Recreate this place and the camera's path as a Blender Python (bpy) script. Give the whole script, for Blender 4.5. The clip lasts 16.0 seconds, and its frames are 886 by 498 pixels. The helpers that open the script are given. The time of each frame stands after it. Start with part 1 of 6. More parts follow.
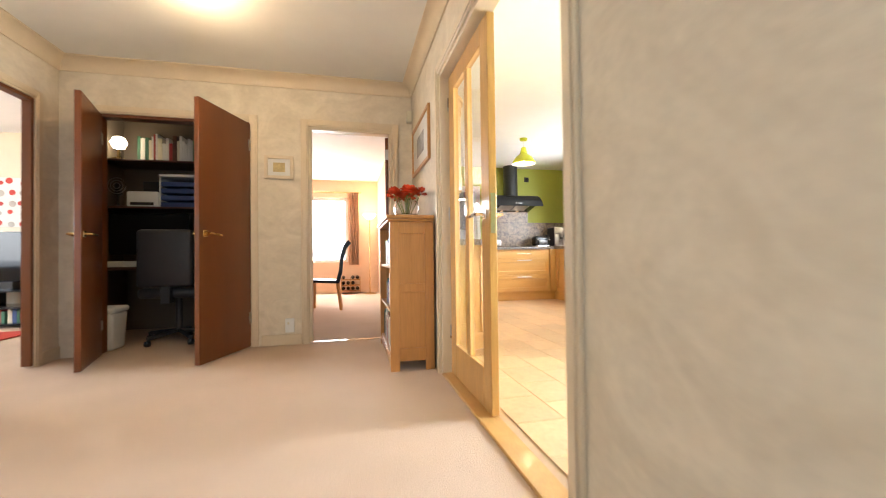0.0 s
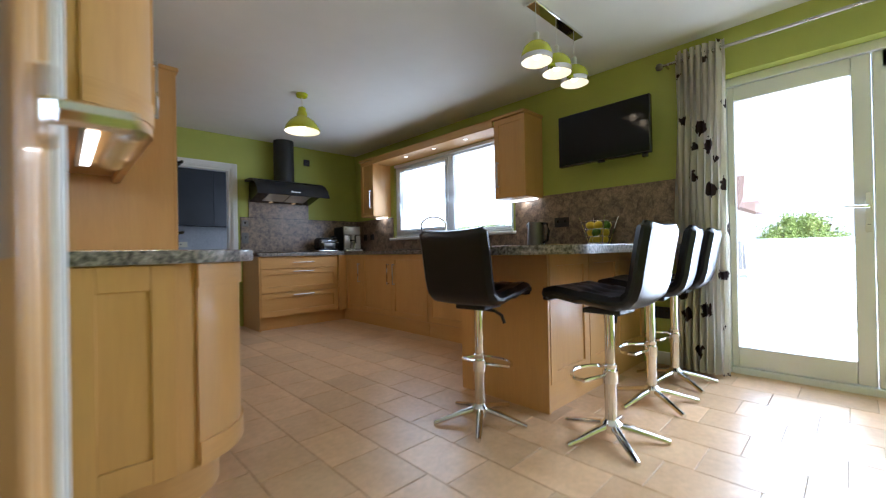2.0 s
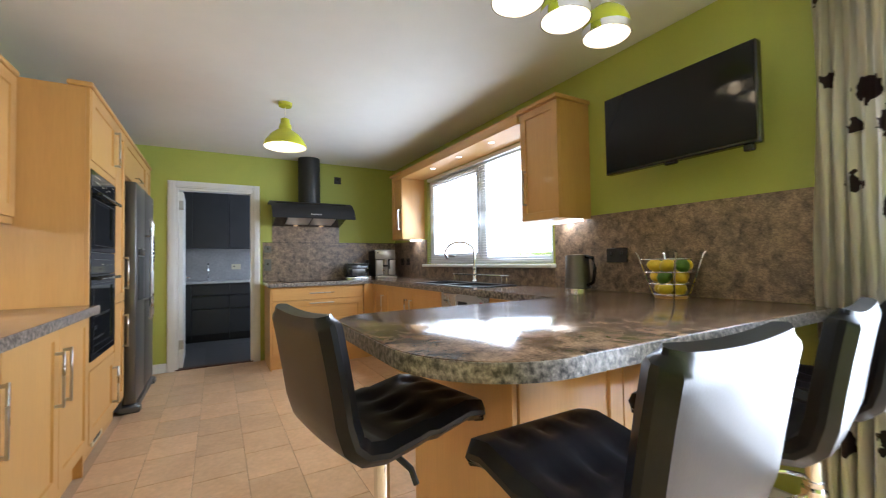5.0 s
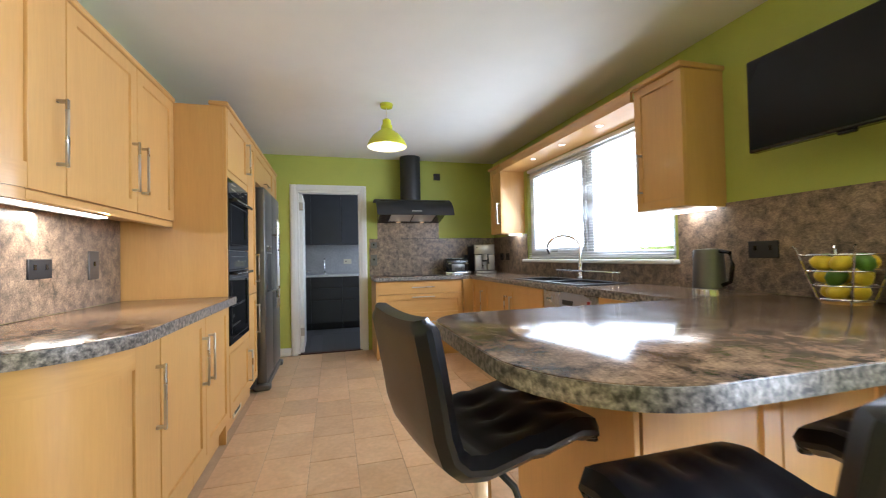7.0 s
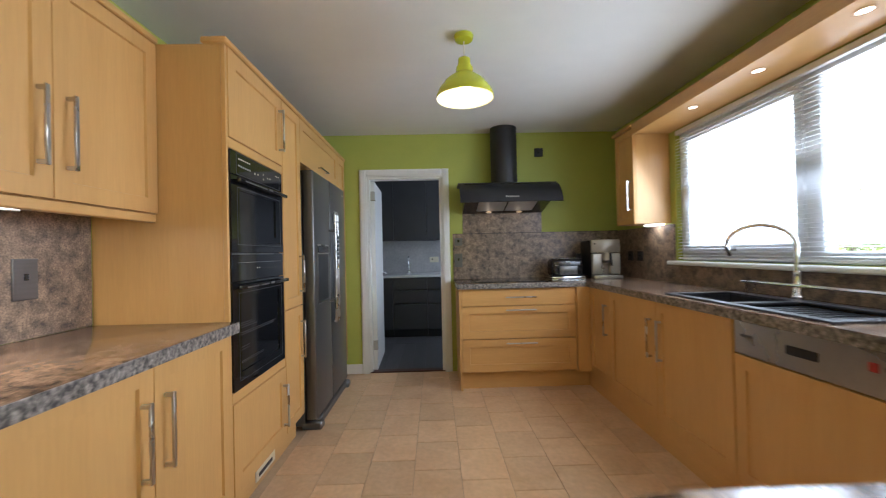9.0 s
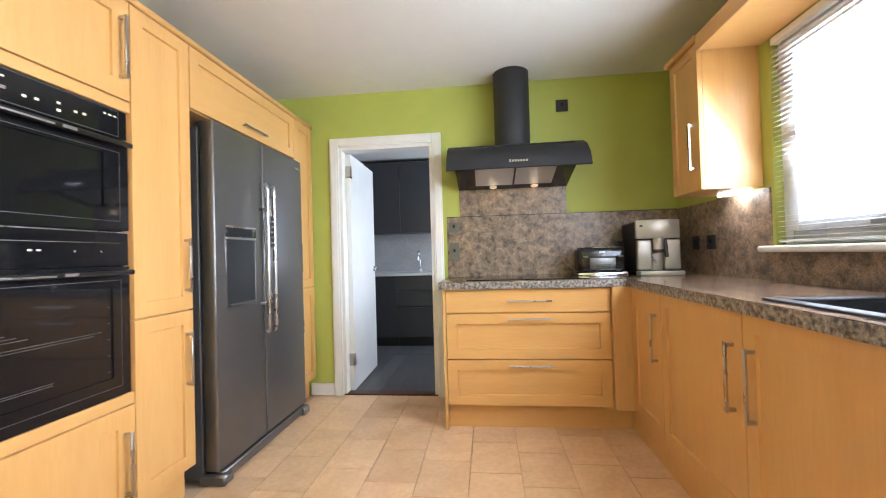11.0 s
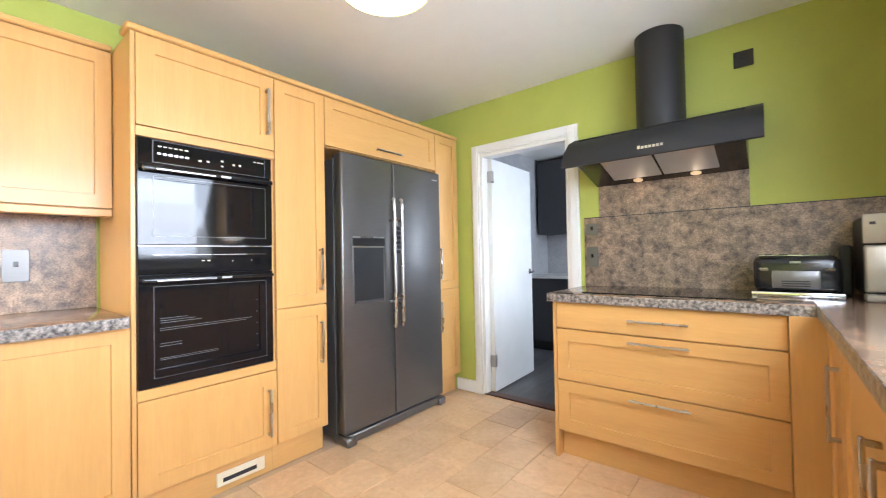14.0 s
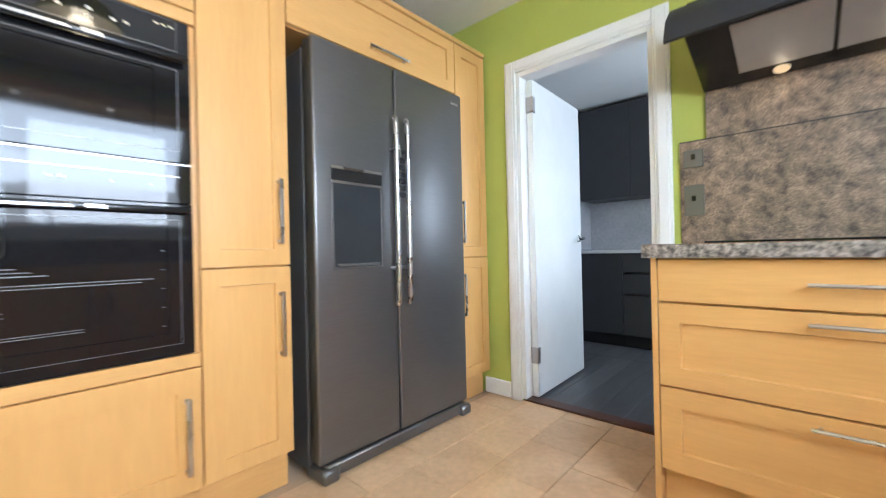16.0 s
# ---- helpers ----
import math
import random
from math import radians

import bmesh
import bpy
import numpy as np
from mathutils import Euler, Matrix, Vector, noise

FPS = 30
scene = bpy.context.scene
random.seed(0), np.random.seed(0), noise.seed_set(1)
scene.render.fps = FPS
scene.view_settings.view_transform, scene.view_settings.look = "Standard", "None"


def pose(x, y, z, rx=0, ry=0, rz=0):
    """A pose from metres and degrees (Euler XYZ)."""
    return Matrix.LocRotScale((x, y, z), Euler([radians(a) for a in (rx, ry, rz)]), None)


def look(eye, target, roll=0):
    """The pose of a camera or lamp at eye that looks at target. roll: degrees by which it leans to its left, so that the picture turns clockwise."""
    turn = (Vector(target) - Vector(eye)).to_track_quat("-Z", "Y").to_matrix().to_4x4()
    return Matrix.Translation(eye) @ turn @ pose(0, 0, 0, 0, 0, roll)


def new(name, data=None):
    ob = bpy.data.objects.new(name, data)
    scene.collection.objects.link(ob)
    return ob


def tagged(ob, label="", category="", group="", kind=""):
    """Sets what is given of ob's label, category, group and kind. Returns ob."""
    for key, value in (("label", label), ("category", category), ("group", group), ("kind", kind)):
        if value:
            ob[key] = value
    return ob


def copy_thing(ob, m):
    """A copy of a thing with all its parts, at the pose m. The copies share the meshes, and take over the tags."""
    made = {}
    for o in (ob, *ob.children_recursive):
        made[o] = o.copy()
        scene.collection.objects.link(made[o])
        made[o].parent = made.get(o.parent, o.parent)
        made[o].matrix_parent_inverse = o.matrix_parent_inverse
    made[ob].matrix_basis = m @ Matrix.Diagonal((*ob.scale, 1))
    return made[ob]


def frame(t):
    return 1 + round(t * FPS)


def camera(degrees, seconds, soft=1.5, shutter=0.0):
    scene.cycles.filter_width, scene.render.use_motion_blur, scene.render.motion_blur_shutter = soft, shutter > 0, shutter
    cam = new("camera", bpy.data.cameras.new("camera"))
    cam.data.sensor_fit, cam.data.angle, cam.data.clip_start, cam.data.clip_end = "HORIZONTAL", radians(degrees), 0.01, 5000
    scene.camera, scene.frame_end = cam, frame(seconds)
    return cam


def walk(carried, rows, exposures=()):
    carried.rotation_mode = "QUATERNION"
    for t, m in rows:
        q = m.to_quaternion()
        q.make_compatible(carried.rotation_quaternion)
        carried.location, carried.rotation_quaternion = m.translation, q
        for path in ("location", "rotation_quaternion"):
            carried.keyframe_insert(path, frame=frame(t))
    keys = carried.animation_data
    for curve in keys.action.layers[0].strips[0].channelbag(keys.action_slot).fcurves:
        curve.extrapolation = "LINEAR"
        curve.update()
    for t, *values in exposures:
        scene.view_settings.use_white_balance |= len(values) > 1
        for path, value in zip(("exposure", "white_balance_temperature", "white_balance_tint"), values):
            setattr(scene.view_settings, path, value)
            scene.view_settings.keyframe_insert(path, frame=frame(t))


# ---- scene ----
cam = camera(96.3, 16.0, 1.1, 0.5)
PATH = [
    (0, (0.151, 0.029, 0.815), (0.606, 1.976, 0.845), -0.7),
    (0.5, (0.249, 0.553, 0.854), (0.785, 2.48, 0.866), -0.5),
    (1, (0.458, 1.002, 0.839), (1.473, 2.725, 0.855), -0.5),
    (1.2, (0.521, 1.151, 0.833), (1.681, 2.78, 0.854), -0.4),
    (1.5, (0.621, 1.331, 0.852), (1.896, 2.872, 0.866), -0.5),
    (2, (0.874, 1.567, 0.92), (2.262, 3.007, 0.931), -1.1),
    (2.5, (1.106, 1.639, 1.035), (2.509, 3.063, 1.059), -1.0),
    (3, (1.362, 1.705, 1.062), (2.792, 3.103, 1.087), -1.1),
    (5.3, (2.101, 1.846, 1.174), (2.992, 3.636, 1.224), -1.1),
    (5.5, (2.104, 1.851, 1.183), (2.933, 3.67, 1.224), -1.2),
    (6, (2.091, 1.863, 1.175), (2.777, 3.741, 1.22), -1.1),
    (6.5, (2.1, 1.871, 1.166), (2.706, 3.777, 1.212), -1.1),
    (7, (2.109, 1.922, 1.168), (2.64, 3.849, 1.206), -1.2),
    (7.5, (2.145, 2.084, 1.147), (2.551, 4.042, 1.176), -1.3),
    (8, (2.226, 2.388, 1.184), (2.545, 4.362, 1.207), -1.3),
    (8.5, (2.307, 2.668, 1.208), (2.522, 4.656, 1.225), -1.3),
    (9, (2.361, 2.982, 1.223), (2.403, 4.981, 1.241), -1.3),
    (9.5, (2.39, 3.296, 1.195), (2.348, 5.295, 1.212), -1.4),
    (10, (2.484, 3.557, 1.124), (2.436, 5.556, 1.149), -1.5),
    (10.2, (2.532, 3.65, 1.117), (2.478, 5.649, 1.143), -1.5),
    (12.3, (3.439, 4.232, 1.133), (2.732, 6.102, 1.169), -1.5),
    (12.5, (3.485, 4.255, 1.141), (2.707, 6.097, 1.177), -1.4),
    (13, (3.561, 4.279, 1.168), (2.555, 6.008, 1.201), -1.3),
    (13.5, (3.576, 4.294, 1.171), (2.399, 5.911, 1.207), -1.2),
    (14, (3.551, 4.292, 1.17), (2.28, 5.835, 1.203), -1.1),
    (14.5, (3.514, 4.325, 1.151), (2.174, 5.809, 1.185), -1.1),
    (15, (3.375, 4.414, 1.106), (2.024, 5.89, 1.128), -1.1),
    (15.5, (3.202, 4.608, 1.028), (1.85, 6.082, 1.031), -1.2),
    (16, (2.965, 4.946, 0.939), (1.624, 6.43, 0.944), -1.3),
]
EXPOSURES = [(0.0, 3.55, 5950, 10), (0.6, 3.4, 5400, 10), (1.15, 2.6, 5100, 11), (1.6, 1.8, 5050, 11), (3.2, 1.5, 5050, 11), (5.4, 2.5, 5350, 11), (8.5, 2.32, 5300, 11), (9.0, 2.1, 5350, 11), (10.0, 2.8, 5450, 12), (12.4, 3.35, 5600, 12), (14.5, 3.3, 5450, 11), (16.0, 3.2, 5250, 8)]
walk(cam, [(t, look(eye, target, roll)) for t, eye, target, roll in PATH], EXPOSURES)

# ---- world and sun ----
world = bpy.data.worlds.new("world")
scene.world = world
world.use_nodes = True
wn = world.node_tree.nodes
sky = wn.new("ShaderNodeTexSky")
sky.sky_type, sky.sun_disc = "NISHITA", False
sky.dust_density = 2.0
sky.sun_elevation, sky.sun_rotation = radians(48), radians(190)
haze = wn.new("ShaderNodeHueSaturation")
haze.inputs["Saturation"].default_value, haze.inputs["Value"].default_value = 0.3, 1.3
world.node_tree.links.new(sky.outputs["Color"], haze.inputs["Color"])
world.node_tree.links.new(haze.outputs["Color"], wn["Background"].inputs["Color"])
wn["Background"].inputs["Strength"].default_value = 0.15
sun = new("sun", bpy.data.lights.new("sun", "SUN"))
sun.data.energy, sun.data.angle, sun.data.color = 5.0, radians(0.5), (1.0, 0.95, 0.88)
sun.matrix_world = look((-1, -7, 8), (0, 0, 0))


LEVEL = 0.14  # lamp power against the outdoor light


def area(name, eye, target, sx, sy, power, color=(1, 1, 1), spread=180):
    ob = new(name, bpy.data.lights.new(name, "AREA"))
    ob.data.shape, ob.data.size, ob.data.size_y = "RECTANGLE", sx, sy
    ob.data.energy, ob.data.color, ob.data.spread = power * LEVEL, color, radians(spread)
    ob.matrix_world = look(eye, target)
    return ob


def bulb(name, at, power, color=(1.0, 0.78, 0.5), radius=0.03):
    ob = new(name, bpy.data.lights.new(name, "POINT"))
    ob.data.energy, ob.data.color, ob.data.shadow_soft_size = power * LEVEL, color, radius
    ob.location = at
    return ob


DAY = (0.93, 0.97, 1.0)
area("daylight_window", (4.255, 5.05, 1.63), (2.2, 5.05, 0.45), 1.95, 0.95, 52, DAY, 165)
area("daylight_window_bounce", (4.25, 5.05, 1.63), (2.2, 5.05, 2.6), 1.95, 0.95, 22, (1.0, 0.98, 0.94), 165)
area("daylight_patio_door", (4.36, 1.47, 1.1), (2.4, 1.47, 0.3), 1.3, 1.9, 96, DAY, 125)
area("daylight_patio_bounce", (4.355, 1.47, 1.1), (2.4, 1.47, 2.0), 1.3, 1.9, 46, (1.0, 0.98, 0.94), 165)
area("daylight_dining", (-0.95, 9.20, 1.4), (-0.95, 0, 1.3), 2.0, 1.4, 75, (1.0, 0.96, 0.9))
area("daylight_living", (-6.15, 3.4, 1.4), (0, 3.4, 1.2), 2.4, 1.4, 60, DAY)
# Added cool fill from the hall's south end, which has no window.
area("fill_hall", (-0.7, -1.55, 1.2), (-0.7, 4, 1.0), 1.6, 1.9, 18, (0.78, 0.89, 1.0))
# Added fill to brighten the utility room; the wall behind is solid.
area("fill_utility", (3.55, 8.2, 1.5), (1.2, 8.2, 1.2), 1.0, 1.0, 28, DAY)


# ---- materials ----
def material(name, color, rough=0.5, metal=0.0, vary=0.12, scale=6.0, fine=90.0, bump=0.05, coat=0.0, tint=None, stretch=(1, 1, 1), mix=0.5, distort=0.0, detail=5, crisp=0.5):
    """A surface with variation at two scales and fine relief; tint is the second colour of the coarse variation."""
    m = bpy.data.materials.new(name)
    m.use_nodes = True
    n, link = m.node_tree.nodes, m.node_tree.links.new
    b = n["Principled BSDF"]
    geo = n.new("ShaderNodeNewGeometry")
    mapping = n.new("ShaderNodeMapping")
    mapping.inputs["Scale"].default_value = stretch
    link(geo.outputs["Position"], mapping.inputs["Vector"])
    big, small = n.new("ShaderNodeTexNoise"), n.new("ShaderNodeTexNoise")
    for node, sc, detail in ((big, scale, detail), (small, fine, 3)):
        node.inputs["Scale"].default_value, node.inputs["Detail"].default_value = sc, detail
        link(mapping.outputs["Vector"], node.inputs["Vector"])
    big.inputs["Roughness"].default_value = crisp
    big.inputs["Distortion"].default_value = distort
    ramp = n.new("ShaderNodeValToRGB")
    t = tint or tuple(c * (1 - 2 * vary) for c in color)
    ramp.color_ramp.elements[0].position, ramp.color_ramp.elements[1].position = 0.5 - mix / 2, 0.5 + mix / 2
    ramp.color_ramp.elements[0].color, ramp.color_ramp.elements[1].color = (*t, 1), (*color, 1)
    link(big.outputs["Fac"], ramp.inputs["Fac"])
    grain = n.new("ShaderNodeMix")
    grain.data_type, grain.blend_type = "RGBA", "MULTIPLY"
    grain.inputs[0].default_value = min(1.0, vary * 2.5)
    link(ramp.outputs["Color"], grain.inputs[6])
    link(small.outputs["Fac"], grain.inputs[7])
    gain = n.new("ShaderNodeVectorMath")
    gain.operation = "SCALE"
    gain.inputs["Scale"].default_value = 1 / (1 - 0.5 * min(1.0, vary * 2.5))
    link(grain.outputs[2], gain.inputs[0])
    link(gain.outputs[0], b.inputs["Base Color"])
    rr = n.new("ShaderNodeMapRange")
    rr.inputs["To Min"].default_value, rr.inputs["To Max"].default_value = max(0.02, rough - 0.06), min(1, rough + 0.06)
    link(big.outputs["Fac"], rr.inputs["Value"])
    link(rr.outputs["Result"], b.inputs["Roughness"])
    b.inputs["Metallic"].default_value = metal
    b.inputs["Coat Weight"].default_value = coat
    b.inputs["Coat Roughness"].default_value = 0.08
    if bump:
        bp = n.new("ShaderNodeBump")
        bp.inputs["Strength"].default_value, bp.inputs["Distance"].default_value = bump, 0.01
        link(small.outputs["Fac"], bp.inputs["Height"])
        link(bp.outputs["Normal"], b.inputs["Normal"])
    return m


def glow(name, color, strength):
    m = bpy.data.materials.new(name)
    m.use_nodes = True
    b = m.node_tree.nodes["Principled BSDF"]
    b.inputs["Base Color"].default_value = (*color, 1)
    b.inputs["Emission Color"].default_value, b.inputs["Emission Strength"].default_value = (*color, 1), strength
    return m


def glass(name, color=(1, 1, 1), rough=0.0):
    m = bpy.data.materials.new(name)
    m.use_nodes = True
    b = m.node_tree.nodes["Principled BSDF"]
    b.inputs["Base Color"].default_value, b.inputs["Roughness"].default_value = (*color, 1), rough
    b.inputs["Transmission Weight"].default_value, b.inputs["IOR"].default_value = 1.0, 1.45
    return m


def per_object(m, amount=0.18):
    """Lets the brightness of each piece differ a little."""
    n, link = m.node_tree.nodes, m.node_tree.links.new
    b = n["Principled BSDF"]
    src = b.inputs["Base Color"].links[0].from_socket
    info, rng, mul = n.new("ShaderNodeObjectInfo"), n.new("ShaderNodeMapRange"), n.new("ShaderNodeVectorMath")
    rng.inputs["To Min"].default_value, rng.inputs["To Max"].default_value = 1 - amount, 1 + amount
    mul.operation = "SCALE"
    link(info.outputs["Random"], rng.inputs["Value"])
    link(src, mul.inputs[0])
    link(rng.outputs["Result"], mul.inputs["Scale"])
    link(mul.outputs[0], b.inputs["Base Color"])
    return m


M = {}
M["green"] = material("lime_green_paint", (0.45, 0.49, 0.095), 0.6, vary=0.04, fine=160, bump=0.06, tint=(0.42, 0.46, 0.088))
M["ceiling"] = material("white_ceiling_paint", (0.80, 0.79, 0.74), 0.75, vary=0.03, fine=200, bump=0.05, tint=(0.77, 0.76, 0.71))
M["white"] = material("white_gloss_paint", (0.80, 0.80, 0.77), 0.35, vary=0.03, bump=0.02)
M["upvc"] = material("white_upvc", (0.82, 0.83, 0.83), 0.3, vary=0.02, bump=0.0)
M["paper"] = material("cream_embossed_wallpaper", (0.73, 0.65, 0.51), 0.7, vary=0.06, scale=2.4, fine=30, bump=0.14, tint=(0.63, 0.55, 0.42), distort=2.2, mix=0.3, crisp=0.6, stretch=(1, 1, 1.3))
M["cream"] = material("cream_gloss_paint", (0.70, 0.58, 0.40), 0.4, vary=0.04, bump=0.03)
M["carpet"] = material("beige_carpet", (0.64, 0.48, 0.35), 0.95, vary=0.22, scale=2.5, fine=260, bump=0.6, tint=(0.58, 0.43, 0.31))
M["beech"] = material("beech_shaker_wood", (0.63, 0.365, 0.12), 0.38, vary=0.06, scale=3.0, fine=22, bump=0.04, tint=(0.58, 0.325, 0.10), stretch=(4, 4, 0.35), coat=0.15)
M["beech_h"] = material("beech_wood_cross_grain", (0.63, 0.365, 0.12), 0.38, vary=0.06, scale=3.0, fine=22, bump=0.04, tint=(0.58, 0.325, 0.10), stretch=(0.5, 0.5, 5), coat=0.15)
M["oak"] = material("golden_oak", (0.52, 0.25, 0.07), 0.35, vary=0.12, scale=4.0, fine=30, bump=0.08, tint=(0.44, 0.20, 0.05), stretch=(4, 4, 0.3), coat=0.2)
M["pine"] = material("varnished_light_oak", (0.62, 0.36, 0.12), 0.3, vary=0.15, scale=3.0, fine=25, bump=0.05, tint=(0.52, 0.29, 0.085), stretch=(4, 4, 0.3), coat=0.35)
M["mahogany"] = material("dark_mahogany_veneer", (0.155, 0.043, 0.007), 0.32, vary=0.06, scale=2.0, fine=20, bump=0.02, tint=(0.125, 0.033, 0.005), stretch=(3, 3, 0.2), coat=0.12)
M["walnut"] = material("dark_walnut", (0.09, 0.032, 0.016), 0.4, vary=0.2, scale=4.0, fine=25, tint=(0.06, 0.02, 0.01), stretch=(4, 4, 0.3))
M["worktop"] = material("brown_mottled_laminate_worktop", (0.31, 0.20, 0.125), 0.15, vary=0.34, scale=12, fine=120, bump=0.0, tint=(0.055, 0.038, 0.029), mix=0.21, distort=0.3, detail=12, crisp=0.74)
M["edge"] = material("grey_speckled_worktop_edge", (0.34, 0.30, 0.26), 0.35, vary=0.38, scale=60, fine=150, bump=0.05, tint=(0.045, 0.04, 0.036), mix=0.28)
M["splash"] = material("brown_mottled_splashback", (0.37, 0.265, 0.18), 0.36, vary=0.4, scale=17, fine=150, bump=0.0, tint=(0.075, 0.056, 0.046), mix=0.27, distort=0.35, detail=12, crisp=0.74)
M["tile"] = per_object(material("sandstone_floor_tile", (0.71, 0.49, 0.285), 0.34, vary=0.12, scale=4.5, fine=34, bump=0.04, tint=(0.58, 0.355, 0.18), distort=0.9, crisp=0.62), 0.10)
M["grout"] = material("pale_grout", (0.56, 0.40, 0.25), 0.8, vary=0.1, bump=0.1)
M["steel"] = material("brushed_steel", (0.50, 0.48, 0.46), 0.28, 1.0, vary=0.05, bump=0.02)
M["chrome"] = material("polished_chrome", (0.80, 0.80, 0.80), 0.06, 1.0, vary=0.0, bump=0.0)
M["graphite"] = material("graphite_brushed_steel", (0.17, 0.165, 0.16), 0.36, 0.75, vary=0.07, scale=3, fine=140, bump=0.02, stretch=(1, 0.08, 1))
M["dispenser"] = material("dark_dispenser_plastic", (0.02, 0.023, 0.026), 0.4, vary=0.15, scale=9, bump=0.02)
M["filter"] = material("pale_grease_filter", (0.60, 0.58, 0.55), 0.4, 0.5, vary=0.08, fine=220, bump=0.05)
M["silver_plastic"] = material("champagne_silver_plastic", (0.42, 0.39, 0.335), 0.42, 0.55, vary=0.04, bump=0.0)
M["fridge_side"] = material("dark_grey_fridge_side", (0.09, 0.09, 0.09), 0.5, 0.2, vary=0.05, bump=0.03)
M["black"] = material("black_gloss", (0.012, 0.012, 0.013), 0.2, vary=0.05, bump=0.0, coat=0.1)
M["oven_glass"] = material("black_oven_glass", (0.008, 0.008, 0.009), 0.03, vary=0.0, bump=0.0)
M["matt"] = material("matt_black", (0.018, 0.018, 0.02), 0.5, vary=0.1, bump=0.03)
M["screen"] = material("dark_screen", (0.008, 0.008, 0.009), 0.06, vary=0.0, bump=0.0)
M["leather"] = material("black_faux_leather", (0.013, 0.013, 0.016), 0.3, vary=0.15, fine=260, bump=0.025, coat=0.1)
M["lime"] = material("lime_enamel", (0.58, 0.62, 0.02), 0.22, vary=0.02, bump=0.0, coat=0.4)
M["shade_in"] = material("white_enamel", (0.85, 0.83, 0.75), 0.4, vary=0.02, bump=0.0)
M["bulb"] = glow("lit_bulb", (1.0, 0.80, 0.52), 2.0)
M["spot"] = glow("lit_spot", (1.0, 0.90, 0.75), 1.2)
M["hood_lamp"] = glow("lit_hood_lamp", (1.0, 0.75, 0.45), 0.02)
M["strip"] = glow("lit_strip_light", (1.0, 0.93, 0.80), 1.6)
M["brass"] = material("polished_brass", (0.80, 0.58, 0.25), 0.2, 1.0, vary=0.04, bump=0.0)
M["glass"] = glass("clear_glass")
M["slat"] = material("white_blind_slat", (0.80, 0.81, 0.82), 0.4, vary=0.02, bump=0.0)
M["grey_unit"] = material("anthracite_units", (0.040, 0.040, 0.043), 0.45, vary=0.08, bump=0.02)
M["grey_wall"] = material("pale_grey_panel", (0.46, 0.45, 0.45), 0.4, vary=0.14, scale=5, fine=30, bump=0.03, tint=(0.36, 0.355, 0.36))
M["grey_floor"] = per_object(material("grey_wood_plank", (0.115, 0.112, 0.115), 0.4, vary=0.25, scale=5, fine=30, bump=0.05, stretch=(5, 0.5, 1)), 0.2)
M["grey_top"] = material("pale_quartz_worktop", (0.68, 0.68, 0.67), 0.25, vary=0.04, bump=0.0)
M["peach"] = material("peach_wall_paint", (0.78, 0.55, 0.38), 0.7, vary=0.04, bump=0.05)
M["ivory"] = material("ivory_plastic", (0.72, 0.66, 0.48), 0.4, vary=0.03, bump=0.0)
M["red_flower"] = material("orange_red_petals", (0.85, 0.09, 0.02), 0.55, vary=0.25, fine=60, bump=0.1)
M["screen"].node_tree.nodes["Principled BSDF"].inputs["Specular IOR Level"].default_value = 0.25
M["leather"].node_tree.nodes["Principled BSDF"].inputs["Specular IOR Level"].default_value = 0.22
M["leaf"] = material("garden_leaf", (0.24, 0.29, 0.06), 0.5, vary=0.3, scale=3, fine=25, bump=0.1, tint=(0.15, 0.21, 0.04))
M["bark"] = material("bark", (0.10, 0.07, 0.045), 0.9, vary=0.3, bump=0.4)
M["paving"] = material("pale_concrete_paving", (0.74, 0.72, 0.68), 0.85, vary=0.15, scale=2, fine=60, bump=0.2)
M["lemon"] = material("lemon_peel", (0.85, 0.62, 0.02), 0.4, vary=0.1, fine=180, bump=0.2)
M["limefruit"] = material("lime_peel", (0.10, 0.22, 0.015), 0.4, vary=0.15, fine=180, bump=0.2)
M["sink"] = material("black_composite_sink", (0.022, 0.022, 0.025), 0.4, vary=0.15, fine=300, bump=0.08)
M["roof_tile"] = material("brown_roof_tiles", (0.16, 0.095, 0.065), 0.85, vary=0.25, scale=4, fine=20, bump=0.3)
M["render"] = material("pale_house_render", (0.62, 0.56, 0.46), 0.85, vary=0.1, bump=0.15)
M["timber"] = material("weathered_fence_timber", (0.34, 0.32, 0.30), 0.85, vary=0.3, scale=3, fine=20, bump=0.2, stretch=(4, 4, 0.4))
M["peach_cloth"] = material("peach_curtain_cloth", (0.72, 0.46, 0.30), 0.9, vary=0.08, bump=0.2)
M["book_red"] = material("red_book_cloth", (0.35, 0.03, 0.03), 0.6, vary=0.1)
M["book_blue"] = material("blue_book_cloth", (0.04, 0.07, 0.2), 0.6, vary=0.1)
M["book_white"] = material("white_paper", (0.72, 0.70, 0.64), 0.7, vary=0.06)
M["book_green"] = material("green_book_cloth", (0.04, 0.14, 0.07), 0.6, vary=0.1)
# Cream paint taken far down: the cupboard's shade is in the colour.
M["office_wall_shaded"] = material("cream_cupboard_paint_in_shade", (0.15, 0.115, 0.08), 0.8, vary=0.06, bump=0.05)


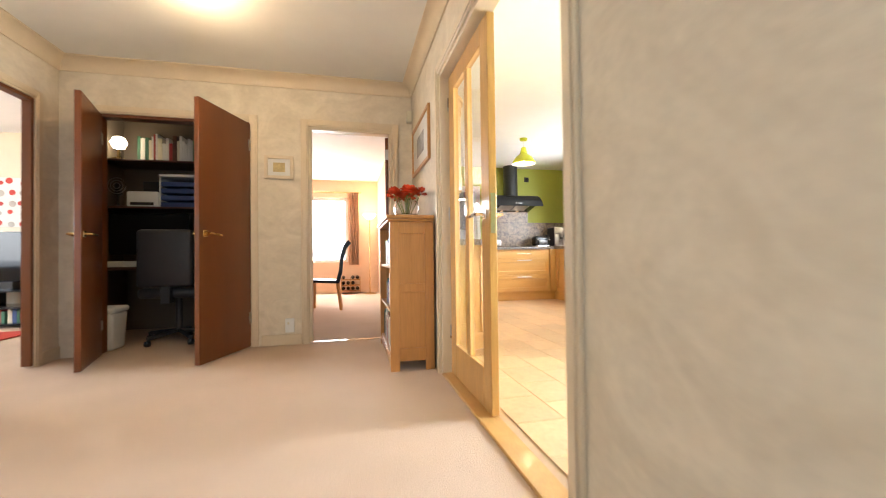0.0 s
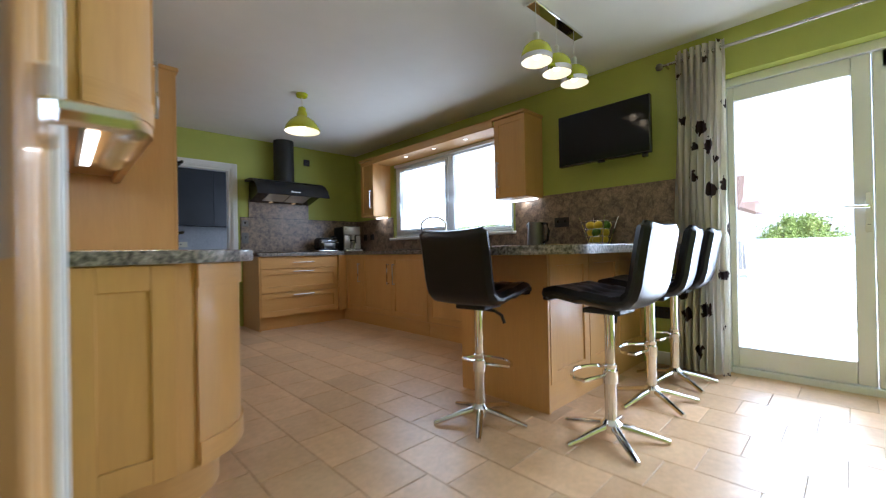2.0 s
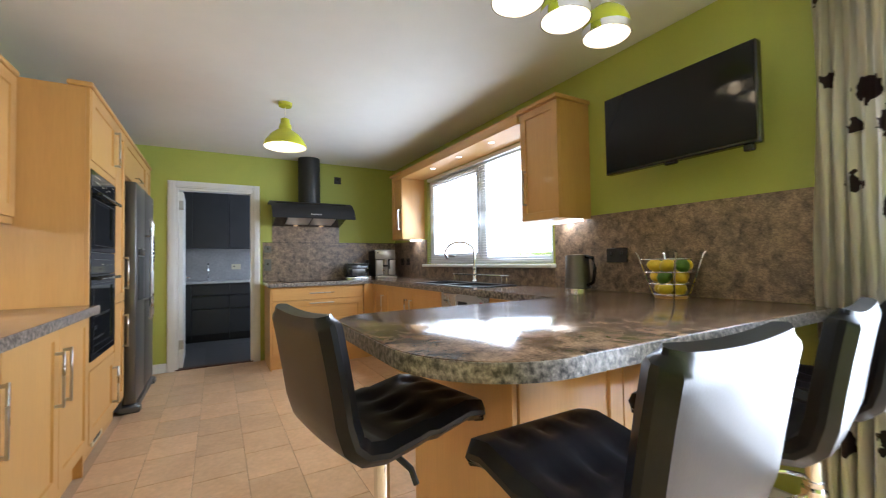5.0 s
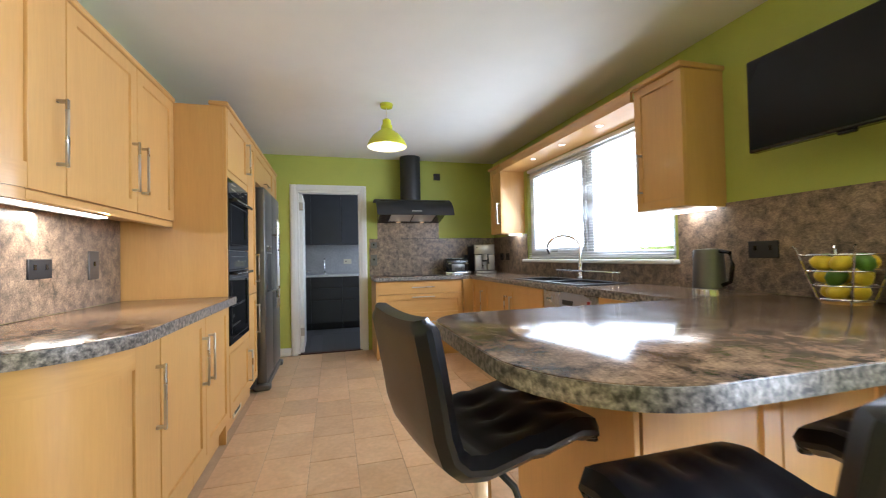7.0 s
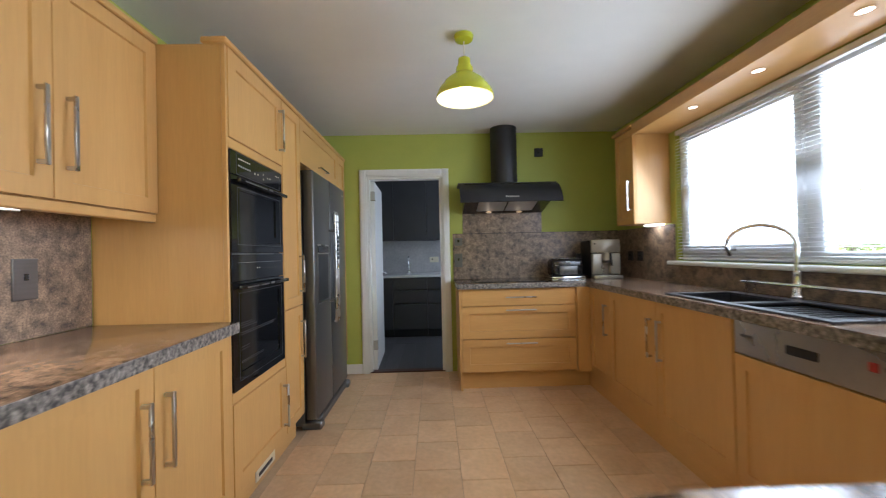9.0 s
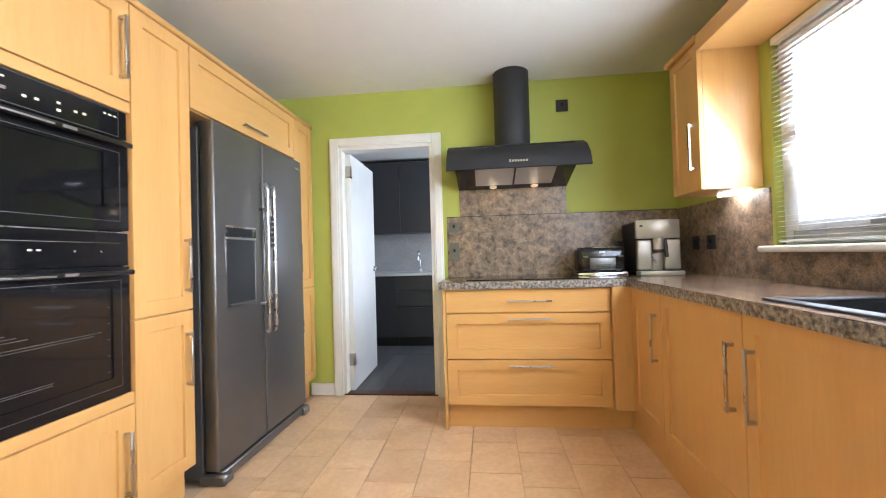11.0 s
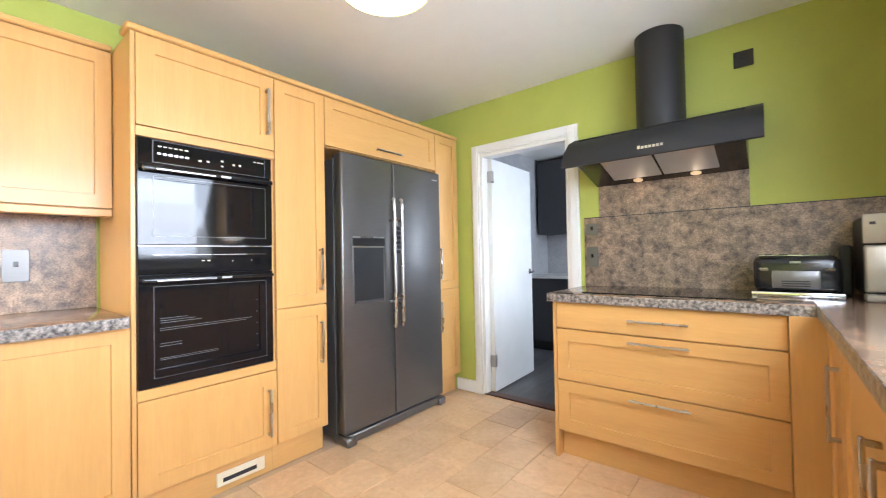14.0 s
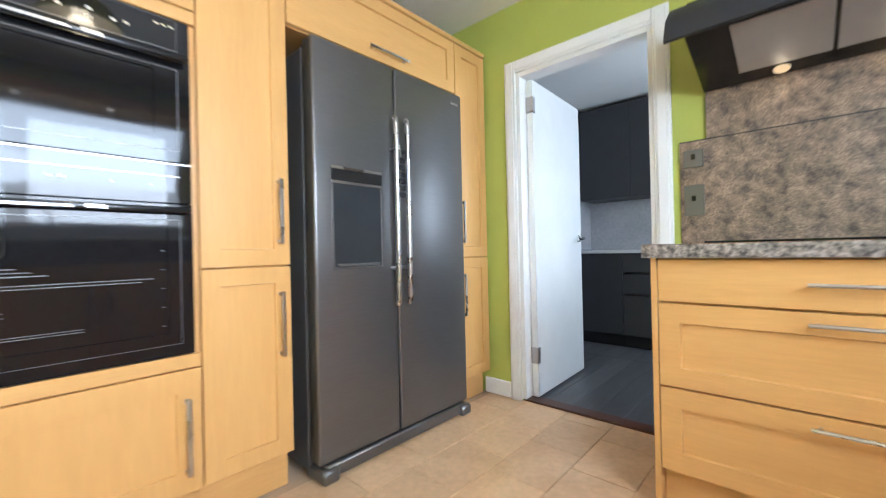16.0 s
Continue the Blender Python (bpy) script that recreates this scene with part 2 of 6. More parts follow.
def curtain_material():
    """White cloth with dark plum leaf blots and thin dark stems."""
    m = material("leaf_print_curtain", (0.90, 0.86, 0.78), 0.9, vary=0.04, fine=300, bump=0.15)
    n, link = m.node_tree.nodes, m.node_tree.links.new
    b = n["Principled BSDF"]
    src = b.inputs["Base Color"].links[0].from_socket
    geo, mp, vor, wave = n.new("ShaderNodeNewGeometry"), n.new("ShaderNodeMapping"), n.new("ShaderNodeTexVoronoi"), n.new("ShaderNodeTexNoise")
    mp.inputs["Scale"].default_value = (0.0, 10.0, 6.5)
    mp.inputs["Rotation"].default_value = (0.5, 0, 0)
    link(geo.outputs["Position"], mp.inputs["Vector"])
    wave.inputs["Scale"].default_value, wave.inputs["Detail"].default_value = 22.0, 2.0
    link(geo.outputs["Position"], wave.inputs["Vector"])
    ragged = n.new("ShaderNodeVectorMath")
    ragged.operation, ragged.inputs[1].default_value = "MULTIPLY_ADD", (0.0, 0.8, 0.6)
    link(wave.outputs["Color"], ragged.inputs[0])
    link(mp.outputs["Vector"], ragged.inputs[2])
    link(ragged.outputs[0], vor.inputs["Vector"])
    vor.inputs["Scale"].default_value = 1.0
    less = n.new("ShaderNodeMath")
    less.operation, less.inputs[1].default_value = "LESS_THAN", 0.33
    link(vor.outputs["Distance"], less.inputs[0])
    pick = n.new("ShaderNodeSeparateColor")
    link(vor.outputs["Color"], pick.inputs["Color"])
    some = n.new("ShaderNodeMath")
    some.operation, some.inputs[1].default_value = "GREATER_THAN", 0.34
    link(pick.outputs["Red"], some.inputs[0])
    both = n.new("ShaderNodeMath")
    both.operation = "MULTIPLY"
    link(less.outputs[0], both.inputs[0])
    link(some.outputs[0], both.inputs[1])
    mix = n.new("ShaderNodeMix")
    mix.data_type = "RGBA"
    link(both.outputs[0], mix.inputs[0])
    link(src, mix.inputs[6])
    mix.inputs[7].default_value = (0.06, 0.036, 0.042, 1)
    link(mix.outputs[2], b.inputs["Base Color"])
    glow_through, blend = n.new("ShaderNodeBsdfTranslucent"), n.new("ShaderNodeMixShader")
    blend.inputs["Fac"].default_value = 0.4
    link(mix.outputs[2], glow_through.inputs["Color"])
    link(b.outputs["BSDF"], blend.inputs[1])
    link(glow_through.outputs["BSDF"], blend.inputs[2])
    link(blend.outputs["Shader"], n["Material Output"].inputs["Surface"])
    return m


M["curtain"] = curtain_material()


# ---- mesh helpers ----
ORIGIN = {}


def thing(name, at, label, category, group="", kind=""):
    ob = new(name)
    ob.empty_display_size = 0.1
    ob.location = at
    ORIGIN[ob.name] = Vector(at)
    return tagged(ob, label, category, group, kind)


def mesh_of(name, bm, mat, smooth=False):
    me = bpy.data.meshes.new(name)
    bmesh.ops.recalc_face_normals(bm, faces=bm.faces)
    bm.to_mesh(me)
    bm.free()
    me.materials.append(M[mat] if isinstance(mat, str) else mat)
    if smooth:
        me.shade_smooth()
        me.set_sharp_from_angle(angle=radians(38))
    return me


def part(name, bm, mat, parent, label="", smooth=True):
    """Links a bmesh, given in world coordinates, as one mesh under a thing or a part."""
    o = ORIGIN.get(parent.name, Vector((0, 0, 0)))
    bm.transform(Matrix.Translation(-o))
    ob = new(name, mesh_of(name, bm, mat, smooth))
    ob.parent = parent
    ORIGIN[ob.name] = o
    return tagged(ob, label)


def solo(name, bm, mat, label, category, group="", kind="", smooth=True):
    """One mesh that is a thing of its own."""
    lo = Vector((min(v.co.x for v in bm.verts), min(v.co.y for v in bm.verts), min(v.co.z for v in bm.verts)))
    hi = Vector((max(v.co.x for v in bm.verts), max(v.co.y for v in bm.verts), max(v.co.z for v in bm.verts)))
    o = Vector(((lo.x + hi.x) / 2, (lo.y + hi.y) / 2, lo.z))
    bm.transform(Matrix.Translation(-o))
    ob = new(name, mesh_of(name, bm, mat, smooth))
    ob.location = o
    ORIGIN[ob.name] = o
    return tagged(ob, label, category, group, kind)


def add(bm, other, m=None):
    """Joins a small bmesh into bm."""
    if m is not None:
        other.transform(m)
    me = bpy.data.meshes.new("tmp")
    other.to_mesh(me)
    other.free()
    bm.from_mesh(me)
    bpy.data.meshes.remove(me)
    return bm


def box(x0, x1, y0, y1, z0, z1, bevel=0.0, bm=None, seg=1):
    t = bmesh.new()
    bmesh.ops.create_cube(t, size=1)
    t.transform(Matrix.Translation(((x0 + x1) / 2, (y0 + y1) / 2, (z0 + z1) / 2)) @ Matrix.Diagonal((x1 - x0, y1 - y0, z1 - z0, 1)))
    if bevel:
        bmesh.ops.bevel(t, geom=t.edges[:], offset=bevel, segments=seg, profile=0.5, affect="EDGES")
    return t if bm is None else add(bm, t)


def lathe(profile, at=(0, 0, 0), seg=28, bm=None, cap=True):
    t = bmesh.new()
    rings = []
    for r, z in profile:
        rings.append([t.verts.new((at[0] + r * math.cos(a), at[1] + r * math.sin(a), at[2] + z)) for a in (2 * math.pi * k / seg for k in range(seg))])
    for a, b in zip(rings, rings[1:]):
        for k in range(seg):
            t.faces.new((a[k], a[(k + 1) % seg], b[(k + 1) % seg], b[k]))
    if cap and profile[0][0] > 1e-4:
        t.faces.new(rings[0])
    if cap and profile[-1][0] > 1e-4:
        t.faces.new(rings[-1])
    bmesh.ops.remove_doubles(t, verts=t.verts[:], dist=1e-5)
    return t if bm is None else add(bm, t)


def tube(points, r, seg=10, bm=None, closed=False):
    t = bmesh.new()
    pts = [Vector(p) for p in points]
    n, rings = len(pts), []
    for i, p in enumerate(pts):
        a = pts[(i - 1) % n] if (closed or i) else p
        b = pts[(i + 1) % n] if (closed or i < n - 1) else p
        d = (b - a).normalized()
        u = d.cross(Vector((0, 0, 1)))
        u = u.normalized() if u.length > 0.02 else Vector((1, 0, 0))
        v = d.cross(u).normalized()
        rings.append([t.verts.new(p + r * (math.cos(k * 2 * math.pi / seg) * u + math.sin(k * 2 * math.pi / seg) * v)) for k in range(seg)])
    for i in range(n if closed else n - 1):
        a, b = rings[i], rings[(i + 1) % n]
        for k in range(seg):
            t.faces.new((a[k], a[(k + 1) % seg], b[(k + 1) % seg], b[k]))
    if not closed:
        t.faces.new(rings[0])
        t.faces.new(rings[-1])
    return t if bm is None else add(bm, t)


def prism(outline, z0, z1, bevel=0.0):
    """An upright block on a plan outline."""
    t = bmesh.new()
    lo = [t.verts.new((x, y, z0)) for x, y in outline]
    hi = [t.verts.new((x, y, z1)) for x, y in outline]
    n = len(lo)
    t.faces.new(lo)
    t.faces.new(hi)
    for i in range(n):
        t.faces.new((lo[i], lo[(i + 1) % n], hi[(i + 1) % n], hi[i]))
    bmesh.ops.recalc_face_normals(t, faces=t.faces)
    if bevel:
        rim = [e for e in t.edges if abs(e.verts[0].co.z - e.verts[1].co.z) < 1e-6]
        bmesh.ops.bevel(t, geom=rim, offset=bevel, segments=2, profile=0.5, affect="EDGES")
    return t


def arc(cx, cy, r, a0, a1, n=8):
    return [(cx + r * math.cos(radians(a0 + (a1 - a0) * k / n)), cy + r * math.sin(radians(a0 + (a1 - a0) * k / n))) for k in range(n + 1)]


FACE = {"+x": ((0, 1, 0), (1, 0, 0)), "-x": ((0, -1, 0), (-1, 0, 0)), "-y": ((1, 0, 0), (0, -1, 0)), "+y": ((-1, 0, 0), (0, 1, 0))}


def facing(side, at):
    """A frame on a front: u to the right as one looks at it, v up, w outwards."""
    u, w = (Vector(c) for c in FACE[side])
    v = Vector((0, 0, 1))
    return Matrix(((u.x, v.x, w.x, at[0]), (u.y, v.y, w.y, at[1]), (u.z, v.z, w.z, at[2]), (0, 0, 0, 1)))


def shaker(w, h, rail=0.085, t=0.022):
    """A framed door with a sunk panel, lower left corner at the origin, front at w = t."""
    b = box(0.0022, w - 0.0022, 0.0022, h - 0.0022, 0, t, 0.0)
    face = max(b.faces, key=lambda f: f.calc_center_median().z)
    bmesh.ops.inset_individual(b, faces=[face], thickness=0.0015, depth=0.0015)
    bmesh.ops.inset_individual(b, faces=[face], thickness=min(rail, h * 0.36), depth=0.0)
    bmesh.ops.inset_individual(b, faces=[face], thickness=0.004, depth=-0.010)
    return b


def bar_handle(length, upright=True):
    b = bmesh.new()
    if upright:
        box(-0.007, 0.007, 0, length, 0.026, 0.036, 0.002, b)
        box(-0.006, 0.006, 0.004, 0.016, 0, 0.028, 0, b)
        box(-0.006, 0.006, length - 0.016, length - 0.004, 0, 0.028, 0, b)
    else:
        tube([(0, 0, 0.03), (length, 0, 0.03)], 0.006, 8, b)
        tube([(0.02, 0, 0), (0.02, 0, 0.03)], 0.005, 6, b)
        tube([(length - 0.02, 0, 0), (length - 0.02, 0, 0.03)], 0.005, 6, b)
    return b


def door_on(cabinet, side, at, w, h, handle=None, mat="beech", rail=0.085, name="door", plain=False, hl=0.25):
    """A door with its handle: handle is None or (u, v, upright)."""
    f = facing(side, at)
    b = box(0.0015, w - 0.0015, 0.0015, h - 0.0015, 0, 0.022, 0.002) if plain else shaker(w, h, rail)
    b.transform(f)
    d = part(name, b, mat, cabinet)
    if handle:
        hb = bar_handle(hl, handle[2])
        hb.transform(f @ Matrix.Translation((handle[0], handle[1], 0.022)))
        part("handle", hb, "steel", d, "brushed steel bar handle")
    return d


def holed(axis, a0, a1, b0, b1, z0, z1, holes):
    """A wall slab: thickness a0 to a1 along axis, run b0 to b1, with openings (b0, b1, z0, z1) through it."""
    bm = bmesh.new()
    cuts = sorted({b0, b1, *[h[0] for h in holes], *[h[1] for h in holes]})
    for p, q in zip(cuts, cuts[1:]):
        spans = [(z0, z1)]
        for h in holes:
            if h[0] <= p and q <= h[1]:
                spans = [s for lo, hi in spans for s in ((lo, min(hi, h[2])), (max(lo, h[3]), hi)) if s[1] - s[0] > 1e-4]
        for lo, hi in spans:
            box(*((a0, a1, p, q) if axis == "x" else (p, q, a0, a1)), lo, hi, 0, bm)
    bmesh.ops.remove_doubles(bm, verts=bm.verts[:], dist=1e-5)
    return bm


def wall(name, axis, a0, a1, b0, b1, z0, z1, mat, label, holes=()):
    ob = solo(name, holed(axis, a0, a1, b0, b1, z0, z1, holes), mat, label, "wall", kind="structure", smooth=False)
    return ob


def slab(name, x0, x1, y0, y1, z0, z1, mat, label, category):
    return solo(name, box(x0, x1, y0, y1, z0, z1), mat, label, category, kind="structure", smooth=False)

# ---- the building ----
H = 2.45
wall("wall_kitchen_west", "x", 0.81, 0.86, 0.4, 7.18, 0, 2.6, "green", "lime green painted kitchen wall", [(1.05, 2.69, -1, 2.06)])
wall("wall_hall_east", "x", 0.76, 0.81, -1.7, 4.05, 0, 2.6, "paper", "cream embossed wallpaper in the hall", [(1.05, 2.69, -1, 2.06)])
wall("wall_dining_east", "x", 0.76, 0.81, 4.05, 9.2, 0, 2.6, "peach", "peach painted dining room wall")
wall("wall_kitchen_north", "y", 7.08, 7.13, 0.86, 4.37, 0, 2.6, "green", "lime green painted kitchen wall with a doorway", [(1.675, 2.445, -1, 2.015)])
wall("wall_utility_south", "y", 7.13, 7.18, 0.86, 4.37, 0, 2.6, "grey_wall", "grey utility room wall", [(1.675, 2.445, -1, 2.015)])
wall("wall_kitchen_east", "x", 4.28, 4.396, 0.4, 7.18, 0, 2.6, "green", "lime green painted outer wall with window and patio door", [(4.03, 6.08, 1.12, 2.14), (0.75, 2.25, -1, 2.13)])
wall("wall_outer_east", "x", 4.40, 4.62, 0.3, 7.3, 0, 2.6, "render", "pale rendered outer face of the house", [(3.75, 6.4, 1.0, 2.35), (0.5, 2.45, -1, 2.35)])
wall("wall_kitchen_south", "y", 0.4, 0.5, 0.86, 4.37, 0, 2.6, "green", "lime green painted kitchen wall")
wall("wall_hall_north", "y", 3.95, 4.05, -2.42, 0.76, 0, 2.6, "paper", "cream embossed wallpaper with two doorways", [(-1.93, -0.738, -1, 2.05), (-0.225, 0.555, -1, 2.04)])
wall("wall_hall_west", "x", -2.26, -2.2, -1.7, 4.05, 0, 2.6, "paper", "cream embossed wallpaper with a doorway", [(2.72, 3.68, -1, 2.05)])
wall("wall_hall_south", "y", -1.7, -1.6, -2.2, 0.76, 0, 2.6, "paper", "cream wallpapered hall wall")
wall("wall_cupboard_west", "x", -2.42, -2.38, 4.05, 5.4, 0, 2.6, "office_wall_shaded", "cream cupboard wall with shade put into its colour")
wall("wall_cupboard_north", "y", 5.3, 5.4, -2.38, -0.7, 0, 2.6, "office_wall_shaded", "cream cupboard wall with shade put into its colour")
wall("wall_cupboard_east", "x", -0.7, -0.62, 4.05, 5.4, 0, 2.6, "office_wall_shaded", "cream cupboard wall with shade put into its colour")
wall("wall_dining_north", "y", 9.15, 9.4, -2.9, 0.81, 0, 2.6, "peach", "peach painted dining room wall with a window", [(-2.0, 0.1, 0.68, 2.12)])
wall("wall_dining_west", "x", -3.0, -2.9, 5.4, 9.4, 0, 2.6, "peach", "peach painted dining room wall")
wall("wall_dining_south", "y", 5.4, 5.5, -2.9, -0.62, 0, 2.6, "peach", "peach painted dining room wall")
wall("wall_living_north", "y", 6.4, 6.5, -6.3, -3.0, 0, 2.6, "cream", "cream painted living room wall")
wall("wall_living_east", "x", -3.0, -2.9, 5.3, 5.4, 0, 2.6, "cream", "cream painted living room wall")
wall("wall_living_corner", "y", 5.2, 5.3, -3.0, -2.42, 0, 2.6, "cream", "cream painted living room wall")
wall("wall_living_west", "x", -6.4, -6.3, 0.6, 6.5, 0, 2.6, "cream", "cream painted living room wall with a window", [(2.2, 4.6, 0.8, 2.1)])
wall("wall_living_south", "y", 0.6, 0.7, -6.3, -2.26, 0, 2.6, "cream", "cream painted living room wall")
wall("wall_utility_west", "x", 1.1, 1.2, 7.18, 9.5, 0, 2.6, "grey_wall", "grey utility room wall")
wall("wall_utility_east", "x", 3.6, 3.7, 7.18, 9.5, 0, 2.6, "grey_wall", "grey utility room wall")
wall("wall_utility_north", "y", 9.4, 9.5, 1.2, 3.6, 0, 2.6, "grey_wall", "pale grey panelled utility wall")
slab("ceiling_kitchen", 0.86, 4.37, 0.5, 7.08, H, H + 0.1, "ceiling", "white painted kitchen ceiling", "ceiling")
slab("ceiling_hall", -2.2, 0.76, -1.6, 3.95, 2.5, 2.6, "ceiling", "white painted hall ceiling", "ceiling")
slab("ceiling_cupboard", -2.38, -0.7, 4.05, 5.3, 2.45, 2.55, "ceiling", "white cupboard ceiling", "ceiling")
slab("ceiling_dining", -2.9, 0.76, 4.05, 9.15, 2.5, 2.62, "ceiling", "white dining room ceiling", "ceiling")
slab("ceiling_living", -6.3, -2.26, 0.7, 6.4, 2.5, 2.62, "ceiling", "white living room ceiling", "ceiling")
slab("ceiling_utility", 1.2, 3.6, 7.18, 9.4, 2.4, 2.5, "ceiling", "white utility room ceiling", "ceiling")
# Unseen cover added so that no sky light leaks past the ceilings.
slab("sky_block_slab", -6.6, 4.75, -1.9, 9.7, 2.64, 2.8, "roof_tile", "unseen slab over the ceilings that keeps sky light out", "roof")
slab("floor_hall", -2.25, 0.775, -1.65, 4.0, -0.1, 0.0, "carpet", "beige cut pile carpet in the hall", "floor")
slab("floor_cupboard", -2.4, -0.66, 4.0, 5.35, -0.1, -0.002, "carpet", "beige carpet in the cupboard", "floor")
slab("floor_dining", -2.95, 0.78, 4.004, 9.2, -0.11, -0.004, "carpet", "beige carpet in the dining room", "floor")
slab("floor_living", -6.35, -2.254, 0.65, 6.45, -0.1, -0.001, "carpet", "beige carpet in the living room", "floor")
floor = slab("floor_kitchen", 0.84, 4.62, 0.45, 7.12, -0.1, -0.006, "grout", "kitchen floor of sandstone-look tiles", "floor")
floor_u = slab("floor_utility", 1.15, 3.65, 7.17, 9.45, -0.1, -0.006, "grey_floor", "grey wood plank floor in the utility room", "floor")
solo("threshold_utility", box(1.675, 2.445, 7.085, 7.175, -0.02, 0.012, 0.004), "walnut", "dark wood door threshold", "threshold", kind="structure")
solo("threshold_kitchen", box(0.755, 0.865, 1.055, 2.685, -0.02, 0.014, 0.005), "pine", "golden oak door threshold strip", "threshold", kind="structure")

solo("threshold_dining", box(-0.2, 0.53, 3.985, 4.02, -0.004, 0.006, 0.002), "chrome", "bright metal carpet strip in the doorway", "threshold", kind="structure")

# linings, architraves, skirting and coving
def frame_trim(name, axis, face, out, b0, b1, top, mat, label, w=0.065, t=0.018):
    """Architrave round an opening on the wall face; out is +1 or -1, the way that it stands proud."""
    a, b = sorted((face, face + out * t))
    bm = bmesh.new()
    for p, q, z0, z1 in ((b0 - w, b0, 0, top + w), (b1, b1 + w, 0, top + w), (b0, b1, top, top + w)):
        box(*((a, b, p, q) if axis == "x" else (p, q, a, b)), z0, z1, 0.004, bm)
        c, d = sorted((face + out * t, face + out * (t + 0.007)))
        m0, m1 = (p + 0.014, q - 0.014) if q - p < 0.2 else (p, q)
        n0, n1 = (z0, z1 - 0.014) if q - p < 0.2 else (z0 + 0.014, z1 - 0.014)
        box(*((c, d, m0, m1) if axis == "x" else (m0, m1, c, d)), n0, n1, 0.003, bm)
    return solo(name, bm, mat, label, "door frame", kind="structure")


def lining(name, axis, a0, a1, b0, b1, top, mat, label, t=0.028):
    bm = bmesh.new()
    for p, q, z0, z1 in ((b0, b0 + t, 0.013, top), (b1 - t, b1, 0.013, top), (b0 + t, b1 - t, top - t, top)):
        box(*((a0, a1, p, q) if axis == "x" else (p, q, a0, a1)), z0, z1, 0.002, bm)
    return solo(name, bm, mat, label, "door frame", kind="structure")


frame_trim("trim_utility_door", "y", 7.08, -1, 1.675, 2.445, 2.015, "white", "white gloss architrave", 0.075)
lining("trim_utility_lining", "y", 7.078, 7.182, 1.672, 2.448, 2.018, "white", "white gloss door lining")
frame_trim("trim_kitchen_door_hall", "x", 0.76, -1, 1.05, 2.69, 2.06, "cream", "cream painted architrave", 0.07)
frame_trim("trim_kitchen_door", "x", 0.86, 1, 1.05, 2.69, 2.06, "white", "white painted architrave", 0.07)
lining("trim_kitchen_lining", "x", 0.758, 0.862, 1.047, 2.693, 2.063, "cream", "cream painted door lining")
frame_trim("trim_dining_door", "y", 3.95, -1, -0.225, 0.555, 2.04, "cream", "cream painted architrave", 0.07)
lining("trim_dining_lining", "y", 3.948, 4.052, -0.228, 0.558, 2.043, "cream", "cream painted door lining")
frame_trim("trim_cupboard_door", "y", 3.95, -1, -1.93, -0.738, 2.05, "cream", "cream painted architrave", 0.07)
lining("trim_cupboard_lining", "y", 3.948, 4.052, -1.933, -0.712, 2.053, "mahogany", "dark mahogany door lining")
frame_trim("trim_living_door", "x", -2.2, 1, 2.72, 3.68, 2.05, "cream", "cream painted architrave", 0.07)
lining("trim_living_lining", "x", -2.262, -2.198, 2.717, 3.683, 2.053, "mahogany", "dark mahogany door lining")


def skirting(name, axis, face, out, b0, b1, mat="white", h=0.1):
    a, b = sorted((face, face + out * 0.016))
    bm = box(*((a, b, b0, b1) if axis == "x" else (b0, b1, a, b)), 0, h, 0.005)
    solo(name, bm, mat, "painted skirting board" if mat == "white" else "cream painted skirting board", "skirting", kind="structure")


skirting("baseboard_1", "y", 7.08, -1, 1.40, 1.598)
skirting("baseboard_2", "x", 0.86, 1, 2.762, 3.2)
skirting("baseboard_3", "y", 3.95, -1, -0.643, -0.297, "cream")
skirting("baseboard_4", "x", -2.2, 1, 3.752, 3.95, "cream")
skirting("baseboard_5", "x", 0.76, -1, -1.6, 0.978, "cream")
skirting("baseboard_6", "x", 4.28, -1, 2.27, 2.75)


def cove(name, axis, face, out, b0, b1, ceil):
    """A quarter-hollow moulding between wall and ceiling."""
    prof = [(0, 0), (0, -0.11), (0.012, -0.11)] + [(0.10 - 0.088 * math.cos(radians(a)), -0.105 + 0.095 * math.sin(radians(a))) for a in range(0, 91, 15)] + [(0.10, 0)]
    t = bmesh.new()
    ends = []
    for b in (b0, b1):
        ends.append([t.verts.new((face + out * p, b, ceil + z) if axis == "x" else (b, face + out * p, ceil + z)) for p, z in prof])
    n = len(prof)
    for k in range(n):
        t.faces.new((ends[0][k], ends[0][(k + 1) % n], ends[1][(k + 1) % n], ends[1][k]))
    t.faces.new(ends[0])
    t.faces.new(ends[1])
    solo(name, t, "cream", "cream painted plaster coving", "coving", kind="structure")


cove("trim_cove_1", "y", 3.95, -1, -2.2, 0.76, 2.5)
cove("trim_cove_2", "x", 0.76, -1, -1.6, 3.95, 2.5)
cove("trim_cove_3", "x", -2.2, 1, -1.6, 3.95, 2.5)

# splashbacks
WT = 0.942
sp = bmesh.new()
box(2.55, 4.268, 7.068, 7.08, WT, 1.41, 0.001, sp)
box(2.656, 3.474, 7.066, 7.08, 1.4135, 1.70, 0.001, sp)
solo("trim_splashback_north", sp, "splash", "brown mottled laminate splashback behind the hob", "splashback", kind="structure")
solo("trim_splashback_seam", box(2.55, 4.268, 7.0665, 7.08, 1.4085, 1.4133), "matt", "dark joint along the top of the splashback", "splashback", kind="structure", smooth=False)
solo("trim_splashback_window", box(4.268, 4.28, 4.0, 6.1, WT, 1.085), "splash", "brown mottled upstand under the window", "splashback", kind="structure")
solo("trim_splashback_corner", box(4.268, 4.28, 6.10, 7.08, WT, 1.41), "splash", "brown mottled splashback in the corner", "splashback", kind="structure")
